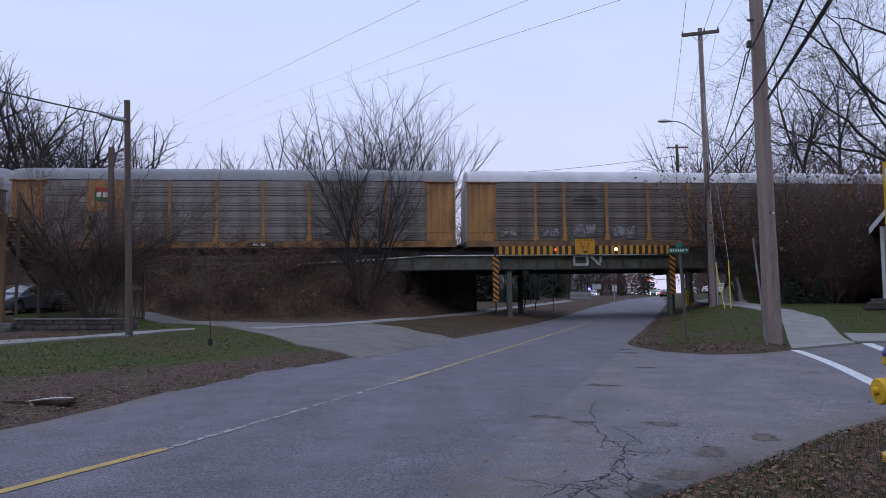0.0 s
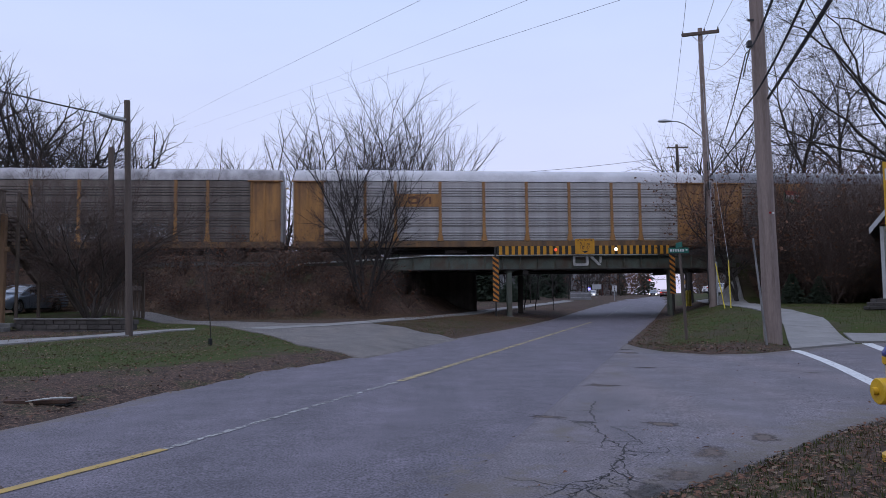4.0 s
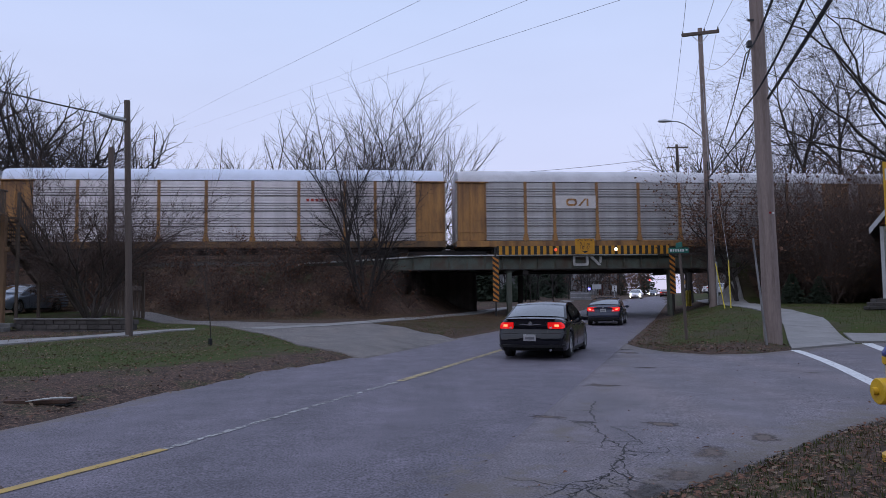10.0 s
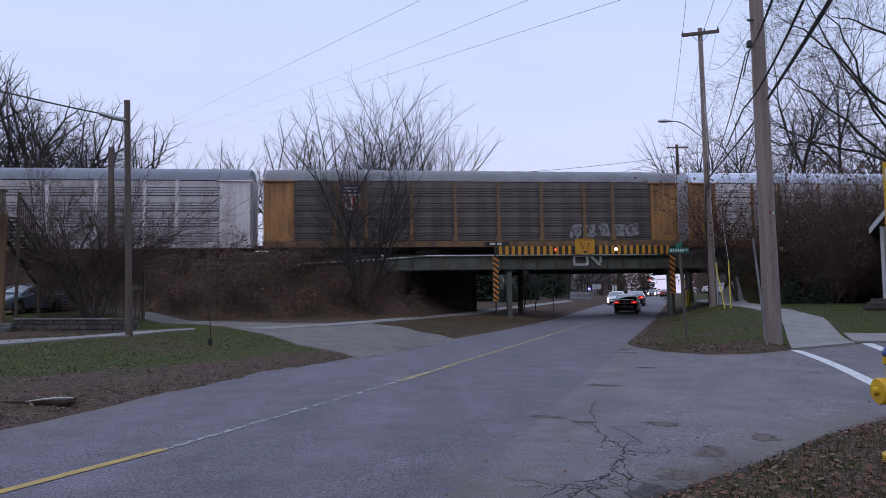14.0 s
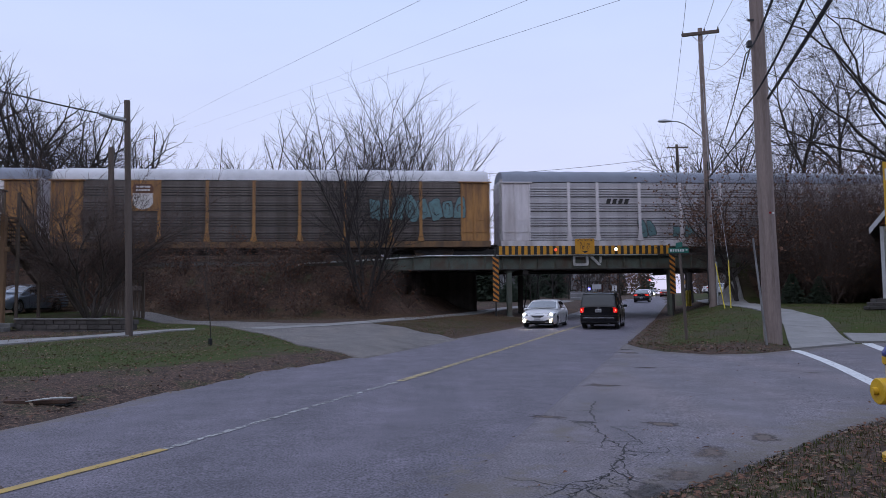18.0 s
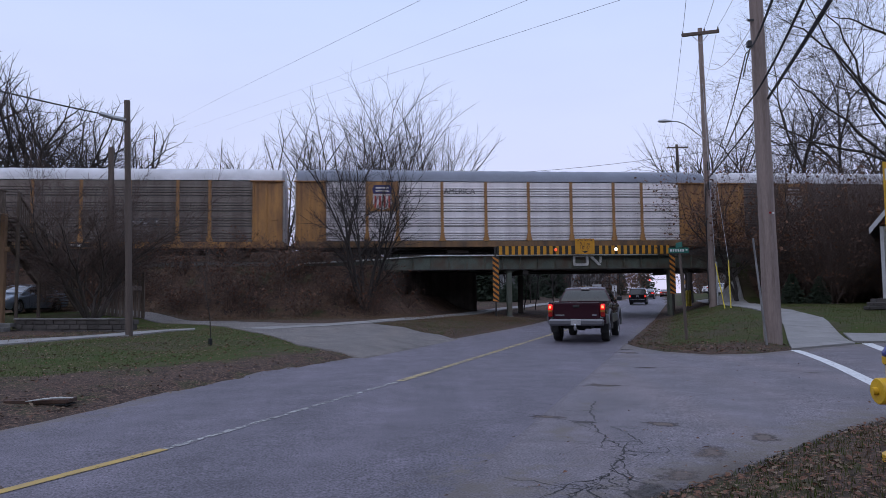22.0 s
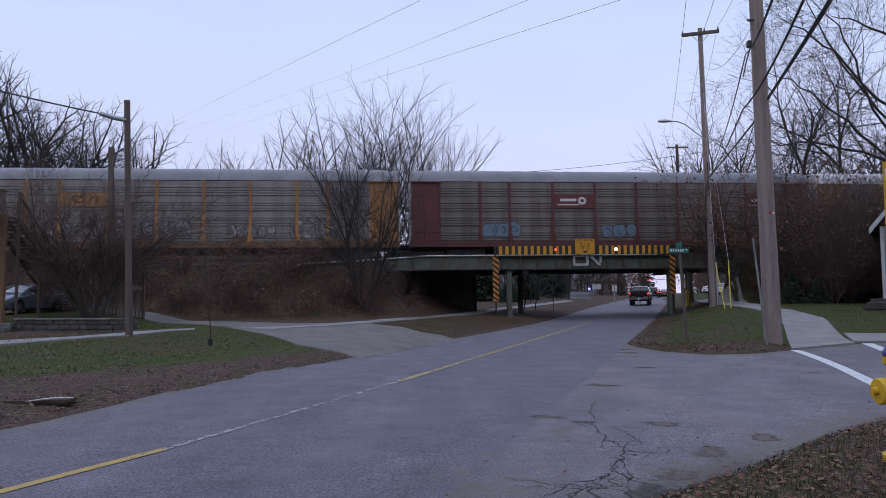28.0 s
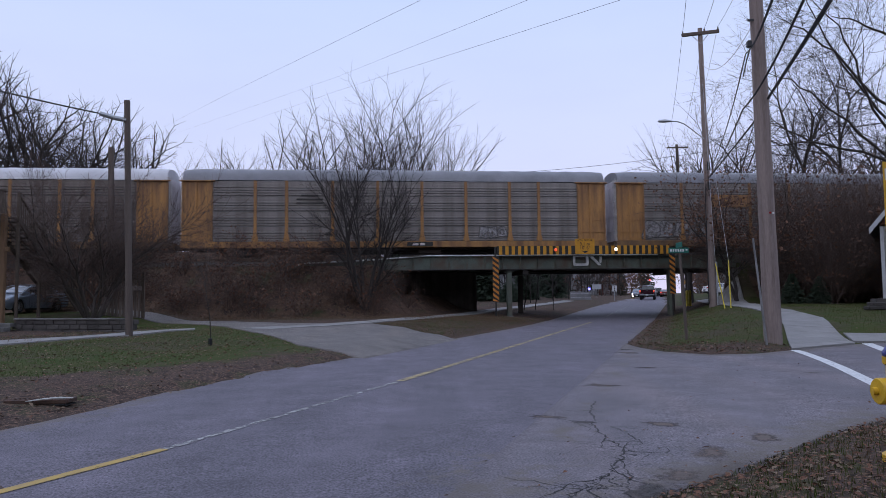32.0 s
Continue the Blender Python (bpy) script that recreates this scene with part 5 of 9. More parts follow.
TAIL_CURVE = [(0.2, 0.14), (0.3, 0.03), (0.36, 0.0), (0.6, 0.0), (0.66, 0.06), (0.72, 0.09), (0.85, 0.1), (0.95, 0.09), (1.0, 0.07), (1.04, 0.1)]
NOSE_CURVE = [(0.2, 0.14), (0.3, 0.03), (0.42, 0.0), (0.55, 0.02), (0.65, 0.08), (0.75, 0.2), (0.85, 0.3)]
SIDE = [(0, 0.90), (0.02, 0.95), (0.1, 0.98), (0.3, 0.994), (0.5, 1.0), (0.7, 0.997), (0.82, 0.991), (0.93, 0.98), (1.0, 0.962)]
SHOULDER = [(0, 0.962), (0.3, 0.935), (0.6, 0.888), (0.85, 0.81), (0.97, 0.69), (1.01, 0.4)]


def along(S, x, y, z):
    """Where a station's point comes to lie lengthwise: the tail and nose are rounded in height and in plan."""
    L, w = S.get("length", 5.4), smooth_table(x, S["width"]) / 2
    rear, front = max(0.0, 1 - x / 0.7) ** 1.5, max(0.0, 1 - (L - x) / 0.8) ** 1.5
    k = min(1.2, abs(y) / w)
    return x + rear * (smooth_table(z, S.get("tail_curve", TAIL_CURVE)) + 0.1 * k ** 3) - front * (smooth_table(z, S.get("nose_curve", NOSE_CURVE)) + 0.1 * k ** 2.5)


def half_width(S, x, z):
    w, zs, zt = smooth_table(x, S["width"]) / 2, smooth_table(x, S["belt"]), smooth_table(x, S["top"])
    zb = S.get("sill", 0.3)
    zs = min(zs, zt - 0.02)
    return w * (lerp_table((z - zb) / (zs - zb), SIDE) if z <= zs else lerp_table((z - zs) / (zt - zs), SHOULDER))


def skin(S, p, z, sgn, out, nose=False):
    """A point on the body's end: p is 0 at its middle, 1 at its corner, and runs on along the side in metres."""
    L = S["length"]
    x0 = max(0.0, p - 1)
    x = L - x0 if nose else x0
    y = half_width(S, x, z) * min(1.0, p)
    a = radians(90) * sstep(0.55, 1.25, p)
    dx, dy = math.cos(a) * out, math.sin(a) * out
    xx = along(S, x, y, z)
    return (xx + dx if nose else xx - dx, sgn * (y + dy), z)


def skin_patch(S, rows, sgn, out, nose=False, k=8, sink=0.03):
    """A lens or panel that follows the body, over rows of (height, inner and outer reach)."""
    g = M()
    fine = []
    for (z0, a0, b0), (z1, a1, b1) in zip(rows, rows[1:]):
        fine += [(z0 + (z1 - z0) * i / 3, a0 + (a1 - a0) * i / 3, b0 + (b1 - b0) * i / 3) for i in range(3)]
    fine.append(rows[-1])
    grid = []
    for i, (z, a, b) in enumerate([fine[0]] + fine + [fine[-1]]):
        edge = i == 0 or i == len(fine) + 1
        grid.append([skin(S, a + (b - a) * min(max(j, 0), k) / k, z, sgn, -sink if edge or j in (-1, k + 1) else out, nose) for j in range(-1, k + 2)])
    g.loft(grid, False, False)
    return g


def within(rows, u0, u1, v0, v1):
    """The middle stretch of a patch's rows."""
    z0, z1 = rows[0][0], rows[-1][0]
    res = []
    for i in range(4):
        z = z0 + (z1 - z0) * (v0 + (v1 - v0) * i / 3)
        a, b = lerp_table(z, [(r[0], r[1]) for r in rows]), lerp_table(z, [(r[0], r[2]) for r in rows])
        res.append((z, a + (b - a) * u0, a + (b - a) * u1))
    return res


def body_ring(x, S, zb):
    w = smooth_table(x, S["width"]) / 2
    zt, zs = smooth_table(x, S["top"]), smooth_table(x, S["belt"])
    zs = min(zs, zt - 0.02)
    zb = min(zb, zs - 0.12)
    half = [(0.0, zb)] + [(w * q, zb + (zs - zb) * f) for f, q in SIDE] + [(w * q, zs + (zt - zs) * f) for f, q in SHOULDER[1:]] + [(0.0, zt + 0.012)]
    return [(along(S, x, a, b), a, b) for a, b in half] + [(along(S, x, a, b), -a, b) for a, b in half[-2:0:-1]]


def end_cap(g, ring, S, x):
    """Closes the body's end with a rounded skin."""
    n = len(ring) // 2
    grid = []
    for i in range(1, n):
        _, a, z = ring[i]
        a = max(a, 0.01)
        grid.append([(along(S, x, a * (1 - j / 5), z), a * (1 - j / 5), z) for j in range(11)])
    g.loft(grid, False, False)


def vehicle(name, label, S, mats, seats=True):
    """A closed car from tables of width, belt and top along its length."""
    car = thing(name, label, S.get("category", "car"))
    L, r = S["length"], S["wheel_r"]
    ax = S["axles"]
    xs = sorted({round(v, 3) for v in steps(0, L, 0.11) + [0.02, 0.05, L - 0.05, L - 0.02] + [a + (r + 0.055) * math.cos(radians(d)) for a in ax for d in range(0, 181, 9)] if 0 <= v <= L})
    rings = []
    for x in xs:
        zb = S["sill"] + (0.1 if x < 0.25 or x > L - 0.25 else 0.0)
        for a in ax:
            q = (r + 0.055) ** 2 - (x - a) ** 2
            if q > 0:
                zb = max(zb, r + math.sqrt(q))
        rings.append(body_ring(x, S, zb))
    g = M()
    g.loft(rings, True, False)
    nf = len(rings[0])
    # the underside is dark
    for i, f in enumerate(g.f):
        if i < (len(rings) - 1) * nf and i % nf in (0, nf - 1):
            g.mi[i] = 1
    end_cap(g, rings[0], S, 0.0)
    end_cap(g, rings[-1], S, L)
    part("body", g, [mats["paint"], MAT["underside"]], car, smooth=42)
    fl = M()
    fl.box(L / 2, 0, S["sill"] + 0.13, L - 0.5, smooth_table(L / 2, S["width"]) - 0.62, 0.22)
    part("floor_pan", fl, MAT["underside"], car)
    # cabin
    prof = S["cabin"]                  # (x, z) from the rear base over the roof to the front base
    k0, k1 = S["roof"]                 # indices where the roof begins and ends
    zroof = max(z for x, z in prof)

    def cw(x, z):
        zbelt = smooth_table(x, S["belt"])
        t = min(1, max(0, (z - zbelt) / (zroof - zbelt)))
        return (smooth_table(x, S["width"]) / 2) * (0.955 - S.get("tumble", 0.21) * t ** 1.15)

    dense = []
    for i in range(len(prof) - 1):
        for j in range(4):
            p0, p1, p2, p3 = prof[max(0, i - 1)], prof[i], prof[i + 1], prof[min(len(prof) - 1, i + 2)]
            t = j / 4
            q = []
            for c in (0, 1):
                q.append(0.5 * (2 * p1[c] + (p2[c] - p0[c]) * t + (2 * p0[c] - 5 * p1[c] + 4 * p2[c] - p3[c]) * t * t + (3 * p1[c] - p0[c] - 3 * p2[c] + p3[c]) * t ** 3))
            dense.append((q[0], q[1], i + t))
    dense.append((*prof[-1], len(prof) - 1))

    def shell(i0, i1, name_, mat, lift, shrink, label_=""):
        gm = M()
        sel = [p for p in dense if i0 - 1e-6 <= p[2] <= i1 + 1e-6]
        rs = []
        for x, z, i in sel:
            w = cw(x, z) * shrink
            crown = 0.035 * (1 if i0 > 0 and i1 < len(prof) - 1 else 1.0)
            row = []
            for q in range(11):
                f = -1 + q / 5
                bow = 0.07 * (1 - f * f)       # glass bows outwards fore and aft
                dx = -bow if i < k0 else bow if i > k1 else 0.0
                dx += (-2 if i < k0 else 2 if i > k1 else 0) * max(0.0, lift)
                row.append((x + dx * (0 if k0 <= i <= k1 else 1), f * w, z + crown * (1 - f * f) + lift))
            rs.append(row)
        gm.loft(rs, False, False)
        gm.f = [f[::-1] for f in gm.f]
        o = len(gm.v)
        return part(name_, gm, mat, car, label_, smooth=60)
    shell(k0, k1, "roof_panel", mats["paint"], 0.0, 1.0)
    shell(0, k0, "rear_window_frame", mats["paint"] if S.get("frame", True) else MAT["black"], -0.004, 1.0)
    shell(k1, len(prof) - 1, "windscreen_frame", mats["paint"], -0.004, 1.0)
    e = S.get("inset", 0.12)
    shell(e, k0 - e, "rear_window", mats.get("glass", MAT["glass"]), 0.007, 0.92, "dark tinted rear window")
    shell(k1 + e, len(prof) - 1 - e, "windscreen", MAT["glass"], 0.007, 0.92, "dark windscreen")
    for sgn in (1, -1):
        gm = M()
        top, bot = [], []
        for x, z, i in dense:
            zb = smooth_table(x, S["belt"]) - 0.03
            top.append((x, sgn * cw(x, z), z))
            bot.append((x, sgn * cw(x, zb), min(zb, z)))
        n = len(top)
        mid_ = [tuple((a + b) / 2 + (0.012 * sgn if j == 1 else 0) for j, (a, b) in enumerate(zip(p, q))) for p, q in zip(top, bot)]
        gm.add(top + mid_ + bot, [(i, i + 1, n + i + 1, n + i) if sgn < 0 else (i, n + i, n + i + 1, i + 1) for i in range(2 * n) if i % n != n - 1])
        part("cabin_side", gm, mats["paint"], car, smooth=60)
        # side windows
        for a, b in S["side_windows"]:
            gw = M()
            rows_t, rows_b = [], []
            m_ = 12
            for j in range(m_ + 1):
                x = a + (b - a) * j / m_
                ztop = max((z0 + (z1 - z0) * (x - x0) / (x1 - x0) for (x0, z0, _), (x1, z1, _) in zip(dense, dense[1:]) if x0 <= x <= x1 and x1 > x0), default=smooth_table(x, S["belt"]))
                zb = smooth_table(x, S["belt"]) + 0.015
                zt2 = max(zb + 0.01, ztop - 0.075)
                rows_t.append((x, sgn * (cw(x, zt2) + 0.022), zt2))
                rows_b.append((x, sgn * (cw(x, zb) + 0.016), zb))
            n2 = m_ + 1
            gw.add(rows_t + rows_b, [(i, i + 1, n2 + i + 1, n2 + i) if sgn < 0 else (i, n2 + i, n2 + i + 1, i + 1) for i in range(m_)])
            part("side_window", gw, MAT["glass"], car, smooth=60)
        # mirror, handle, door seams, sill trim
        mx = S["mirror"]
        gm = M()
        wm = cw(mx, smooth_table(mx, S["belt"]))
        zm = smooth_table(mx, S["belt"]) + 0.07
        gm.box(mx, sgn * (wm + 0.12), zm, 0.12, 0.2, 0.13, 0.04)
        gm.box(mx + 0.02, sgn * (wm + 0.01), zm - 0.04, 0.06, 0.1, 0.04)
        part("door_mirror", gm, mats.get("mirror", mats["paint"]), car)
        for hx in S["handles"]:
            gm = M()
            gm.box(hx, sgn * (smooth_table(hx, S["width"]) / 2 * 0.985 + 0.01), smooth_table(hx, S["belt"]) - 0.1, 0.2, 0.035, 0.035, 0.012)
            part("door_handle", gm, mats.get("handle", mats["paint"]), car)
        for sx in S["seams"]:
            gm = M()
            zs0, zs1 = S["sill"] + 0.1, smooth_table(sx, S["belt"]) - 0.03
            w = smooth_table(sx, S["width"]) / 2
            pts = [(sx, sgn * (w * q + 0.001), zs0 + (zs1 - zs0) * f) for f, q in ((0, 0.988), (0.45, 1.0), (0.78, 0.991), (1, 0.966))]
            gm.tube(pts, 0.006, 4)
            part("door_seam", gm, MAT["black"], car)
        # lower trim
        gm = M()
        x0, x1 = ax[0] + r + 0.08, ax[1] - r - 0.08
        gm.box((x0 + x1) / 2, sgn * (smooth_table(L / 2, S["width"]) / 2 * 0.925), S["sill"] - 0.015, x1 - x0, 0.06, 0.09, 0.01)
        part("side_skirt", gm, MAT["underside"], car)
        # lamps
        tl = S["tail"]
        lit = S.get("tail_lit", True)
        lamp = part("tail_light", skin_patch(S, tl, sgn, 0.012), MAT["red_lens"] if lit else MAT["red_dim"], car, "red tail light, lit" if lit else "red tail light, unlit", smooth=50)
        part("bulb_lens", skin_patch(S, within(tl, 0.4, 0.66, 0.32, 0.66), sgn, 0.018, k=5, sink=0.0), MAT["red_bulb"] if lit else MAT["red_dim"], lamp, smooth=50)
        part("reversing_lens", skin_patch(S, within(tl, 0.1, 0.24, 0.06, 0.3), sgn, 0.016, k=4, sink=0.0), MAT["lens_clear"], lamp, smooth=50)
        hd = S["head"]
        part("headlight", skin_patch(S, hd, sgn, 0.006, True), MAT["lens_smoke"], car, "clear headlight housing", smooth=50)
        hp, hz = S["lamp_at"]
        hx, hy_, _ = skin(S, hp, hz, 1, 0.0, True)
        gm = M()
        gm.lathe([(0.005, hx + 0.045), (0.05, hx + 0.04), (0.075, hx + 0.02), (0.075, hx - 0.06)], 16, "x", c=(0, sgn * hy_, hz))
        part("headlamp", gm, MAT["head_lit"] if S.get("head_lit") else mats.get("lamp", MAT["lens_clear"]), car, "lit headlamp" if S.get("head_lit") else "")
        if S.get("fog"):
            fp, fz = S["fog"]
            fx, fy, _ = skin(S, fp, fz, 1, 0.0, True)
            part("fog_recess", skin_patch(S, [(fz - 0.07, fp - 0.3, fp + 0.1), (fz, fp - 0.36, fp + 0.13), (fz + 0.07, fp - 0.25, fp + 0.1)], sgn, 0.004, True), MAT["black"], car, smooth=50)
            gm = M()
            gm.lathe([(0.005, fx + 0.045), (0.05, fx + 0.04), (0.07, fx + 0.01), (0.07, fx - 0.08)], 14, "x", c=(0, sgn * fy, fz))
            part("fog_lamp", gm, MAT["fog_lit"], car, "lit fog lamp")
    # bumpers, valances, plate, grille, exhaust
    def across(z, reach, out):
        return [skin(S, abs(q), z, 1 if q > 0 else -1, out) for q in [reach * (-1 + i / 12) for i in range(25)]]

    lo = S.get("valance_z", 0.38)
    gm = M()
    gm.loft([[skin(S, 1.2 * abs(-1 + j / 10), z, 1 if j > 10 else -1, o) for j in range(21)] for z, o in ((S["sill"] + 0.1, -0.02), (S["sill"] + 0.105, 0.008), (lo - 0.01, 0.008), (lo, -0.02))], False, False)
    part("rear_valance", gm, mats.get("valance", MAT["black"]), car, "dark lower bumper valance", smooth=50)
    gm = M()
    gm.tube(across(S["bumper_z"] + 0.1, 1.3, 0.0), 0.007, 5)
    part("bumper_seam", gm, MAT["black"], car)
    gm = M()
    lid = S.get("lid", 0.78)
    gm.tube([skin(S, lid, z, 1, 0.0) for z in (S["bumper_z"] + 0.12, 0.78, 0.9, smooth_table(0.0, S["top"]) - 0.05)], 0.006, 4)
    gm.tube([skin(S, lid, z, -1, 0.0) for z in (S["bumper_z"] + 0.12, 0.78, 0.9, smooth_table(0.0, S["top"]) - 0.05)], 0.006, 4)
    part("boot_seam", gm, MAT["black"], car)
    pz = S["plate_z"]
    plx = skin(S, 0, pz, 1, 0.0)[0]
    part("plate_recess", skin_patch(S, [(pz - 0.13, 0, 0.3), (pz - 0.1, 0, 0.36), (pz + 0.1, 0, 0.38), (pz + 0.14, 0, 0.34)], 1, 0.004, k=5), mats.get("recess", MAT["black"]), car, smooth=50)
    part("plate_recess", skin_patch(S, [(pz - 0.13, 0, 0.3), (pz - 0.1, 0, 0.36), (pz + 0.1, 0, 0.38), (pz + 0.14, 0, 0.34)], -1, 0.004, k=5), mats.get("recess", MAT["black"]), car, smooth=50)
    gm = M()
    gm.box(plx - 0.02, 0, pz, 0.025, 0.31, 0.16, 0.008)
    pl = part("number_plate", gm, MAT["plate"], car, "pale number plate")
    gm = M()
    gm.box(plx - 0.0345, 0, pz - 0.01, 0.004, 0.24, 0.06)
    part("plate_bar", gm, MAT["siding_grey"], pl)
    wn_ = smooth_table(L - 0.1, S["width"]) / 2

    def nose_panel(rows):
        """A panel across the middle of the nose."""
        g0, g1 = skin_patch(S, rows, 1, 0.006, True, k=6), skin_patch(S, rows, -1, 0.006, True, k=6)
        return g0.add(g1.v, g1.f)
    gz = S["grille_z"]
    gr = part("grille", nose_panel([(gz - 0.055, 0, 0.22), (gz - 0.01, 0, 0.36), (gz + 0.04, 0, 0.46), (gz + 0.055, 0, 0.44)]), MAT["black"], car, smooth=50)
    gm = M()
    gm.tube([skin(S, 0.44 * abs(q), gz + 0.058, 1 if q > 0 else -1, 0.012, True) for q in [-1 + i / 6 for i in range(13)]], 0.012, 6)
    part("grille_trim", gm, MAT["chrome"], gr)
    part("front_intake", nose_panel([(S["sill"] + 0.1, 0, 0.5), (S["sill"] + 0.15, 0, 0.62), (S["sill"] + 0.2, 0, 0.6)]), MAT["black"], car, smooth=50)
    gm = M()
    gm.box(skin(S, 0, S["sill"] + 0.26, 1, 0.0, True)[0] + 0.015, 0, S["sill"] + 0.26, 0.03, 0.31, 0.14, 0.006)
    part("front_plate", gm, MAT["plate"], car)
    gm = M()
    gm.tube([(0.5, -0.5, S["sill"] + 0.04), (0.1, -0.5, S["sill"] + 0.04)], 0.03, 10)
    part("exhaust", gm, MAT["chrome"], car)
    bz = S.get("badge_z", 0.93)
    gm = M()
    gm.lathe([(0.002, skin(S, 0, bz, 1, 0.014)[0]), (0.05, skin(S, 0, bz, 1, 0.012)[0]), (0.055, skin(S, 0, bz, 1, -0.01)[0])], 16, "x", c=(0, 0, bz))
    part("badge", gm, MAT["chrome"], car)
    wm = wheel_mesh(r, 0.215, S.get("spokes", 7))
    for x in ax:
        for y in (-S["track"] / 2, S["track"] / 2):
            add_wheel(car, x, y, r, 0.215, wm)
    return car


COUPE = dict(length=4.62, wheel_r=0.335, axles=(1.03, 3.705), track=1.545, sill=0.2,
             width=[(0, 1.5), (0.06, 1.62), (0.25, 1.73), (0.8, 1.79), (2.3, 1.795), (3.7, 1.78), (4.25, 1.64), (4.5, 1.42), (4.62, 1.15)],
             belt=[(0, 0.80), (0.3, 0.86), (1.0, 0.90), (2.2, 0.88), (3.2, 0.84), (3.9, 0.74), (4.62, 0.58)],
             top=[(0, 0.93), (0.25, 1.03), (0.8, 1.05), (1.2, 1.02), (2.5, 0.95), (3.2, 0.96), (3.8, 0.9), (4.3, 0.78), (4.62, 0.62)],
             cabin=[(0.62, 1.02), (1.0, 1.19), (1.42, 1.33), (1.95, 1.395), (2.4, 1.395), (2.75, 1.34), (3.1, 1.17), (3.48, 0.95)], roof=(2, 5), tumble=0.24,
             side_windows=[(1.3, 1.72), (1.8, 2.98)], mirror=2.95, handles=[1.95], seams=[1.78, 3.15],
             tail=[(0.725, 0.58, 1.02), (0.78, 0.6, 1.1), (0.84, 0.67, 1.2), (0.9, 0.75, 1.27), (0.94, 0.84, 1.28)], head=[(0.6, 0.62, 1.05), (0.66, 0.6, 1.25), (0.72, 0.72, 1.4), (0.75, 0.85, 1.45)], lamp_at=(0.85, 0.67),
             tail_curve=[(0.2, 0.16), (0.3, 0.05), (0.4, 0.0), (0.55, 0.0), (0.64, 0.03), (0.72, 0.07), (0.85, 0.1), (0.94, 0.08), (0.98, 0.09), (1.04, 0.13)], valance_z=0.44, lid=0.72,
             bumper_z=0.58, bumper_h=0.26, plate_z=0.77, grille_z=0.56, badge_z=0.92, spokes=7)
SEDAN = dict(length=4.84, wheel_r=0.325, axles=(1.09, 3.83), track=1.53, sill=0.2,
             width=[(0, 1.5), (0.06, 1.62), (0.25, 1.72), (0.8, 1.77), (2.3, 1.79), (3.8, 1.77), (4.4, 1.64), (4.7, 1.42), (4.84, 1.15)],
             belt=[(0, 0.80), (0.3, 0.88), (1.0, 0.92), (2.2, 0.90), (3.2, 0.86), (4.0, 0.76), (4.84, 0.58)],
             top=[(0, 0.98), (0.2, 1.03), (0.9, 1.02), (1.3, 0.98), (2.5, 0.95), (3.3, 0.98), (3.9, 0.92), (4.5, 0.8), (4.84, 0.62)],
             cabin=[(0.78, 1.0), (1.1, 1.17), (1.5, 1.33), (1.95, 1.395), (2.4, 1.40), (2.8, 1.345), (3.2, 1.17), (3.62, 0.96)], roof=(2, 5), tumble=0.23,
             side_windows=[(1.35, 2.1), (2.17, 3.08)], mirror=3.05, handles=[1.62, 2.55], seams=[1.35, 2.13, 3.2],
             tail=[(0.765, 0.62, 1.06), (0.8, 0.61, 1.16), (0.87, 0.63, 1.18), (0.925, 0.68, 1.1)], head=[(0.58, 0.55, 1.05), (0.64, 0.52, 1.25), (0.7, 0.6, 1.35), (0.73, 0.75, 1.35)], lamp_at=(0.78, 0.65), lid=0.6,
             bumper_z=0.55, bumper_h=0.24, plate_z=0.55, grille_z=0.55, badge_z=0.9, spokes=9)
WHITE_SEDAN = dict(SEDAN, length=4.93, axles=(1.1, 3.875), wheel_r=0.335, track=1.6,
                   width=[(0, 1.5), (0.06, 1.64), (0.25, 1.76), (0.8, 1.85), (2.3, 1.87), (3.85, 1.86), (4.4, 1.82), (4.75, 1.74), (4.93, 1.62)],
                   top=[(0, 1.0), (0.2, 1.07), (0.9, 1.07), (1.3, 1.02), (2.5, 0.98), (3.3, 1.0), (3.9, 0.95), (4.5, 0.86), (4.93, 0.77)],
                   belt=[(0, 0.80), (0.3, 0.88), (1.0, 0.92), (2.2, 0.90), (3.2, 0.87), (4.0, 0.82), (4.93, 0.72)],
                   cabin=[(0.78, 1.04), (1.1, 1.21), (1.5, 1.37), (1.95, 1.445), (2.4, 1.45), (2.8, 1.395), (3.2, 1.2), (3.62, 0.99)],
                   head=[(0.645, 0.62, 1.02), (0.68, 0.62, 1.2), (0.735, 0.72, 1.4), (0.77, 0.88, 1.45)], lamp_at=(0.9, 0.71), fog=(0.86, 0.38), head_lit=True, tail_lit=False, grille_z=0.61, spokes=10, nose_curve=[(0.2, 0.1), (0.3, 0.02), (0.42, 0.0), (0.6, 0.02), (0.7, 0.07), (0.8, 0.18), (0.9, 0.28)])
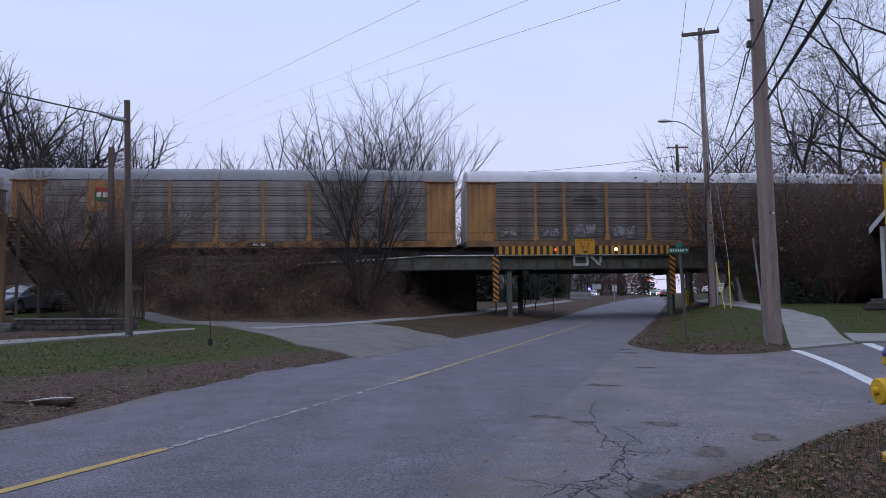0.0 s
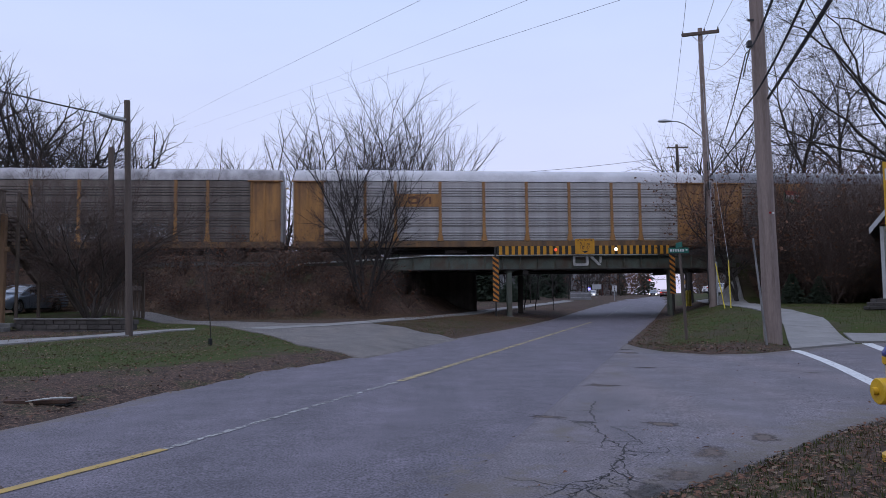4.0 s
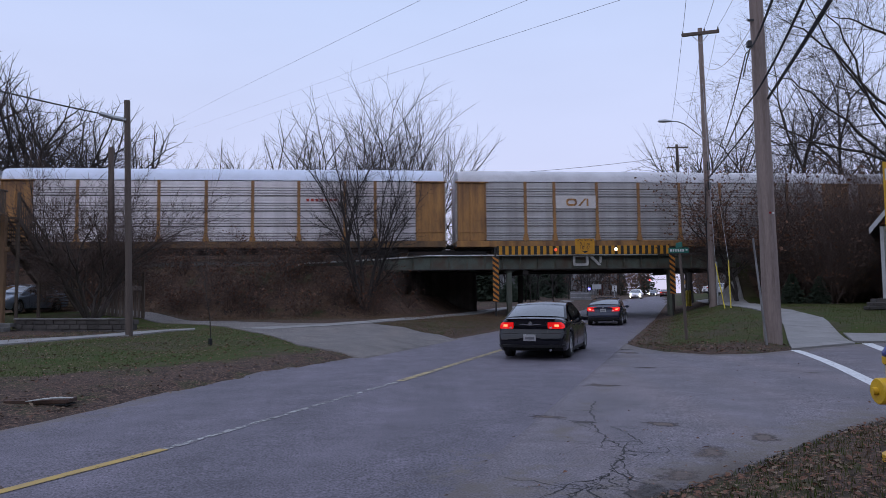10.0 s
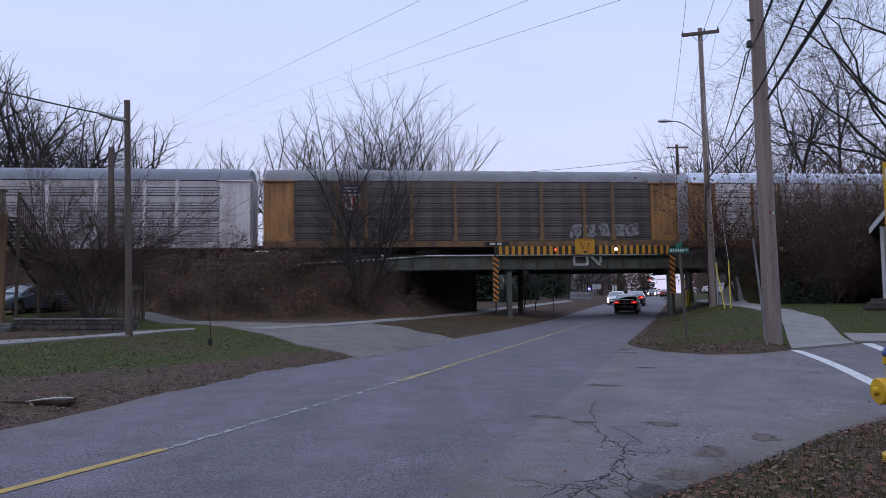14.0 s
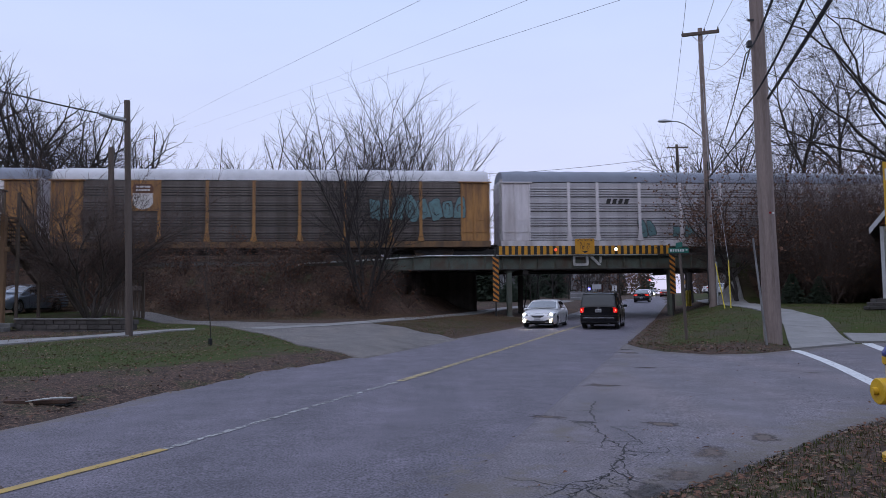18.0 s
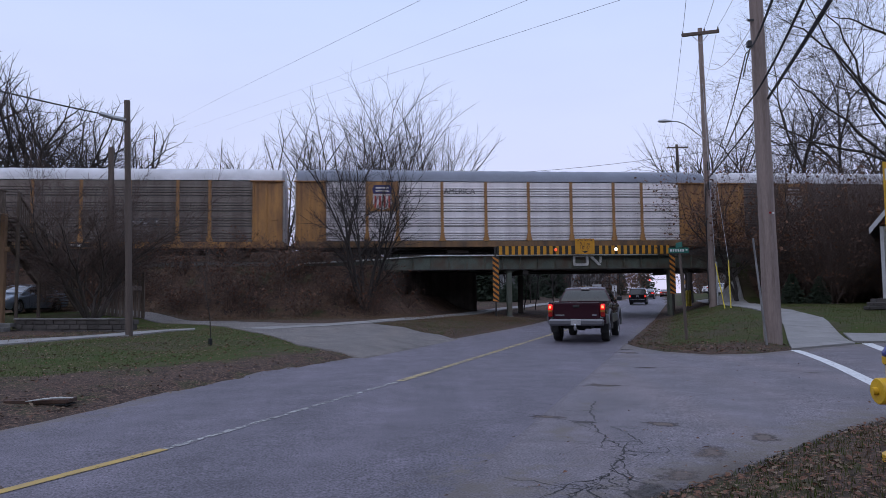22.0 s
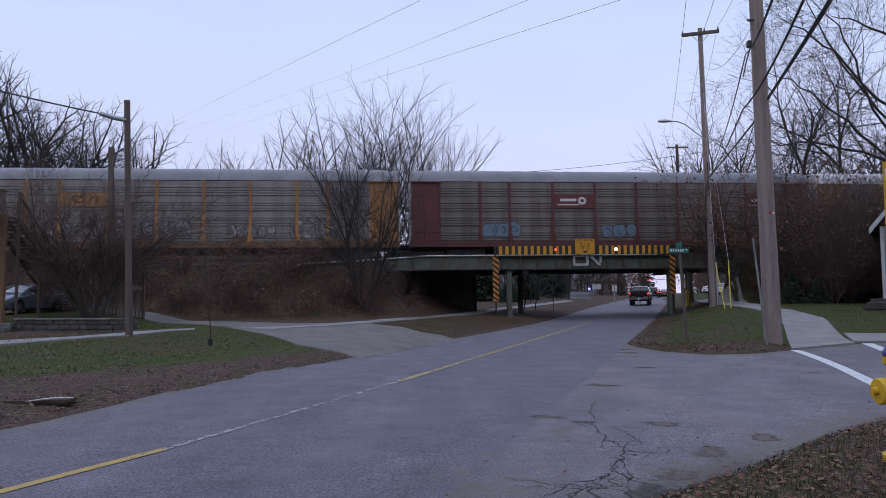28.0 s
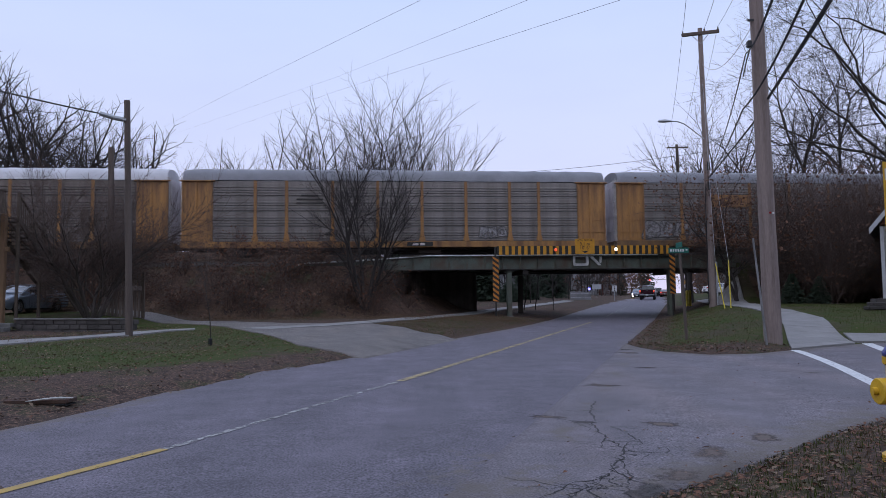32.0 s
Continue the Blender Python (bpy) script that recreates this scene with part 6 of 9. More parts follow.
VAN = dict(length=4.95, wheel_r=0.34, axles=(1.05, 3.98), track=1.63, sill=0.22, category="minivan",
           width=[(0, 1.72), (0.06, 1.82), (0.25, 1.9), (0.8, 1.94), (2.3, 1.95), (3.9, 1.94), (4.5, 1.82), (4.8, 1.6), (4.95, 1.35)],
           belt=[(0, 1.02), (0.3, 1.04), (1.0, 1.05), (2.2, 1.04), (3.2, 1.02), (4.0, 0.92), (4.95, 0.7)],
           top=[(0, 1.08), (0.2, 1.1), (0.9, 1.1), (1.3, 1.1), (2.5, 1.1), (3.6, 1.12), (4.1, 1.06), (4.6, 0.95), (4.95, 0.75)],
           cabin=[(0.03, 1.05), (0.1, 1.35), (0.22, 1.62), (0.45, 1.735), (1.6, 1.76), (2.7, 1.75), (3.3, 1.55), (4.1, 1.08)], roof=(2.3, 5), tumble=0.16, inset=0.15,
           side_windows=[(0.42, 1.35), (1.45, 2.4), (2.48, 3.3)], mirror=3.3, handles=[2.35, 2.65], seams=[1.4, 2.45, 3.5],
           tail_curve=[(0.2, 0.12), (0.4, 0.02), (0.55, 0.0), (0.8, 0.0), (1.1, 0.0)], tail=[(0.8, 0.87, 1.02), (0.86, 0.85, 1.07), (0.99, 0.85, 1.08), (1.05, 0.87, 1.05)], head=[(0.68, 0.6, 1.05), (0.76, 0.58, 1.3), (0.84, 0.7, 1.4)], lamp_at=(0.8, 0.75), lid=0.82,
           bumper_z=0.55, bumper_h=0.26, plate_z=0.9, grille_z=0.62, badge_z=1.04, spokes=5)

PAINTS = {
    "slate": paint("slate_blue_car_paint", (0.034, 0.04, 0.066), 0.16, 0.4),
    "black": paint("black_car_paint", (0.007, 0.007, 0.011), 0.12, 0.0),
    "white": paint("white_car_paint", (0.72, 0.71, 0.73), 0.3, 0.0),
    "van": paint("black_van_paint", (0.009, 0.009, 0.011), 0.16, 0.0),
    "maroon": paint("maroon_truck_paint", (0.034, 0.009, 0.015), 0.25, 0.0),
    "grey": paint("silver_truck_trim", (0.15, 0.15, 0.165), 0.4, 0.3),
    "iceblue": paint("pale_blue_car_paint", (0.24, 0.29, 0.37), 0.3, 0.1),
    "red": paint("red_car_paint", (0.16, 0.02, 0.018), 0.3, 0.2),
}
coupe = vehicle("coupe", "dark slate two-door coupe driving away, tail lights lit", COUPE, dict(paint=PAINTS["slate"], recess=PAINTS["slate"]))
sedan = vehicle("sedan", "black four-door sedan driving away, tail lights lit", SEDAN, dict(paint=PAINTS["black"], recess=PAINTS["black"], lamp=MAT["amber_lit"]))
white_sedan = vehicle("sedan", "white four-door sedan driving towards the viewer, headlights lit", WHITE_SEDAN, dict(paint=PAINTS["white"]))
van = vehicle("minivan", "black minivan driving away, tail lights lit", VAN, dict(paint=PAINTS["van"], recess=PAINTS["van"], glass=MAT["van_glass"]))
for e in (-0.66, 0.66):
    part("roof_rail", M().tube([(0.6, e, 1.74), (0.7, e, 1.81), (2.8, e, 1.82), (2.9, e, 1.75)], 0.018, 6), MAT["black"], van)
gm = M()
gm.box(-0.03, 0, 0.55, 0.02, 1.5, 0.03, 0.006)
part("bumper_strip", gm, MAT["chrome"], van)
# winged emblem and lip on the black sedan's boot lid
gm = M()
ex = skin(SEDAN, 0, 0.865, 1, 0.012)[0]
gm.prism([(-0.3, 0.875), (0, 0.85), (0.3, 0.875), (0.2, 0.885), (0, 0.87), (-0.2, 0.885)], ex, ex - 0.008, "x")
part("boot_emblem", gm, MAT["chrome"], sedan, smooth=0)
gm = M()
gm.loft([[(x, y, z + 0.012 * (1 - (y / 0.7) ** 2)) for x, z in ((0.1, 0.985), (0.1, 1.012), (0.16, 1.025), (0.34, 1.02), (0.34, 0.985))] for y in [-0.62 + 0.124 * i for i in range(11)]])
part("boot_spoiler", gm, PAINTS["black"], sedan, smooth=50)


def pickup():
    S = dict(length=5.4, width=[(0, 1.86), (0.1, 1.93), (2.0, 1.96), (4.4, 1.97), (5.0, 1.93), (5.3, 1.75), (5.4, 1.6)],
             belt=[(0, 1.12), (2.0, 1.13), (3.4, 1.13), (4.4, 1.06), (5.4, 0.92)],
             top=[(0, 1.15), (2.06, 1.15), (3.4, 1.2), (4.2, 1.16), (5.0, 1.08), (5.4, 0.98)])
    car = thing("pickup_truck", "maroon and silver pickup truck driving away, tail lights lit", "pickup truck")
    r, ax, L = 0.4, (1.2, 4.42), 5.4
    paint_, trim = PAINTS["maroon"], PAINTS["grey"]
    # cab and nose
    xs = sorted({round(v, 3) for v in steps(2.08, L, 0.12) + [L - 0.03] + [ax[1] + (r + 0.07) * math.cos(radians(d)) for d in range(0, 181, 10)]})
    rings = []
    for x in xs:
        q = (r + 0.07) ** 2 - (x - ax[1]) ** 2
        rings.append(body_ring(x, S, max(0.42, r + math.sqrt(q)) if q > 0 else 0.42))
    g = M()
    g.loft(rings)
    part("cab_body", g, paint_, car, smooth=42)
    # load bed: sides with wheel arches, floor, headboard, tailgate
    for sgn in (1, -1):
        xs2 = sorted({round(v, 3) for v in steps(0.08, 2.04, 0.12) + [ax[0] + (r + 0.07) * math.cos(radians(d)) for d in range(0, 181, 10)]})
        rs = []
        for x in xs2:
            q = (r + 0.07) ** 2 - (x - ax[0]) ** 2
            zb = max(0.5, r + math.sqrt(q)) if q > 0 else 0.5
            w = smooth_table(x, S["width"]) / 2
            rs.append([(x, sgn * a, b) for a, b in ((w - 0.08, zb), (w * 0.99, zb), (w, (zb + 1.15) / 2), (w * 0.985, 1.06), (w * 0.975, 1.13), (w - 0.05, 1.15), (w - 0.1, 1.13))])
        g = M()
        g.loft(rs)
        if sgn < 0:
            g.f = [f[::-1] for f in g.f]
        part("bed_side", g, paint_, car, smooth=42)
        # silver lower cladding and flared arch
        for a in ax:
            g = M()
            arc = [(a + (r + 0.10) * math.cos(radians(d)), (smooth_table(a, S["width"]) / 2 + 0.015) * sgn, r + (r + 0.10) * math.sin(radians(d))) for d in range(-12, 193, 12)]
            g.tube(arc, 0.038, 6)
            part("wheel_flare", g, trim, car, "silver wheel arch flare")
        for x0, x1, z in ((0.1, ax[0] - r - 0.1, 0.62), (ax[0] + r + 0.1, ax[1] - r - 0.1, 0.6)):
            g = M()
            g.box((x0 + x1) / 2, sgn * 0.965, z, x1 - x0, 0.06, 0.3, 0.025)
            part("side_cladding", g, trim, car, "silver lower cladding")
        g = M()
        g.box(0.045, sgn * 0.875, 0.99, 0.14, 0.15, 0.2, 0.03)
        tlp = part("tail_light", g, MAT["red_lens"], car, "red tail light, lit")
        part("bulb_lens", M().box(-0.022, sgn * 0.875, 1.0, 0.02, 0.08, 0.09, 0.012), MAT["red_bulb"], tlp)
        g = M()
        g.box(0.05, sgn * 0.875, 0.78, 0.13, 0.145, 0.2, 0.03)
        part("tail_light", g, MAT["red_dim"], car, "red tail light, unlit")
        part("turn_lens", M().box(0.04, sgn * 0.875, 0.87, 0.135, 0.147, 0.08, 0.02), MAT["amber_dim"], car, "amber turn lens, unlit")
        g = M()
        g.box(3.62, sgn * 1.1, 1.28, 0.12, 0.2, 0.22, 0.04)
        g.box(3.64, sgn * 0.98, 1.2, 0.06, 0.16, 0.05)
        part("door_mirror", g, MAT["black"], car)
        g = M()
        g.box(2.5, sgn * 0.985, 1.02, 0.2, 0.04, 0.05, 0.012)
        part("door_handle", g, MAT["black"], car)
        for sx in (2.2, 3.72):
            g = M()
            g.tube([(sx, sgn * 0.975, 0.5), (sx, sgn * 0.985, 0.8), (sx, sgn * 0.965, 1.1)], 0.007, 4)
            part("door_seam", g, MAT["black"], car)
        g = M()
        g.box(5.28, sgn * 0.68, 0.86, 0.2, 0.34, 0.18, 0.04)
        part("headlight", g, MAT["chrome"], car)
        g = M()
        g.box(0.62, sgn * 0.84, 0.33, 0.03, 0.26, 0.26, 0.01)
        part("mud_flap", g, MAT["black"], car)
    g = M()
    g.box(1.05, 0, 0.62, 2.0, 1.7, 0.06)
    g.box(2.02, 0, 0.88, 0.06, 1.76, 0.5)
    part("bed_floor", g, MAT["black"], car)
    g = M()
    g.box(0.06, 0, 0.87, 0.07, 1.56, 0.54, 0.025)
    tg = part("tailgate", g, paint_, car)
    g = M()
    g.box(0.015, 0, 1.02, 0.03, 0.22, 0.09, 0.02)
    part("tailgate_handle", g, MAT["black"], tg)
    for y in (0.55, -0.6):
        g = M()
        g.box(0.02, y, 0.74, 0.012, 0.3 if y > 0 else 0.16, 0.05)
        part("badge", g, MAT["chrome"], tg)
    g = M()
    g.box(-0.05, 0, 0.52, 0.2, 1.84, 0.2, 0.05)
    bm_ = part("rear_bumper", g, trim, car, "silver step bumper")
    g = M()
    g.box(-0.155, 0, 0.53, 0.02, 0.33, 0.17, 0.008)
    part("number_plate", g, MAT["plate"], bm_, "pale number plate")
    g = M()
    g.box(-0.12, 0.02, 0.36, 0.12, 0.1, 0.1, 0.02)
    g.lathe([(0.02, 0.41), (0.045, 0.44), (0.03, 0.48)], 10, "z", c=(-0.15, 0.02, 0))
    part("tow_hitch", g, MAT["chrome"], car)
    g = M()
    g.box(2.7, 0, 0.42, 5.0, 0.9, 0.16)
    g.cyl((1.2, -0.8, 0.385), (1.2, 0.8, 0.385), 0.07, n=8)
    g.box(1.2, 0, 0.4, 0.34, 0.34, 0.3, 0.08)
    part("chassis", g, MAT["underside"], car)
    # cab roof with windows
    prof = [(2.1, 1.12), (2.14, 1.4), (2.24, 1.68), (2.45, 1.8), (2.9, 1.835), (3.25, 1.8), (3.6, 1.55), (4.02, 1.17)]

    def cw2(z):
        return 0.955 - 0.26 * max(0, min(1, (z - 1.12) / 0.7)) ** 1.1
    den = []
    for i in range(len(prof) - 1):
        for j in range(4):
            t = j / 4
            p0, p1, p2, p3 = prof[max(0, i - 1)], prof[i], prof[i + 1], prof[min(len(prof) - 1, i + 2)]
            den.append(tuple(0.5 * (2 * p1[c] + (p2[c] - p0[c]) * t + (2 * p0[c] - 5 * p1[c] + 4 * p2[c] - p3[c]) * t * t + (3 * p1[c] - p0[c] - 3 * p2[c] + p3[c]) * t ** 3) for c in (0, 1)) + (i + t,))
    den.append((*prof[-1], len(prof) - 1))

    def sh(i0, i1, nm, mt, lift, shrink, lab=""):
        gg = M()
        gg.loft([[(x - (lift if i < 2.2 else 0), (-1 + q / 4) * cw2(z) * shrink, z + 0.03 * (1 - (-1 + q / 4) ** 2) * (1 if 2 < i < 5.2 else 0.3) + (lift if i >= 2.2 else 0)) for q in range(9)] for x, z, i in den if i0 <= i <= i1], False, False)
        gg.f = [f[::-1] for f in gg.f]
        part(nm, gg, mt, car, lab, smooth=60)
    sh(0, 7, "cab_shell", paint_, 0.0, 1.0)
    sh(0.2, 2.1, "rear_window", MAT["cab_glass"], 0.012, 0.93, "dark rear cab window")
    sh(5.2, 6.8, "windscreen", MAT["glass"], 0.012, 0.92, "dark windscreen")
    g = M()
    g.box(2.2, 0, 1.765, 0.05, 0.3, 0.035, 0.01)
    part("cargo_lamp", g, MAT["white"], car)
    for sgn in (1, -1):
        g = M()
        top = [(x, sgn * cw2(z), z) for x, z, i in den]
        bot = [(x, sgn * 0.955, 1.1) for x, z, i in den]
        n = len(top)
        g.add(top + bot, [(i, i + 1, n + i + 1, n + i) if sgn < 0 else (i, n + i, n + i + 1, i + 1) for i in range(n - 1)])
        part("cab_side", g, paint_, car, smooth=60)
        g = M()
        tt, bb = [], []
        for j in range(11):
            x = 2.34 + 1.3 * j / 10
            zt = min(1.72, 1.72 - max(0, (x - 3.22)) * 1.05)
            tt.append((x, sgn * (cw2(zt) + 0.02), zt))
            bb.append((x, sgn * (cw2(1.17) + 0.02), 1.17))
        g.add(tt + bb, [(i, i + 1, 12 + i, 11 + i) if sgn < 0 else (i, 11 + i, 12 + i, i + 1) for i in range(10)])
        part("side_window", g, MAT["cab_glass"], car, smooth=60)
    g = M()
    g.box(5.36, 0, 0.8, 0.14, 1.2, 0.3, 0.04)
    part("grille", g, MAT["chrome"], car)
    g = M()
    g.box(5.42, 0, 0.52, 0.2, 1.9, 0.2, 0.05)
    part("front_bumper", g, trim, car)
    wm = wheel_mesh(r, 0.26, 6)
    for x in ax:
        for y in (-0.83, 0.83):
            add_wheel(car, x, y, r, 0.26, wm)
    return car


def raise_body(car, table):
    """Draws a vehicle's body to its true heights, its wheels left as they are."""
    hubs = {h.name for c, h, *_ in WHEELS if c is car}
    done = set()
    for ob in car.children_recursive:
        if ob.type == "MESH" and ob.parent.name not in hubs and ob.data.name not in done:
            done.add(ob.data.name)
            for v in ob.data.vertices:
                v.co.z = lerp_table(v.co.z, table)
            ob.data.update()


truck = pickup()
raise_body(truck, [(0, 0.12), (0.3, 0.42), (0.42, 0.58), (0.52, 0.7), (0.87, 1.07), (1.15, 1.37), (1.835, 1.895), (2.0, 2.06)])
# parked car behind the low wall, and cars far up the road
parked = vehicle("parked_car", "pale blue four-door sedan parked behind a low wall", dict(SEDAN, tail_lit=False), dict(paint=PAINTS["iceblue"]))
far_red = vehicle("sedan", "small red car far up the road, tail lights lit", SEDAN, dict(paint=PAINTS["red"]))
far_dark = vehicle("sedan", "dark car far up the road, tail lights lit", SEDAN, dict(paint=PAINTS["slate"]))
far_head = vehicle("sedan", "distant oncoming car with lit headlights", dict(WHITE_SEDAN), dict(paint=PAINTS["slate"]))
far_parked = vehicle("parked_car", "white car parked beyond the bridge", dict(SEDAN, tail_lit=False), dict(paint=PAINTS["white"]))


def on_road(u, v, back=False):
    """Pose of a vehicle whose rear bumper is at u, or, coming towards the viewer, its nose."""
    x, y = road(u, v)
    slope = math.atan2(road_z(u + 4.5) - road_z(u), 4.5)
    m = Matrix.Translation((x, y, lerp_table(u, PROFILE) + 0.012))
    if back:
        m = m @ Matrix.Rotation(-math.pi / 2 - RA, 4, "Z") @ Matrix.Rotation(slope, 4, "Y")
        return m @ Matrix.Translation((-4.93, 0, 0))
    return m @ Matrix.Rotation(math.pi / 2 - RA, 4, "Z") @ Matrix.Rotation(-slope, 4, "Y")


def resize(car, sx, sy, sz):
    """Trims a built vehicle's length, width and height."""
    done = set()
    hubs = {h.name: n_ for n_, (c, h, *_) in enumerate(WHEELS) if c is car}
    for ob in car.children_recursive:
        if ob.type == "MESH" and ob.data.name not in done:
            done.add(ob.data.name)
            ob.data.transform(Matrix.Diagonal((sz, sy, sz, 1) if ob.parent.name in hubs else (sx, sy, sz, 1)))
        elif ob.name in hubs:
            c, h, x, y, r, side = WHEELS[hubs[ob.name]]
            WHEELS[hubs[ob.name]] = (c, h, x * sx, y * sy, r * sz, side)
            m = ob.matrix_basis.copy()
            m.translation = (x * sx, y * sy, r * sz)
            ob.matrix_basis = m


for car_, size_ in ((coupe, (1.02, 1.01, 1.02)), (sedan, (1.01, 1.0, 1.01)), (white_sedan, (0.94, 0.94, 0.94)), (van, (0.95, 0.935, 0.965)), (truck, (1.08, 1.0, 1.0))):
    resize(car_, *size_)

TRIPS = {
    "coupe": [(0, -66), (3, -39), (5.5, -15.8), (6.0, -10.9), (6.1, -9.9), (6.5, -5.9), (7, -1.35), (7.5, 3.1), (8, 7.6), (8.5, 12.1), (9, 16.2), (9.5, 21.0), (10, 25.2), (11, 33.6), (12, 42.6), (13, 51.2), (14, 58.8), (16.5, 75), (18.5, 84), (22, 96), (26, 105), (32, 150)],
    "sedan": [(0, -80), (4, -48), (7, -21.5), (8.0, -13.38), (8.4, -9.9), (8.5, -8.9), (9, -3.6), (9.5, 0.45), (10, 5.3), (10.5, 9.7), (11, 14.2), (12, 23.6), (13, 33.0), (14, 42.5), (15, 51.5), (16.5, 64), (18.5, 74), (20, 82), (22, 92), (26, 108), (32, 140)],
    "van": [(0, -160), (14, -21), (15, -11.0), (16.5, 5.4), (17.5, 15.6), (18, 21.0), (18.5, 26.2), (19, 31.3), (19.5, 36.3), (20, 41.2), (21, 52), (22, 63), (23, 73), (24, 82), (26, 97), (28, 108), (32, 130)],
    "truck": [(0, -215), (19, -23.9), (20, -11.5), (20.3, -7.95), (20.5, -5.6), (21, 0.5), (21.5, 6.3), (22, 11.5), (22.5, 16.0), (23, 20.3), (23.5, 24.5), (24, 28.8), (25, 38.0), (25.5, 42.5), (28, 60), (29, 66), (30, 72), (32, 84)],
    "white": [(0, 118), (6, 112), (8, 105), (9, 101), (10, 94.3), (11, 88), (12, 79), (13, 70.5), (14, 62.5), (15, 54.5), (16, 46), (16.5, 40), (17, 33.8), (17.5, 27.6), (18, 21.6), (18.5, 15.4), (19, 8.9), (19.5, 2.3), (19.8, -1.9), (20.2, -8.0), (20.5, -13.5), (21, -22), (32, -185)],
}


def trip_at(key, t):
    return smooth_table(t, TRIPS[key])


def drive():
    plan = [(coupe, "coupe", 1.35, False), (sedan, "sedan", 1.5, False), (van, "van", 1.47, False), (truck, "truck", 1.75, False), (white_sedan, "white", -1.65, True)]
    for car, key, v, back in plan:
        ts = sorted({round(t, 2) for t, _ in TRIPS[key]} | {round(0.5 * i, 2) for i in range(65)})
        rows_ = []
        for t in ts:
            u = trip_at(key, t) - {"coupe": 0.22, "sedan": 0.18}.get(key, 0.0)
            vv = v - (9.0 * (1 - sstep(4.5, 8.0, t)) if key == "white" else lerp_table(u, [(18, 0.0), (30, 0.3), (40, 0.5), (66, 0.9), (84, 1.2)]))
            rows_.append((t, on_road(u, vv, back)))
        walk(car, rows_)
        near = [t for t in [i / 30 for i in range(0, 961)] if -11 < trip_at(key, t) < 26]
        for c, hub, x, y, r, side in WHEELS:
            if c is not car:
                continue
            still = Matrix.Identity(4) if side > 0 else Matrix.Rotation(math.pi, 4, "Z")
            base = Matrix.Translation((x, y, r)) @ still
            sign = side
            rws = []
            u0 = trip_at(key, near[0])
            for t in [0.0] + near + [32.0]:
                u = trip_at(key, min(max(t, near[0]), near[-1]))
                a = (u - u0) / r * (-1 if back else 1)
                rws.append((t, base @ Matrix.Rotation(sign * a, 4, "Y")))
            if near[0] <= 0:
                rws = rws[1:]
            walk(hub, rws)
    walk(far_red, [(0, on_road(126, 1.7)), (32, on_road(126, 1.7))])
    walk(far_dark, [(0, on_road(140, 1.7)), (32, on_road(138, 1.7))])
    walk(far_head, [(0, on_road(160, -1.7, True)), (22, on_road(140, -1.7, True)), (29, on_road(118, -1.7, True)), (32, on_road(100, -1.7, True))])


parked.matrix_basis = Matrix.Translation((-21.1, 38.6, ground_z(-21, 36.4) + 0.03)) @ Matrix.Rotation(radians(262), 4, "Z")
px_, py_ = road(84, 7.6)
far_parked.matrix_basis = Matrix.Translation((px_, py_, ground_z(px_, py_))) @ Matrix.Rotation(radians(10), 4, "Z")


# ---- paving beside the road ----
def slab_walk(name, label, left, right, group=""):
    """A concrete pavement: its flags lie between two edge lines given in (u, v)."""
    top = thing(name, label, "pavement", kind="structure")
    for (a0, a1), (b0, b1) in zip(zip(left, left[1:]), zip(right, right[1:])):
        n = max(1, round(math.dist(a0, a1) / 1.5))
        for i in range(n):
            q = []
            for e0, e1 in ((a0, a1), (b0, b1)):
                for f in ((i + 0.008) / n, (i + 0.992) / n):
                    q.append((e0[0] + (e1[0] - e0[0]) * f, e0[1] + (e1[1] - e0[1]) * f))
            corners = [road(*q[0]), road(*q[1]), road(*q[3]), road(*q[2])]
            z = []
            for c in corners:
                z.append(verge_z(*c) + 0.045)
            g = M()
            vs = [(c[0], c[1], zz - 0.12) for c, zz in zip(corners, z)] + [(c[0], c[1], zz) for c, zz in zip(corners, z)]
            fs = [(3, 2, 1, 0), (4, 5, 6, 7), (0, 1, 5, 4), (1, 2, 6, 5), (2, 3, 7, 6), (3, 0, 4, 7)]
            nrm = (Vector(vs[5]) - Vector(vs[4])).cross(Vector(vs[6]) - Vector(vs[5]))
            if nrm.z < 0:
                fs = [f[::-1] for f in fs]
            g.add(vs, fs)
            part("flag", g, MAT["concrete"], top, smooth=0)


slab_walk("pavement_east", "pale concrete pavement rising beside the road and under the bridge",
          [(9.45, 8.0), (12, 8.2), (14.4, 8.4), (18, 8.7), (21.3, 8.75), (26.9, 8.3), (31.4, 7.5), (36, 7.0), (44, 6.6), (56, 6.2)],
          [(11.95, 10.05), (13.2, 9.98), (14.5, 9.95), (18, 10.2), (20.5, 10.15), (25, 9.8), (32.5, 9.1), (37, 8.5), (44, 8.0), (56, 7.6)])
slab_walk("pavement_east_return", "concrete pavement turning along the side street", [(12.45, 10.1), (12.45, 24)], [(13.9, 10.1), (13.9, 24)])
slab_walk("pavement_west", "narrow pale concrete pavement along the lawn",
          [(-6, -15.0), (1, -15.1), (4.5, -15.2), (6.4, -14.9), (9.0, -14.5), (10.9, -14.2), (11.8, -13.8)],
          [(-6, -13.7), (1, -13.75), (3.2, -13.7), (4.9, -13.5), (7.5, -13.2), (9.7, -13.3), (11.0, -13.2)])
WEST_LINE = [(11.9, -11.0), (14.8, -9.95), (17.6, -9.25), (21.3, -8.95), (25.8, -8.6), (31, -8.4), (36, -8.5), (41, -8.6), (46, -8.0), (52, -7.7), (60, -7.3), (68, -7.2)]
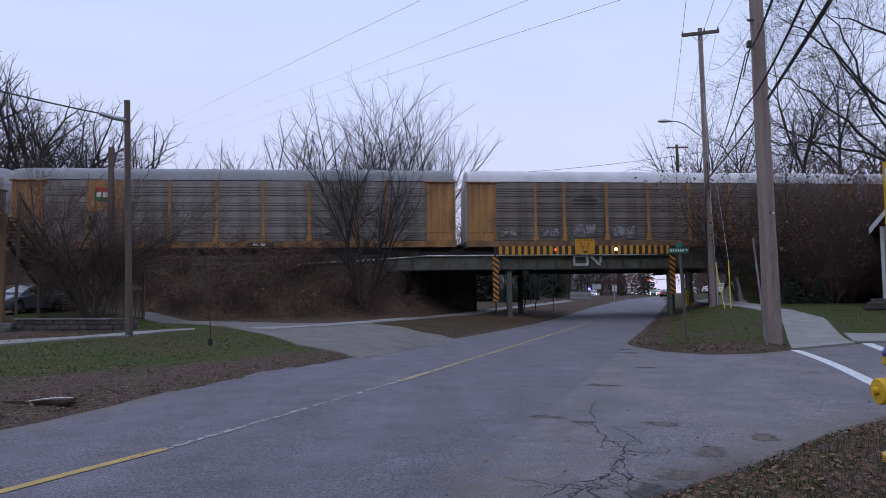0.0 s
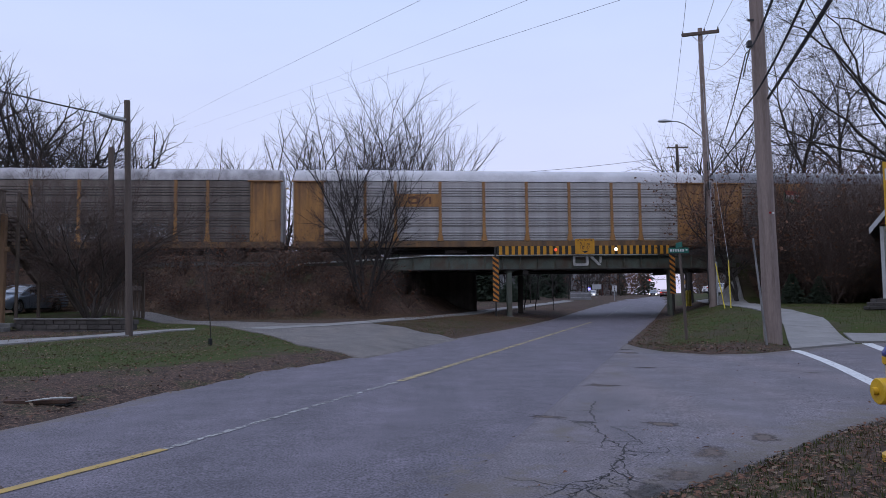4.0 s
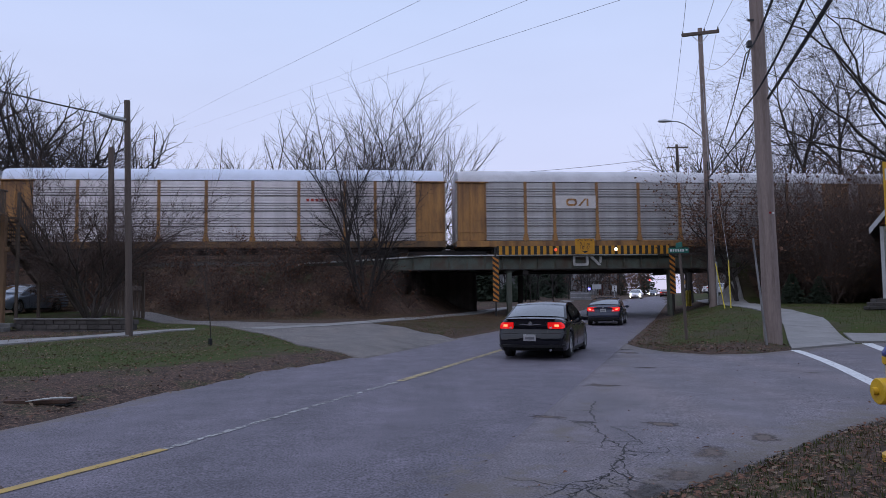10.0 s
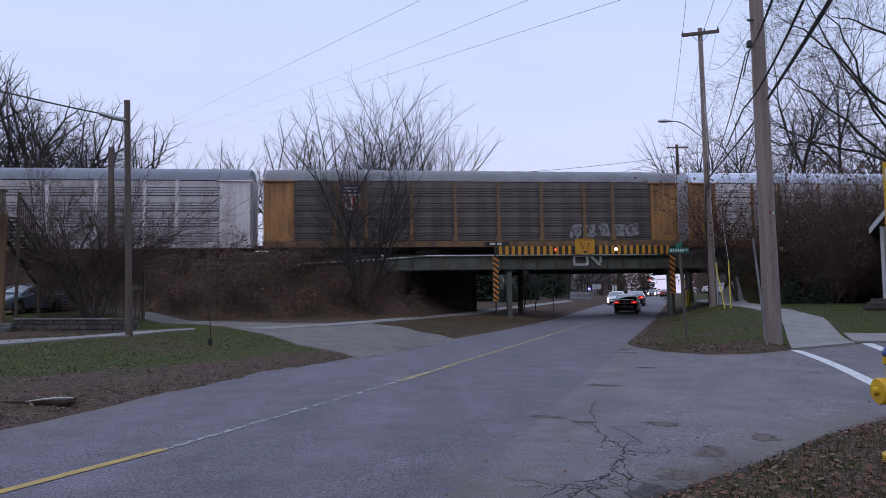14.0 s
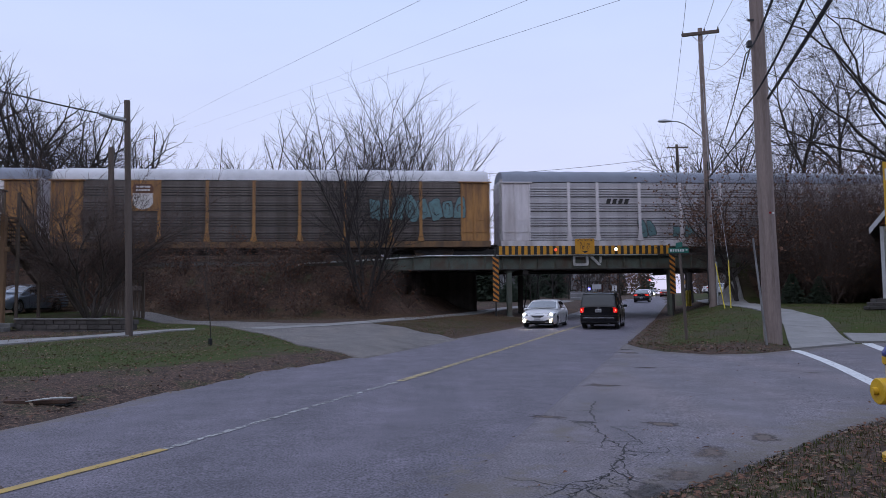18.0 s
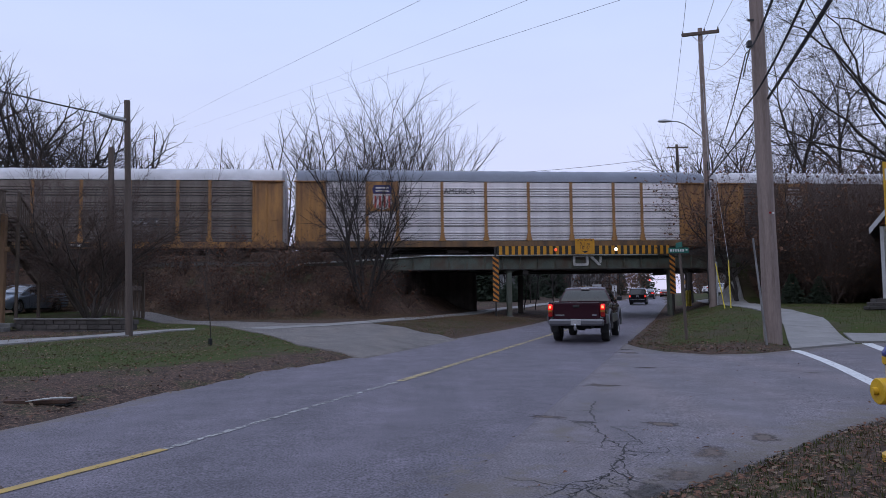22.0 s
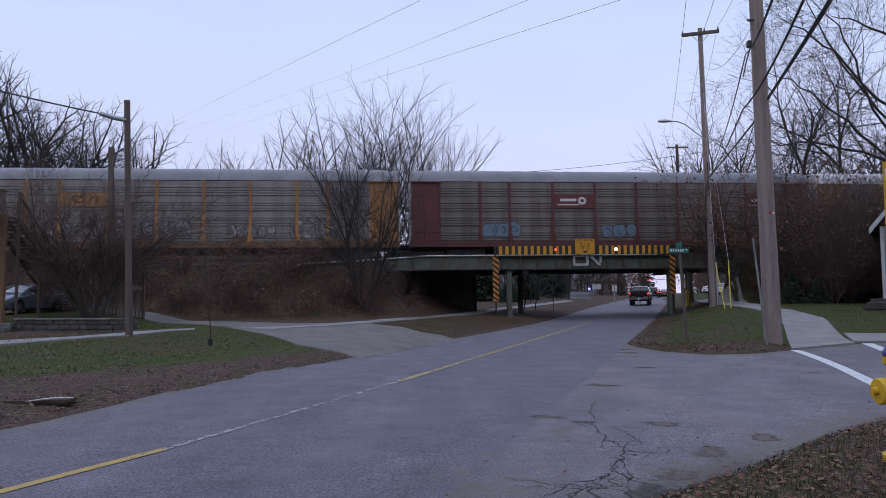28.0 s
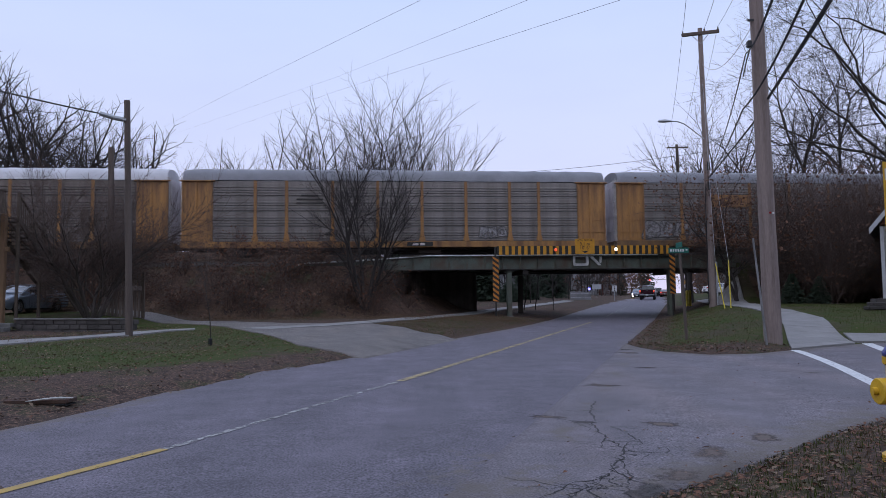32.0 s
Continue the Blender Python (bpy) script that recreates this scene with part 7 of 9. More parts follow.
slab_walk("pavement_west_crossing", "concrete pavement across the driveway towards the underpass",
          [(u, v - (0.6 if u > 13 else 0.75)) for u, v in WEST_LINE], [(u, v + (0.6 if u > 13 else 0.75)) for u, v in WEST_LINE])
DRIVE = [(5.0, -3.0), (5.6, -4.3), (6.4, -5.9), (8.9, -8.4), (10.6, -10.4), (12.9, -13.0), (14.6, -15.5), (16.1, -20.5), (16.4, -26), (18.6, -26), (18.2, -20.4), (17.0, -14.6), (16.3, -11.2), (17.6, -8.6), (16.0, -6.2), (14.4, -4.9), (13.9, -3.8), (13.6, -3.0)]
mesh_part("driveway", flat_area([road(u, v) for u, v in DRIVE], 0.4, ground_z, 0.022), MAT["asphalt_lane"], "worn asphalt lane crossing the verge from the road", "driveway", kind="structure")

# ---- road markings, cracks, patches ----


def line_strip(pts, w, lift=0.026, zf=None):
    """A flat painted strip along (u, v) points."""
    g = M()
    for i, (u, v) in enumerate(pts):
        a, b = pts[max(0, i - 1)], pts[min(len(pts) - 1, i + 1)]
        du, dv = b[0] - a[0], b[1] - a[1]
        L = math.hypot(du, dv) or 1
        ww = w(i) if callable(w) else w
        for sgn in (-1, 1):
            uu, vv = u - sgn * dv / L * ww / 2, v + sgn * du / L * ww / 2
            x, y = road(uu, vv)
            z = street_z(x, y) - 0.008 if vv > 3.2 else road_z(uu, vv)
            g.v.append((x, y, z + lift))
    for i in range(len(pts) - 1):
        g.f.append((2 * i, 2 * i + 2, 2 * i + 3, 2 * i + 1))
        g.mi.append(0)
    return g


def cl(u):
    return lerp_table(u, [(-11.5, -0.8), (-9, -0.47), (-7.9, -0.34), (-7, -0.25), (-6, -0.14), (-3.8, -0.08), (0, 0.0)])


marks = thing("road_markings", "worn yellow and white painted road lines", "road marking", kind="structure")
part("centre_line", line_strip([(u, cl(u)) for u in steps(-11.5, -6.1, 0.3)], 0.14), MAT["line_fresh"], marks)
part("centre_line", line_strip([(u, cl(u)) for u in steps(-6.1, 0.2, 0.3)], lambda i: 0.10 + 0.03 * math.sin(i * 2.3)), MAT["line_worn"], marks, "scuffed pale remains of the centre line")
part("centre_line", line_strip([(u, cl(u)) for u in steps(0.2, 29.5, 0.5)], 0.17), MAT["line_yellow"], marks)
part("centre_line", line_strip([(u, 0.0) for u in steps(37.0, 62, 1.0)], 0.14), MAT["line_worn"], marks)
part("crosswalk_line", line_strip([(9.4, 8.05), (8.8, 8.1), (7.9, 8.17), (6.2, 8.25), (4.4, 8.29), (1.8, 8.28), (0.07, 8.31)], 0.24), MAT["line_white"], marks)
part("crosswalk_line", line_strip([(12.1, 10.4), (9.4, 10.25), (6.5, 10.3), (3.0, 10.4)], 0.3), MAT["line_white"], marks)

rng = random.Random(5)


def crack(u, v, du, dv, n, w0, store):
    pts = [(u, v)]
    for i in range(2 * n):
        u, v = u + du / 2 + rng.uniform(-0.07, 0.07), v + dv / 2 + rng.uniform(-0.07, 0.07)
        pts.append((u, v))
    ws = [w0 * rng.uniform(0.2, 0.9) for _ in pts]
    g = line_strip(pts, lambda i: ws[i], 0.0235 if v > -3 or w0 < 0.06 else 0.032)
    store.add(g.v, g.f)
    return pts


cracks = M()


def fissure(pts, w0, twigs=0):
    """A jagged crack through (u, v) points, with short side cracks."""
    fine = []
    for (a, b), (c, d) in zip(pts, pts[1:]):
        n = max(2, round(math.hypot(c - a, d - b) / 0.09))
        fine += [(a + (c - a) * i / n + rng.uniform(-0.035, 0.035), b + (d - b) * i / n + rng.uniform(-0.035, 0.035)) for i in range(n)]
    fine.append(pts[-1])
    ws = [w0 * rng.uniform(0.25, 1.0) for _ in fine]
    g_ = line_strip(fine, lambda i: ws[i], 0.0235)
    cracks.add(g_.v, g_.f)
    for k in range(twigs):
        a, b = rng.choice(fine)
        crack(a, b, rng.uniform(-0.16, 0.1), rng.uniform(-0.2, 0.2), rng.choice((2, 3, 4)), w0 * 0.7, cracks)


fissure([(-1.21, 3.82), (-2.39, 3.93), (-3.33, 4.09), (-4.11, 4.32), (-4.53, 4.52), (-5.07, 4.55), (-5.68, 4.51), (-6.13, 4.36), (-6.62, 4.24), (-7.4, 4.1)], 0.03, 14)
fissure([(-4.11, 4.32), (-4.59, 4.28), (-4.66, 4.58), (-4.75, 4.76), (-4.7, 4.93)], 0.022, 6)
fissure([(-5.07, 4.55), (-5.73, 4.69), (-6.31, 4.71), (-6.8, 4.95)], 0.026, 8)
fissure([(-5.68, 4.51), (-5.91, 4.43), (-6.07, 4.25), (-6.48, 4.13), (-6.77, 4.02), (-7.3, 3.7)], 0.026, 8)
fissure([(-4.53, 4.52), (-4.02, 4.63), (-3.55, 4.43), (-3.28, 4.28)], 0.02, 5)
fissure([(-6.13, 4.36), (-6.54, 4.5), (-6.84, 4.56), (-7.3, 4.7)], 0.026, 6)
fissure([(-3.3, 4.1), (-3.05, 3.75), (-2.75, 3.3), (-2.6, 2.9)], 0.02, 2)
fissure([(-0.86, 6.79), (-0.29, 7.41), (0.38, 8.08)], 0.018, 1)
fissure([(4.32, 5.49), (3.91, 6.39), (3.53, 7.2)], 0.03)
fissure([(5.4, 0.12), (5.4, 1.76), (5.68, 3.13), (5.49, 4.49)], 0.022)
crack(8.2, -3.2, 0.0, 0.5, 13, 0.025, cracks)
crack(6.3, -3.6, -0.12, -0.3, 8, 0.05, cracks)
crack(2.5, -3.9, 0.4, 0.12, 9, 0.03, cracks)
for u0_, v0_, n_ in ((4.6, -3.7, 22), (7.0, -3.5, 14)):
    crack(u0_, v0_, 0.42, 0.016, n_, 0.06, cracks)
part("crack", cracks, MAT["crack"], marks, "branching cracks in the asphalt", smooth=0)


def blot(u, v, ru, rv, mat, name, lift, seed):
    g = M()
    r = random.Random(seed)
    n = 22
    ring = []
    for i in range(n):
        a = 2 * math.pi * i / n
        f = 0.85 + 0.2 * r.random()
        ring.append((u + ru * f * math.cos(a), v + rv * f * math.sin(a)))
    c = [(u, v)] + ring
    for uu, vv in c:
        x, y = road(uu, vv)
        g.v.append((x, y, (street_z(x, y) - 0.008 if vv > 3.2 else road_z(uu, vv)) + lift))
    g.f = [(0, 1 + i, 1 + (i + 1) % n) for i in range(n)]
    g.mi = [0] * n
    ob = part(name, g, mat, marks, smooth=0)
    weights(ob, "cover", [0.75] + [0.0] * n)


for k_, (u_, v_, ru_, rv_, mat_, name_) in enumerate((
        (-3.07, 3.97, 0.14, 0.28, "patch", "patch"), (-2.8, 3.45, 0.22, 0.55, "rust_stain", "soil_stain"), (-3.0, 4.9, 0.35, 0.5, "rust_stain", "soil_stain"), (0.79, 3.7, 0.42, 0.62, "rust_stain", "soil_stain"),
        (4.1, 4.4, 0.28, 0.62, "rust_stain", "soil_stain"), (4.2, 4.3, 0.12, 0.3, "patch", "patch"), (2.2, 4.1, 0.1, 0.22, "patch", "patch"), (9.3, 3.55, 0.4, 0.45, "patch", "patch"), (8.2, 3.7, 0.6, 0.7, "rust_stain", "soil_stain"),
        (-4.6, 5.45, 0.7, 0.4, "rust_stain", "soil_stain"), (-5.6, 5.1, 0.7, 0.35, "rust_stain", "soil_stain"), (-6.2, 4.9, 0.5, 0.4, "patch", "patch"), (-3.6, 6.0, 0.5, 0.3, "rust_stain", "soil_stain"), (3.4, 7.6, 0.12, 0.3, "rust_stain", "soil_stain"))):
    blot(u_, v_, ru_, rv_, MAT[mat_], name_, 0.0245 if mat_ == "patch" else 0.0225, 30 + k_)
# manhole at the road's near side
mh_x, mh_y = road(-8.05, -0.62)
mh = thing("manhole_cover", "flat round iron manhole cover flush with the road", "manhole cover", at=Matrix.Translation((mh_x, mh_y, road_z(-8.05, -0.62) + 0.022)))
part("rim", M().lathe([(0.34, -0.03), (0.34, 0.004), (0.3, 0.005), (0.3, -0.03)], 28, caps=False), MAT["rust"], mh)
part("lid", M().lathe([(0.002, 0.003), (0.295, 0.003), (0.295, -0.03)], 28, caps=False), MAT["asphalt_lane"], mh)
# storm drain: hollow frame with bars and a bent pale strip
dr_x, dr_y = road(-4.1, -4.15)
drain = thing("storm_drain", "rusty cast iron storm drain grate", "storm drain", at=Matrix.Translation((dr_x, dr_y, ground_z(dr_x, dr_y) + 0.03)) @ Matrix.Rotation(radians(2), 4, "Z"))
g = M()
for e in (-0.16, 0.16):
    g.box(0, e, 0, 0.92, 0.05, 0.06, 0.008)
for e in (-0.45, 0.45):
    g.box(e, 0, 0, 0.05, 0.3, 0.06, 0.008)
part("grate_frame", g, MAT["rust"], drain)
g = M()
g.box(0, 0, 0, 0.03, 0.3, 0.05)
bar_me = g.mesh("grate_bar", MAT["rust"], 0)
for i in range(11):
    part("grate_bar", bar_me, None, drain, at=Matrix.Translation((-0.4 + i * 0.08, 0, 0)))
# dark plate close under the bars, its colour standing for the unlit hole
g = M()
g.box(0, 0, -0.06, 0.9, 0.3, 0.02)
part("pit", g, MAT["pit"], drain)
g = M()
g.tube([(-0.1, -0.24, 0.02), (0.15, -0.22, 0.05), (0.35, -0.17, 0.06), (0.55, -0.14, 0.05)], [0.008, 0.013, 0.014, 0.008], 6)
part("bent_strip", g, MAT["white_rail"], drain, "bent pale metal strip")

# ---- poles, lamp, wires ----


def pole(name, label, base, top, r0, r1, mat):
    z0 = ground_z(base[0], base[1])
    t = thing(name, label, "utility pole")
    n = 7
    pts = [Vector((base[0], base[1], z0 - 0.3)).lerp(Vector(top), i / n) for i in range(n + 1)]
    g = M()
    g.tube(pts, [r0 + (r1 - r0) * i / n + 0.006 * math.sin(i * 2.1) for i in range(n + 1)], 14)
    part("shaft", g, mat, t)
    return t


p1_ = pole("utility_pole", "weathered brown wooden utility pole beside the pavement", (-11.05, 24.94), (-11.28, 24.94, 8.77), 0.125, 0.10, MAT["wood_pole_dark"])
g = M()
g.tube([(-11.36, 24.9, 8.07), (-11.6, 24.75, 8.09), (-12.05, 24.5, 8.2)], 0.085, 10)
part("cable_sleeve", g, MAT["steel_galv"], p1_, "grey cable splice sleeve")
g = M()
g.box(-11.3, 24.9, 8.05, 0.1, 0.3, 0.1, 0.01)
part("bracket", g, MAT["steel_galv"], p1_)
p1b = pole("utility_pole", "dark slim wooden pole on the railway bank", (-19.75, 42.0), (-19.9, 42.0, 10.8), 0.2, 0.16, MAT["wood_pole_dark"])
p2_ = pole("utility_pole", "tall grey wooden utility pole with crossarm by the bridge", (16.16, 42.5), (15.97, 42.5, 17.9), 0.23, 0.13, MAT["wood_pole"])
arm = M()
arm.box(15.94, 42.36, 17.55, 2.3, 0.15, 0.2, 0.015, m=Matrix.Rotation(radians(-6), 3, "Y"))
ca = part("crossarm", arm, MAT["wood_pole_dark"], p2_)
g = M()
for e in (-0.55, 0.55):
    g.tube([(15.95, 42.38, 16.9), (15.95 + e, 42.36, 17.5 + 0.13 * e)], 0.02, 5)
part("brace", g, MAT["steel_galv"], p2_)
for e in (-1.08, 0.25, 1.08):
    g = M()
    g.lathe([(0.03, 0.0), (0.06, 0.06), (0.03, 0.1), (0.055, 0.14), (0.02, 0.2)], 10, "z", c=(15.94 + e, 42.36, 17.62 + 0.13 * e))
    part("insulator", g, MAT["concrete_dark"], p2_)
g = M()
g.tube([(16.0, 42.4, 10.95), (15.3, 42.36, 11.5), (14.75, 42.3, 11.9), (14.3, 42.25, 12.05), (13.85, 42.2, 12.06)], 0.035, 8)
part("lamp_arm", g, MAT["steel_galv"], p2_)
g = M()
g.loft([[(13.95 - a, 42.2 + w * math.cos(q), 12.05 + (h * math.sin(q) if math.sin(q) > 0 else 0.6 * h * math.sin(q))) for q in [2 * math.pi * i / 12 for i in range(12)]] for a, w, h in ((0, 0.05, 0.05), (0.15, 0.12, 0.09), (0.45, 0.17, 0.12), (0.75, 0.14, 0.1), (0.85, 0.03, 0.04))])
part("lamp_head", g, MAT["steel_galv"], p2_, "grey cobra-head street lamp, unlit")
for z_ in (9.3, 8.1):
    g = M()
    g.box(16.1, 42.3, z_, 0.16, 0.2, 0.5, 0.03)
    part("cable_box", g, MAT["black"], p2_)
g = M()
g.tube([(15.93, 42.32, 8.2), (15.86, 42.3, 7.4), (15.85, 42.3, 1.0)], 0.03, 6)
part("riser_cable", g, MAT["wire"], p2_)
g = M()
g.box(16.38, 42.32, 2.2, 0.09, 0.1, 2.6, 0.02)
part("cable_guard", g, MAT["steel_galv"], p2_)
p3_ = pole("utility_pole", "thick weathered grey-brown wooden utility pole by the pavement", (9.83, 21.23), (9.7, 21.2, 13.2), 0.262, 0.185, MAT["wood_pole"])
for z_, dx in ((4.0, -0.05), (4.0, 0.04)):
    g = M()
    g.lathe([(0.035, 0.0), (0.03, -0.01), (0.005, -0.012)], 10, "y", c=(9.83 + dx, 20.97, z_ + (0 if dx > 0 else 0.01)))
    part("reflector", g, MAT["white"] if dx > 0 else MAT["red_dim"], p3_)
g = M()
g.box(9.42, 21.1, 9.2, 0.14, 0.16, 0.22, 0.03)
g.box(9.5, 21.1, 9.95, 0.2, 0.06, 0.06)
g.tube([(9.45, 21.1, 9.1), (9.32, 21.1, 8.7), (9.2, 21.1, 8.2)], 0.02, 6)
part("cable_clamp", g, MAT["black"], p3_)
for i in range(9):
    g = M()
    g.cyl((10.03, 21.2, 5.2 + i * 0.75), (10.13, 21.2, 5.22 + i * 0.75), 0.012, n=5)
    part("step_bolt", g, MAT["steel_galv"], p3_)
MAT["post_grey"] = surf("dull_grey_steel", (0.24, 0.235, 0.24), (0.15, 0.145, 0.145), 3, 0.6, metal=0.3)
cg = thing("conduit_post", "leaning galvanised guard post beside the pole", "post")
zc = ground_z(9.35, 20.7)
g = M()
g.tube([(9.42, 20.72, zc - 0.2), (9.2, 20.9, 3.25)], [0.036, 0.03], 8)
part("shaft", g, MAT["post_grey"], cg)
far_pole = pole("utility_pole", "far dark utility pole with crossarm beyond the railway", (25.4, 75.0), (25.25, 75.0, 17.6), 0.2, 0.15, MAT["wood_pole_dark"])
g = M()
g.box(25.25, 74.8, 17.25, 2.3, 0.14, 0.16, 0.01)
part("crossarm", g, MAT["wood_pole_dark"], far_pole)


def wire(pts, r, mat, sag=0.0, label="overhead cable between poles"):
    t = M()
    out = []
    for (a, b) in zip(pts, pts[1:]):
        n = 10
        for i in range(n):
            f = i / n
            p = Vector(a).lerp(Vector(b), f)
            p.z -= sag * 4 * f * (1 - f)
            out.append(p)
    out.append(Vector(pts[-1]))
    t.tube(out, r, 5)
    ob = part("overhead_wire", t, mat)
    tagged(ob, label, "cable", "overhead wires")


wire([(-0.39, 14.0, 7.65), (-11.78, 38.0, 12.77), (-31.9, 80.0, 21.41)], 0.0045, MAT["wire_grey"])
wire([(1.79, 14.0, 7.63), (-5.59, 38.0, 13.74), (-31.24, 80.0, 20.41)], 0.0045, MAT["wire_grey"])
wire([(3.69, 14.0, 7.61), (-5.59, 38.0, 12.95), (-24.76, 80.0, 21.0)], 0.0055, MAT["wire_grey"])
wire([(5.3, 9.0, 5.75), (9.5, 20.0, 7.36), (13.35, 30.0, 8.83), (16.1, 42.3, 8.6)], 0.04, MAT["wire"], 0.03)
wire([(4.9, 9.0, 5.75), (8.67, 20.0, 6.9), (16.05, 42.3, 8.5)], 0.022, MAT["wire"], 0.2)
wire([(4.4, 9.0, 5.6), (9.3, 21.1, 8.9), (12.9, 32, 8.7), (16.05, 42.3, 8.9)], 0.02, MAT["wire"], 0.15)
for e, xx in ((-1.08, 4.6), (0.25, 5.6), (1.08, 6.4)):
    wire([(15.94 + e, 42.36, 17.82 + 0.13 * e), (xx, 12.0, 9.5)], 0.012, MAT["wire_grey"], 0.25)
    wire([(15.94 + e, 42.36, 17.82 + 0.13 * e), (25.25 + e, 75.0, 17.4)], 0.012, MAT["wire_grey"], 0.8)
wire([(16.0, 42.4, 15.6), (9.6, 21.1, 9.9)], 0.012, MAT["wire_grey"], 0.8)
wire([(-12.05, 24.5, 8.2), (-12.5, 16.0, 7.1), (-13.0, 8.0, 6.2)], 0.026, MAT["wire"], 0.05)
wire([(-19.9, 42.0, 9.9), (-26, 40.5, 10.1)], 0.02, MAT["wire"], 0.25)
wire([(-19.9, 42.0, 9.7), (-11.28, 24.94, 8.0)], 0.014, MAT["wire"], 0.3)
wire([(16.0, 42.4, 10.2), (2.0, 62.0, 12.4)], 0.014, MAT["wire"], 0.3)

# street name sign on its wooden post
sx_, sy_ = 7.9, 23.2
sn = thing("street_sign", "green street name sign on a slim weathered post", "street sign", at=Matrix.Translation((sx_, sy_, ground_z(sx_, sy_))))
g = M()
g.tube([(0.03, 0, -0.3), (-0.03, 0, 1.2), (-0.12, 0, 2.95)], [0.055, 0.052, 0.045], 8)
part("post", g, MAT["wood_pole_dark"], sn)
g = M()
g.box(-0.17, -0.06, 2.92, 0.66, 0.02, 0.17, 0.004)
bl_ = part("name_blade", g, MAT["sign_green"], sn, "green blade with pale lettering bars")
for i, w_ in enumerate((0.07, 0.06, 0.06, 0.065, 0.06, 0.065)):
    g = M()
    g.box(-0.42 + i * 0.08, -0.0725, 2.92, w_ * 0.75, 0.004, 0.085)
    part("lettering_bar", g, MAT["white"], bl_)
g = M()
g.box(0.09, -0.0725, 2.935, 0.06, 0.004, 0.05)
part("lettering_bar", g, MAT["white"], bl_)
g = M()
g.box(-0.13, 0.0, 3.1, 0.02, 0.6, 0.17, 0.004)
part("name_blade", g, MAT["sign_green"], sn)

# yellow guards on the guy wires
for (bx, by), (tx, tz) in (((15.05, 37.9), (14.85, 3.25)), ((15.2, 37.5), (15.4, 3.4))):
    gw = thing("guy_wire", "taut steel guy wire with a yellow plastic guard", "guy wire", "guy wires")
    zb = ground_z(bx, by)
    g = M()
    g.tube([(bx, by, zb - 0.1), (tx, by + 0.6, tz)], 0.034, 8)
    part("guard", g, MAT["guard_yellow"], gw)
    g = M()
    g.tube([(tx, by + 0.6, tz), (16.0, 42.4, 13.5) if tx > 15 else (15.98, 42.4, 14.5)], 0.01, 4)
    part("wire", g, MAT["wire_grey"], gw)
for (u, v) in ((46, 5.6), (47.2, 5.4)):
    x, y = road(u, v)
    bo = thing("bollard", "yellow bollard by the pavement beyond the bridge", "bollard", "bollards", at=Matrix.Translation((x, y, ground_z(x, y))))
    g = M()
    g.lathe([(0.11, -0.2), (0.11, 1.15), (0.09, 1.22), (0.02, 1.25)], 12)
    part("post", g, MAT["guard_yellow"], bo)

# fire hydrant
hx_, hy_ = 4.0, 6.2
hz_ = ground_z(hx_, hy_)
hn, hb = 0.765 - hz_, 1.06 - hz_          # heights of the nozzles and of the bonnet's flange
hy = thing("fire_hydrant", "yellow fire hydrant with a blue bonnet on the verge", "fire hydrant", at=Matrix.Translation((hx_, hy_, hz_)))
part("barrel", M().lathe([(0.2, -0.1), (0.2, 0.05), (0.145, 0.08), (0.14, hb - 0.08), (0.165, hb - 0.06), (0.165, hb - 0.005), (0.13, hb)], 24), MAT["hydrant"], hy)
part("bonnet", M().lathe([(0.155, hb - 0.002), (0.165, hb + 0.03), (0.135, hb + 0.085), (0.085, hb + 0.13), (0.035, hb + 0.145), (0.035, hb + 0.19), (0.01, hb + 0.19)], 24), MAT["hydrant_blue"], hy, "blue hydrant bonnet")
cap_me = M().lathe([(0.08, 0.1), (0.08, 0.16), (0.115, 0.165), (0.115, 0.235), (0.105, 0.245), (0.035, 0.25), (0.033, 0.29), (0.01, 0.29)], 18, "x").mesh("nozzle_cap", MAT["hydrant"], 35)
for a in (180, 0, 270):
    part("nozzle_cap", cap_me, None, hy, at=Matrix.Translation((0, 0, hn)) @ Matrix.Rotation(radians(a), 4, "Z"))
for i in range(8):
    a = 2 * math.pi * i / 8
    part("bolt", M().cyl((0.147 * math.cos(a), 0.147 * math.sin(a), hb - 0.07), (0.147 * math.cos(a), 0.147 * math.sin(a), hb + 0.045), 0.016, n=6), MAT["rust"], hy)


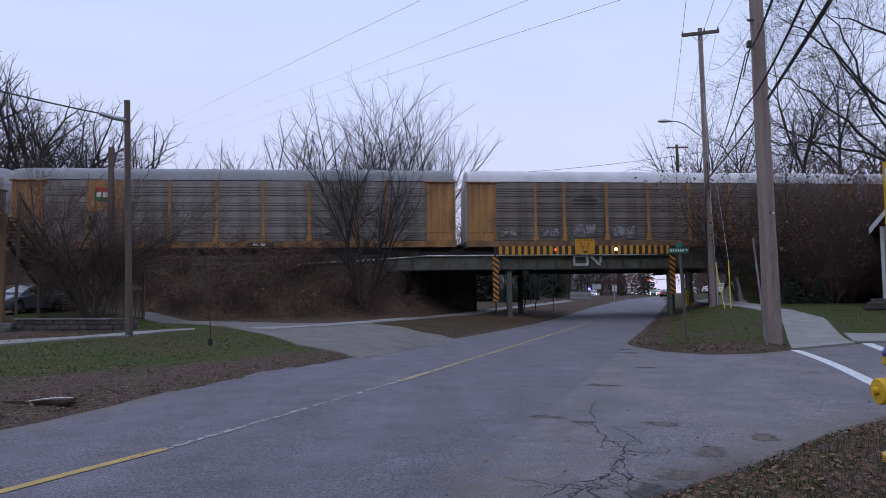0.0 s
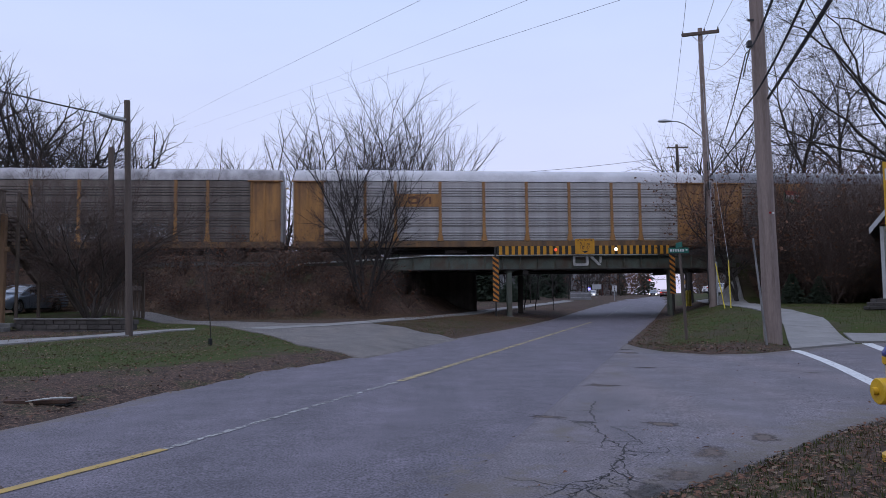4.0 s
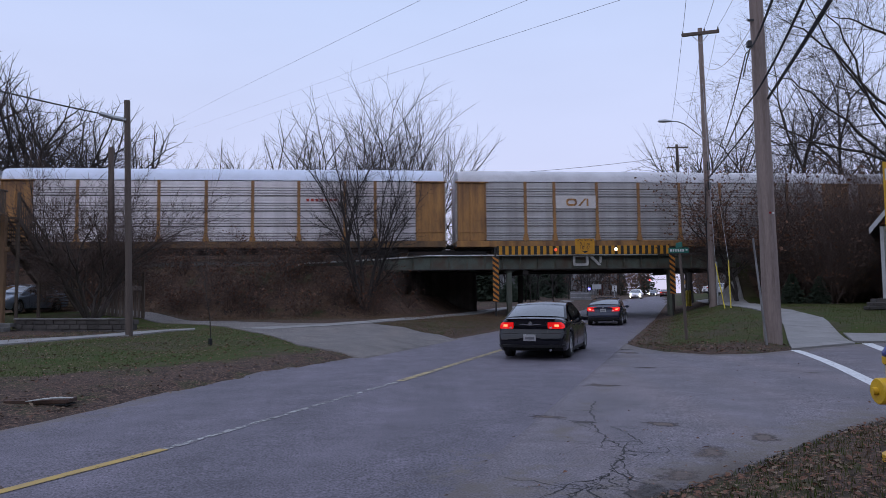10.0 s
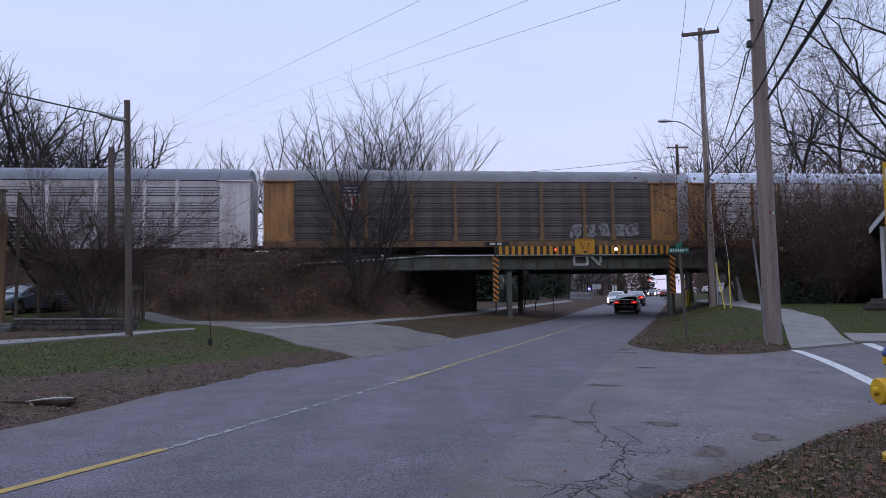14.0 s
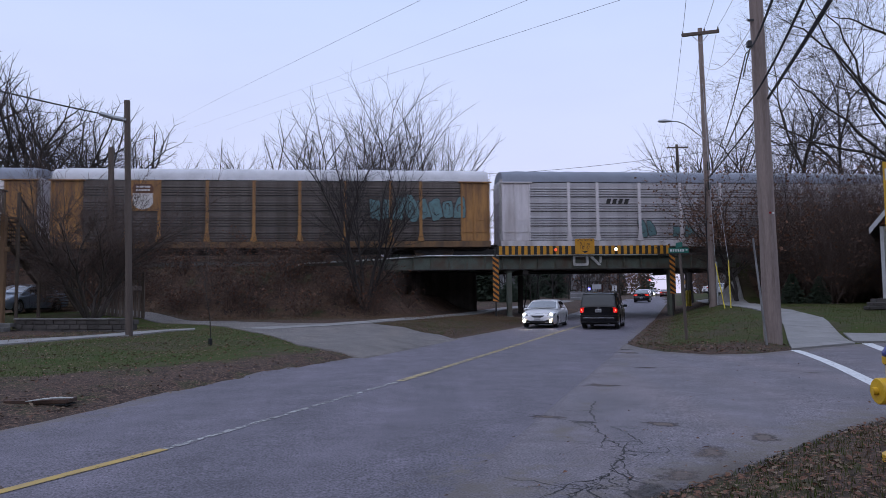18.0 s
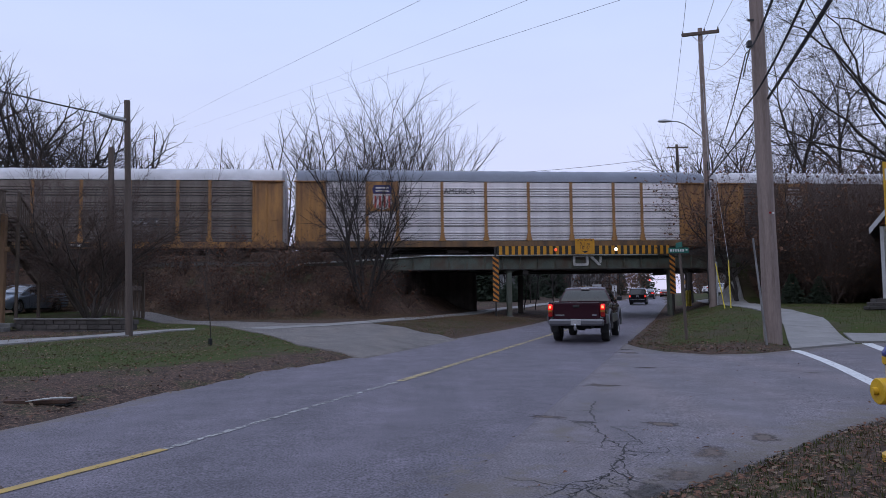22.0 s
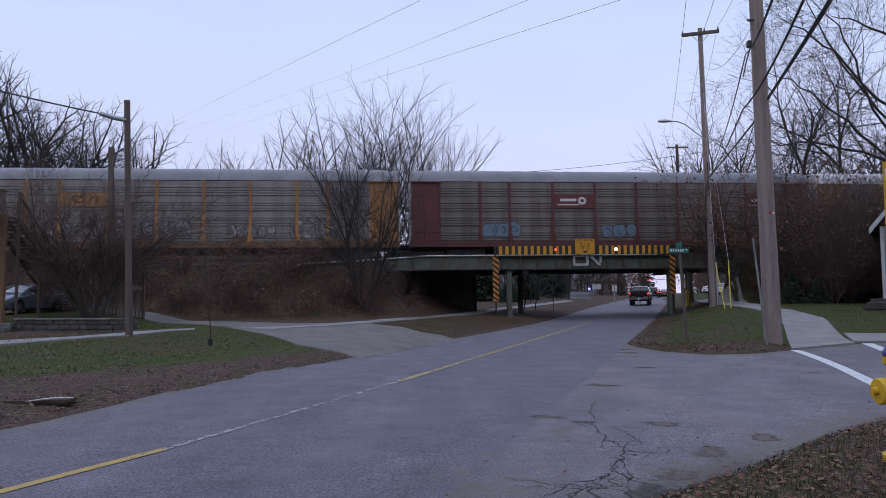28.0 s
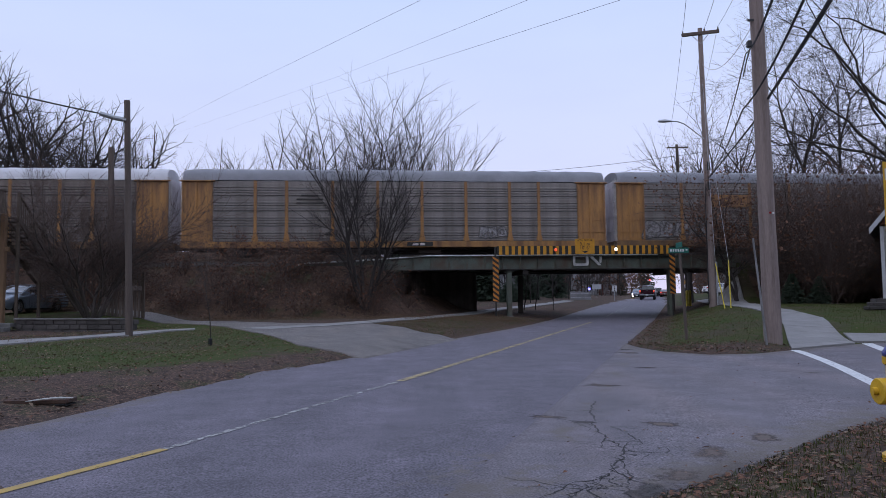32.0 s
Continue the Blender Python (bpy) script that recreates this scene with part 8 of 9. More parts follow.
# ---- trees and brush ----
def sprout(store, p, d, length, r, depth, rng, o):
    """One branch and all that grows from it: side shoots along it and a fork at its tip."""
    last = depth >= o["levels"]
    n = o.get("ends", 1) if last else (6, 4, 3, 2)[min(depth, 3)]
    pts, rad = [p.copy()], [r]
    d = d.copy()
    end = 0.35 if last else o.get("taper", 0.5)
    up = o["up"] * (0.4 if depth == 0 else 1)
    for i in range(n):
        d = d + Vector((rng.gauss(0, 1), rng.gauss(0, 1), rng.gauss(0, 1))) * o["bend"] + Vector((0, 0, up))
        d.normalize()
        pts.append(pts[-1] + d * (length / n))
        rad.append(r + (r * end - r) * (i + 1) / n)
    if depth == 1 and store.get("limbs") is not None:
        store["limbs"].append(M())
        store["now"] = store["limbs"][-1]
    key = "limb" if depth == 0 else "now" if depth <= 2 and store.get("now") is not None else "limb" if depth == 1 else "twig"
    store[key].tube(pts, rad, 7 if r > 0.1 else 4 if r > 0.03 else 3, False)
    store["tips"].append(pts[-1])
    if last:
        return
    thin = o.get("thin", 0.004)

    def shoot(q, ax, side, lo, hi, ln, rr):
        ang = radians(rng.uniform(lo, hi))
        dd = (ax * math.cos(ang) + side * math.sin(ang)).normalized()
        sprout(store, q, dd, ln, max(thin, rr), depth + 1, rng, o)

    kids = o["kids"][min(depth, len(o["kids"]) - 1)]
    lo = o["first"] if depth == 0 else 0.18
    turn = rng.uniform(0, 6.28)
    for k in range(kids):
        f = lo + (1 - lo) * (k + rng.random()) / kids
        i = min(n - 1, int(f * n))
        q = pts[i].lerp(pts[i + 1], f * n - i)
        rr = rad[i] + (rad[i + 1] - rad[i]) * (f * n - i)
        ax = (pts[i + 1] - pts[i]).normalized()
        side = ax.orthogonal().normalized()
        turn += 2.4 + rng.uniform(-0.5, 0.5)
        side.rotate(Matrix.Rotation(turn, 3, ax))
        shoot(q, ax, side, *o["angle"], length * rng.uniform(*o["shrink"]) * (1.15 - 0.5 * f), rr * rng.uniform(0.4, 0.6))
    ax = (pts[-1] - pts[-2]).normalized()
    side = ax.orthogonal().normalized()
    side.rotate(Matrix.Rotation(rng.uniform(0, 6.28), 3, ax))
    forks = o["fork"][min(depth, len(o["fork"]) - 1)]
    for k in range(forks):
        shoot(pts[-1], ax, side, *o.get("spread", (8, 24)), length * rng.uniform(*o["go_on"][min(depth, len(o["go_on"]) - 1)]), rad[-1] * rng.uniform(0.75, 0.92))
        side.rotate(Matrix.Rotation(2 * math.pi / forks + rng.uniform(-0.3, 0.3), 3, ax))


BIG = dict(levels=4, kids=(6, 6, 5, 4), fork=(3, 2), bend=0.07, up=0.03, first=0.4, angle=(28, 55), shrink=(0.42, 0.6), go_on=((0.7, 0.95), (0.5, 0.7)), thin=0.009)
VASE = dict(levels=4, kids=(5, 6, 5, 3), fork=(3, 2), bend=0.06, up=0.05, first=0.3, angle=(22, 48), shrink=(0.4, 0.58), go_on=((0.7, 0.95), (0.5, 0.7)))
TALL = dict(levels=4, kids=(5, 7, 5, 2), fork=(4, 2), bend=0.035, up=0.012, first=0.45, angle=(24, 52), shrink=(0.38, 0.58), go_on=((0.95, 1.3), (0.42, 0.6)), thin=0.0135, spread=(14, 36), taper=0.62)
OAK = dict(levels=4, kids=(6, 6, 5, 4), fork=(3, 2), bend=0.11, up=0.015, first=0.35, angle=(32, 68), shrink=(0.45, 0.68), go_on=((0.7, 0.95), (0.5, 0.7)), thin=0.005, spread=(12, 34))


def tree(name, label, at, height, r, o, seed, stems=1, lean=0.0, mats=("bark_dark", "twig"), category="tree", leaves=0, group="", leaf_mat="leaf_brown", leaf_z=0.0, split=True):
    rng = random.Random(seed)
    x, y = at
    z = ground_z(x, y)
    t = thing(name, label, category, group, at=Matrix.Translation((x, y, z)))
    tips, stores = [], []
    twig = M()
    for s in range(stems):
        store = dict(limb=M(), twig=twig, tips=tips, limbs=[] if split else None)
        a = 2 * math.pi * (s + rng.random() * 0.6) / stems
        tilt = lean if stems > 1 else 0.03
        d = Vector((math.cos(a) * tilt, math.sin(a) * tilt, 1)).normalized()
        start = Vector((math.cos(a) * 0.12 * (stems > 1), math.sin(a) * 0.12 * (stems > 1), -0.25))
        h = height * o.get("bole", 0.46) * (1 if stems == 1 else rng.uniform(0.8, 1.1))
        sprout(store, start, d, h, r * (1 if stems == 1 else rng.uniform(0.75, 1.1)), 0, rng, o)
        stores.append(store)
    # all of it drawn to its true height
    top = max(p.z for p in tips)
    k = height / top
    tips = [p * k for p in tips]
    for gm in [twig] + [q for st in stores for q in [st["limb"]] + (st["limbs"] or [])]:
        gm.v = [(a * k, b * k, c * k) for a, b, c in gm.v]
    for store in stores:
        stem = part("trunk" if stems == 1 else "stem", store["limb"], MAT[mats[0]], t, smooth=60)
        for lm in store["limbs"] or []:
            part("limb", lm, MAT[mats[0]], stem, smooth=60)
    part("crown", twig, MAT[mats[1]], t, "crown of fine bare twigs", smooth=0)
    if leaves:
        lf = M()
        for i in range(leaves):
            c = rng.choice(tips)
            if c.z < leaf_z:
                continue
            c = c + Vector((rng.gauss(0, 0.12), rng.gauss(0, 0.12), rng.gauss(0, 0.12)))
            leaf(lf, c, rng.uniform(0.06, 0.12), rng)
        part("foliage", lf, MAT[leaf_mat], t, "clinging brown leaves", smooth=0)
    return t


def leaf(g, c, s, rng, lie=0.0):
    """A small curled leaf: a bent diamond of four triangles."""
    a = Vector((rng.gauss(0, 1), rng.gauss(0, 1), rng.gauss(0, 0.6))).normalized()
    b = a.orthogonal()
    b.rotate(Matrix.Rotation(rng.uniform(0, 6.28), 3, a))
    if lie:
        w = rng.uniform(0, 6.28)
        a = Vector((math.cos(w), math.sin(w), rng.gauss(0, lie)))
        b = Vector((-math.sin(w), math.cos(w), rng.gauss(0, lie)))
    n = a.cross(b)
    o = len(g.v)
    g.v += [tuple(c - a * s), tuple(c + b * s * 0.55 + n * s * 0.25), tuple(c + a * s), tuple(c - b * s * 0.55 + n * s * 0.25)]
    g.f += [(o, o + 1, o + 2), (o, o + 2, o + 3)]
    g.mi += [0, 0]


FARTREES = "bare trees behind the railway"
base_a = tree("tree", "tall bare deciduous tree behind the railway", (-38.5, 66), 25.6, 0.52, dict(TALL, thin=0.017, angle=(26, 56), bend=0.065, kids=(6, 7, 5, 3), spread=(16, 40), up=0.008, bole=0.38), 3, group=FARTREES)
base_b = tree("tree", "tall bare deciduous tree with upswept limbs", (-13.3, 72), 21.2, 0.36, dict(TALL, bole=0.44), 8, group=FARTREES)
base_c = tree("tree", "bare deciduous tree with forking trunk", (-5.7, 70), 22.4, 0.24, dict(TALL, kids=(4, 6, 5, 3), fork=(3, 2), bole=0.46), 21, stems=3, lean=0.14, group=FARTREES)
base_e = tree("tree", "bare deciduous tree beyond the bridge", (-52, 90), 19.5, 0.3, dict(TALL, levels=3, kids=(6, 6, 5), thin=0.02, angle=(22, 52), bend=0.06), 29, group=FARTREES)
base_d = tree("tree", "crooked bare oak behind the railway", (33.6, 58), 20.5, 0.38, dict(OAK, kids=(6, 6, 5, 2), thin=0.0135, bend=0.085, bole=0.42, up=0.012), 13, group=FARTREES)


def again(src, x, y, scale, turn, dz=0.0):
    z = ground_z(x, y) + dz
    return copy_thing(src, Matrix.Translation((x, y, z)) @ Matrix.Rotation(radians(turn), 4, "Z") @ Matrix.Scale(scale, 4))


for src, x, y, s, a in ((base_a, -43, 63, 0.94, 70), (base_a, -47.5, 70, 1.05, 200), (base_d, -36, 72, 1.0, 130), (base_a, -33.5, 74, 0.86, 250), (base_d, -42, 75, 1.15, 20), (base_d, -30.5, 77, 0.85, 300), (base_a, -39.5, 84, 1.0, 310),
                        (base_b, -34.4, 98, 0.95, 40), (base_c, -31, 100, 0.9, 140), (base_b, -26.4, 92, 1.0, 90), (base_c, -28.5, 95, 0.95, 10),
                        (base_b, -15.8, 73, 0.92, 150), (base_b, -9.9, 71, 0.9, 220), (base_c, -4.9, 73, 1.0, 190),
                        (base_b, -2.6, 73, 0.95, 330), (base_c, -1.3, 75, 0.88, 100), (base_d, 3.4, 84, 0.62, 40),
                        (base_d, 21.7, 62, 0.92, 220), (base_d, 25.4, 63, 0.98, 30), (base_a, 27.5, 66, 0.72, 160), (base_d, 29.4, 57, 0.94, 100), (base_d, 38.3, 61, 1.0, 260), (base_d, 43, 66, 1.0, 330), (base_d, 24, 70, 0.9, 75), (base_d, 36.5, 70, 1.0, 15), (base_d, 27, 56, 0.7, 280), (base_d, -45, 80, 1.2, 170), (base_d, -35, 66, 0.92, 240), (base_d, -32.5, 70, 0.85, 30), (base_d, -28.8, 72, 0.66, 190), (base_d, -46, 66, 1.0, 280), (base_a, -41, 71, 0.95, 20), (base_a, -36.3, 68, 0.8, 110), (base_a, -51, 76, 1.05, 300)):
    again(src, x, y, s, a)

# trees in front of the railway
tree("tree", "bare many-stemmed tree at the foot of the bank", (-4.55, 41.0), 11.8, 0.17, dict(VASE, kids=(3, 5, 5, 3), first=0.4, angle=(28, 58), up=0.022, bend=0.06, thin=0.008, bole=0.4, taper=0.6), 31, stems=5, lean=0.36, mats=("bark_dark", "twig"))
tree("shrub", "sprawling bare old shrub before the wooden stair", (-16.5, 33.2), 8.2, 0.1, dict(OAK, kids=(5, 6, 5, 3), first=0.45, angle=(22, 54), up=0.022, bend=0.085, thin=0.008, bole=0.4), 17, stems=8, lean=0.62, mats=("bark", "brush"), category="shrub")
tree("sapling", "thin bare sapling with a black trunk guard on the lawn", (-6.85, 20.83), 5.4, 0.034, dict(VASE, kids=(7, 4, 3, 2), first=0.45, levels=3, thin=0.003, bole=0.6), 41, mats=("bark", "brush"))
g = M()
g.lathe([(0.06, -0.05), (0.06, 0.2), (0.05, 0.21)], 10, c=(-6.85, 20.83, ground_z(-6.85, 20.83)))
tagged(part("trunk_guard", g, MAT["black"]), "short black plastic tube round the sapling's base", "tree guard")
oakf = tree("tree", "small oak still holding brown leaves beside the bridge", (18.4, 43.9), 9.8, 0.11, dict(OAK, up=0.05, first=0.42), 52, stems=2, lean=0.14, mats=("bark_dark", "brush"), leaves=2600, leaf_z=3.6)
tree("tree", "small oak holding brown leaves on the bank", (19.9, 44.2), 9.0, 0.10, dict(OAK, up=0.06, first=0.35), 57, stems=2, lean=0.18, mats=("bark_dark", "brush"), leaves=1400, leaf_z=3.0)
THICK = dict(OAK, levels=3, kids=(5, 5, 5), fork=(2, 2), first=0.08, angle=(18, 52), up=0.05, bend=0.11, thin=0.006, bole=0.42)
thick = tree("shrub", "dense bare brown thicket on the bank", (23.2, 42.2), 6.8, 0.045, THICK, 61, stems=8, lean=0.42, mats=("brush", "brush"), category="shrub", group="thickets on the bank", leaves=90, split=False)
thin = tree("shrub", "bare brown brush on the railway bank", (-9.5, 41.6), 3.2, 0.022, dict(THICK, kids=(4, 4, 2), thin=0.005), 63, stems=7, lean=0.6, mats=("brush", "brush"), category="shrub", group="brush on the bank", leaves=120, split=False)
for x, y, s, a in ((21.6, 43.0, 0.98, 40), (24.8, 43.0, 1.0, 130), (26.6, 42.2, 0.95, 250), (25.4, 40.6, 0.8, 320), (22.4, 40.6, 0.72, 190), (28.6, 43.0, 1.05, 75), (30.4, 41.5, 1.0, 10), (24.0, 44.0, 1.05, 5), (26.0, 44.2, 1.1, 95), (22.6, 44.6, 1.0, 170), (28.0, 44.6, 1.15, 300), (23.6, 41.3, 0.9, 60), (21.0, 43.8, 1.1, 115), (25.2, 43.8, 1.2, 215), (27.2, 43.2, 1.2, 12), (29.6, 43.8, 1.25, 160), (23.4, 43.4, 1.1, 275)):
    again(thick, x, y, s, a)
for x, y, s, a in ((21.5, 46.0, 1.05, 33), (23.0, 46.6, 1.15, 81), (24.6, 46.2, 1.2, 140), (26.0, 46.8, 1.25, 201), (27.6, 46.4, 1.2, 260), (29.2, 46.8, 1.3, 318), (30.8, 46.4, 1.3, 15), (22.2, 45.4, 1.1, 222), (25.4, 45.4, 1.2, 64), (28.4, 45.6, 1.25, 170)):
    again(thick, x, y, s, a)
rng = random.Random(77)
for i in range(64):
    s_ = -3.0 - 0.5 * i + rng.uniform(-0.4, 0.4)
    x, y = track(s_, rng.uniform(3.2, 7.2))
    again(thin, x, y, rng.uniform(0.5, 0.95), rng.uniform(0, 360))
for x, y, s, a in ((22.0, 43.4, 1.5, 20), (23.5, 43.8, 1.7, 110), (25.0, 43.6, 1.6, 200), (27.0, 44.2, 1.8, 290), (29.0, 44.4, 1.8, 45), (24.4, 42.4, 1.6, 330)):
    again(thin, x, y, s, a)
for i in range(9):
    x, y = track(20.5 + i * 1.1, rng.uniform(3.8, 6.4))
    again(thin, x, y, rng.uniform(0.6, 1.0), rng.uniform(0, 360))


# a great oak beyond the picture's edge, its limbs reaching over the street
def great_oak():
    rng = random.Random(90)
    t = thing("tree", "great bare oak with long dark limbs over the street", "tree")
    base = Vector((19.6, 27.4, ground_z(19.6, 27.4)))
    g = M()
    g.tube([base - Vector((0, 0, 0.3)), base + Vector((0.1, 0, 2.2)), base + Vector((-0.1, -0.1, 4.6)), base + Vector((0.2, 0.1, 8.5)), base + Vector((0.9, 0.3, 12.5))], [0.62, 0.5, 0.44, 0.33, 0.2], 12)
    part("trunk", g, MAT["bark_dark"], t, smooth=60)
    # each limb: start height, then a heading (to the left, towards or away) with its rise
    limbs = [
        [(19.1, 27.3, 5.6), (17.2, 27.1, 6.9), (15.7, 26.9, 8.2), (14.5, 26.6, 8.9), (13.3, 26.4, 9.7), (12.4, 26.2, 9.9)],
        [(19.1, 27.3, 5.9), (17.6, 26.8, 7.0), (16.4, 26.4, 8.5), (15.6, 26.0, 10.3), (14.8, 25.7, 11.5), (13.7, 25.4, 12.4)],
        [(19.4, 27.4, 6.8), (17.3, 27.6, 8.8), (16.1, 27.7, 10.6), (15.1, 27.7, 12.4), (14.6, 27.6, 13.6)],
        [(19.5, 27.3, 7.4), (16.7, 26.6, 9.0), (15.0, 26.3, 10.8), (13.7, 26.0, 11.4), (12.6, 25.8, 11.9)],
        [(19.7, 27.4, 10.6), (17.4, 27.2, 11.8), (16.4, 27.1, 12.2), (15.3, 27.0, 12.4)],
        [(19.3, 27.5, 6.1), (17.0, 28.2, 7.2), (15.3, 28.7, 7.8), (14.0, 28.9, 7.7), (12.9, 29.0, 8.3)],
        [(19.5, 27.6, 7.0), (21.5, 28.0, 9.0), (23.0, 28.4, 11.0)],
        [(19.6, 27.3, 8.0), (20.5, 25.5, 10.0), (21.0, 24.0, 12.0)],
    ]
    twig = M()
    o = dict(OAK, levels=4, kids=(3, 4, 5, 3), angle=(25, 58), bend=0.085, thin=0.0045, spread=(8, 26))
    for L in limbs:
        lm = M()
        pts = [Vector(p) for p in L]
        fine = []
        for i in range(len(pts) - 1):
            for j in range(3):
                q = pts[i].lerp(pts[i + 1], j / 3)
                q += Vector((rng.gauss(0, 0.035), rng.gauss(0, 0.035), rng.gauss(0, 0.035)))
                fine.append(q)
        fine.append(pts[-1])
        n = len(fine)
        rad = [0.058 * (1 - i / n) ** 0.9 + 0.008 for i in range(n)]
        lm.tube(fine, rad, 8, False)
        store = dict(limb=lm, twig=twig, tips=[])
        for i in range(3, n):
            for k in range(2):
                ax = (fine[min(n - 1, i + 1)] - fine[i - 1]).normalized()
                sd = ax.orthogonal()
                sd.rotate(Matrix.Rotation(rng.uniform(0, 6.28), 3, ax))
                a = radians(rng.uniform(28, 65))
                sprout(store, fine[i], (ax * math.cos(a) + sd * math.sin(a)).normalized(), rng.uniform(0.9, 2.4), rad[i] * rng.uniform(0.25, 0.45), 2, rng, o)
        part("limb", lm, MAT["bark_dark"], t, smooth=60)
    part("crown", twig, MAT["bark_dark"], t, "crown of fine bare twigs", smooth=0)


great_oak()


# conifers: whorls of drooping boughs with needle fans
def conifer(name, label, x, y, h, w, seed, z=None):
    rng = random.Random(seed)
    t = thing(name, label, "tree", at=Matrix.Translation((x, y, ground_z(x, y) if z is None else z)))
    g = M()
    g.tube([(0, 0, -0.2), (0, 0, h * 0.5), (0, 0, h)], [0.02 * h, 0.012 * h, 0.01], 7)
    part("trunk", g, MAT["bark_dark"], t)
    fo = M()
    zz = h * 0.06
    while zz < h * 0.98:
        rr = w * (1 - zz / h) ** 0.85
        for k in range(9):
            a = rng.uniform(0, 6.28)
            L = rr * rng.uniform(0.7, 1.1)
            for j in range(5):
                f = (j + 0.6) / 5
                c = Vector((math.cos(a) * L * f, math.sin(a) * L * f, zz - 0.3 * L * f + rng.uniform(-0.1, 0.1)))
                for q in range(4):
                    b = a + rng.uniform(-1.2, 1.2)
                    s = 0.16 * w * rng.uniform(0.6, 1.2)
                    d = Vector((math.cos(b), math.sin(b), rng.uniform(-0.5, 0.2)))
                    p = d.orthogonal().normalized() * s * 0.3
                    o = len(fo.v)
                    e = c + d * s
                    fo.v += [tuple(c - p), tuple(c + p), tuple(e + p * 0.2), tuple(e - p * 0.2)]
                    fo.f.append((o, o + 1, o + 2, o + 3))
                    fo.mi.append(0)
        zz += h * 0.035
    part("foliage", fo, MAT["evergreen"], t, "dark drooping needles", smooth=0)
    return t


# ---- leaf litter and grass ----
def scatter():
    rng = random.Random(123)
    litter, pale, blades, dry = M(), M(), M(), M()

    def put_leaf(x, y, s, brown=0.66):
        z = verge_z(x, y)
        u, v = road_uv(x, y)
        if paved(x, y):
            z = street_z(x, y) if v > 3.3 else road_z(u, v)
            z += 0.015
        leaf(litter if rng.random() < brown else pale, Vector((x, y, z + rng.uniform(0.012, 0.03))), s, rng, 0.22)

    def put_blade(x, y, h, to=None):
        b_ = to or blades
        z = verge_z(x, y)
        a = rng.uniform(0, 6.28)
        dx, dy = math.cos(a) * 0.006, math.sin(a) * 0.006
        lx, ly = rng.gauss(0, 0.35) * h, rng.gauss(0, 0.35) * h
        o = len(b_.v)
        b_.v += [(x - dx, y - dy, z - 0.02), (x + dx, y + dy, z - 0.02), (x + lx, y + ly, z + h)]
        b_.f.append((o, o + 1, o + 2))
        b_.mi.append(0)
    # near corner by the hydrant: thick litter and grass
    for i in range(10500):
        u, v = rng.uniform(-8.5, 0.4), rng.uniform(4.8, 13)
        x, y = road(u, v)
        if paved(x, y) or noise.noise((x * 0.9, y * 0.9, 4)) < -0.25 and rng.random() < 0.7:
            continue
        put_leaf(x, y, rng.uniform(0.018, 0.045))
    for i in range(18000):
        u, v = rng.uniform(-8.5, 0.4), rng.uniform(4.6, 12)
        x, y = road(u, v)
        if not paved(x, y) and noise.noise((x * 0.7, y * 0.7, 9)) > -0.2:
            put_blade(x, y, rng.uniform(0.02, 0.055) * (0.5 + 0.5 * min(1, to_edge(STREET, u, v) / 0.9)))
    for i in range(16000):
        u, v = rng.uniform(-8.5, 0.4), rng.uniform(4.8, 11)
        x, y = road(u, v)
        if not paved(x, y):
            put_blade(x, y, rng.uniform(0.03, 0.085) * (0.4 + 0.6 * min(1, to_edge(STREET, u, v) / 0.6)), dry if rng.random() < 0.45 else blades)
    for i in range(15000):
        s_, d_ = rng.uniform(-24, 4), rng.uniform(6.4, 10.5)
        x, y = track(s_, d_)
        u, v = road_uv(x, y)
        if not inside(DRIVE, u, v) and not paved(x, y) and u > 15.5 and v < -4:
            put_blade(x, y, rng.uniform(0.06, 0.2), dry)
    for i in range(9000):
        u, v = rng.uniform(13.5, 33), rng.uniform(-9.5, -3.4)
        x, y = road(u, v)
        if not inside(DRIVE, u, v) and not paved(x, y):
            put_blade(x, y, rng.uniform(0.04, 0.11), dry)
    # stray leaves along the street's edge
    for i in range(150):
        u, v = rng.uniform(-6.5, 9), rng.uniform(3.2, 9)
        if rng.random() < 0.5:
            u, v = rng.uniform(-8, -3), rng.uniform(3.8, 6.2)
        put_leaf(*road(u, v), rng.uniform(0.012, 0.03))
    # verges on both sides
    for i in range(6500):
        u, v = rng.uniform(-6, 16), rng.uniform(-18, -3.4)
        x, y = road(u, v)
        if not inside(DRIVE, u, v):
            put_leaf(x, y, rng.uniform(0.02, 0.05), 0.3)
    for i in range(2600):
        u, v = rng.uniform(6.8, 34) if rng.random() < 0.6 else rng.uniform(6.8, 11), 3.3 + abs(rng.gauss(0, 2.2))
        x, y = road(u, v)
        if not paved(x, y) and not (8 < v < 10.3):
            put_leaf(x, y, rng.uniform(0.025, 0.06))
    for i in range(3200):
        u, v = rng.uniform(13.5, 34), rng.uniform(-10, -3.3)
        x, y = road(u, v)
        if not inside(DRIVE, u, v):
            put_leaf(x, y, rng.uniform(0.018, 0.04))
    for i in range(8000):
        s_, d_ = rng.uniform(-22, 3), rng.uniform(3.2, 8.5)
        x, y = track(s_, d_)
        put_leaf(x, y, rng.uniform(0.03, 0.07))
    for i in range(30000):
        u, v = rng.uniform(-4, 15), rng.uniform(-17, -6.0)
        x, y = road(u, v)
        if not inside(DRIVE, u, v) and not paved(x, y) and not -15.2 < v < -13:
            put_blade(x, y, rng.uniform(0.02, 0.05))
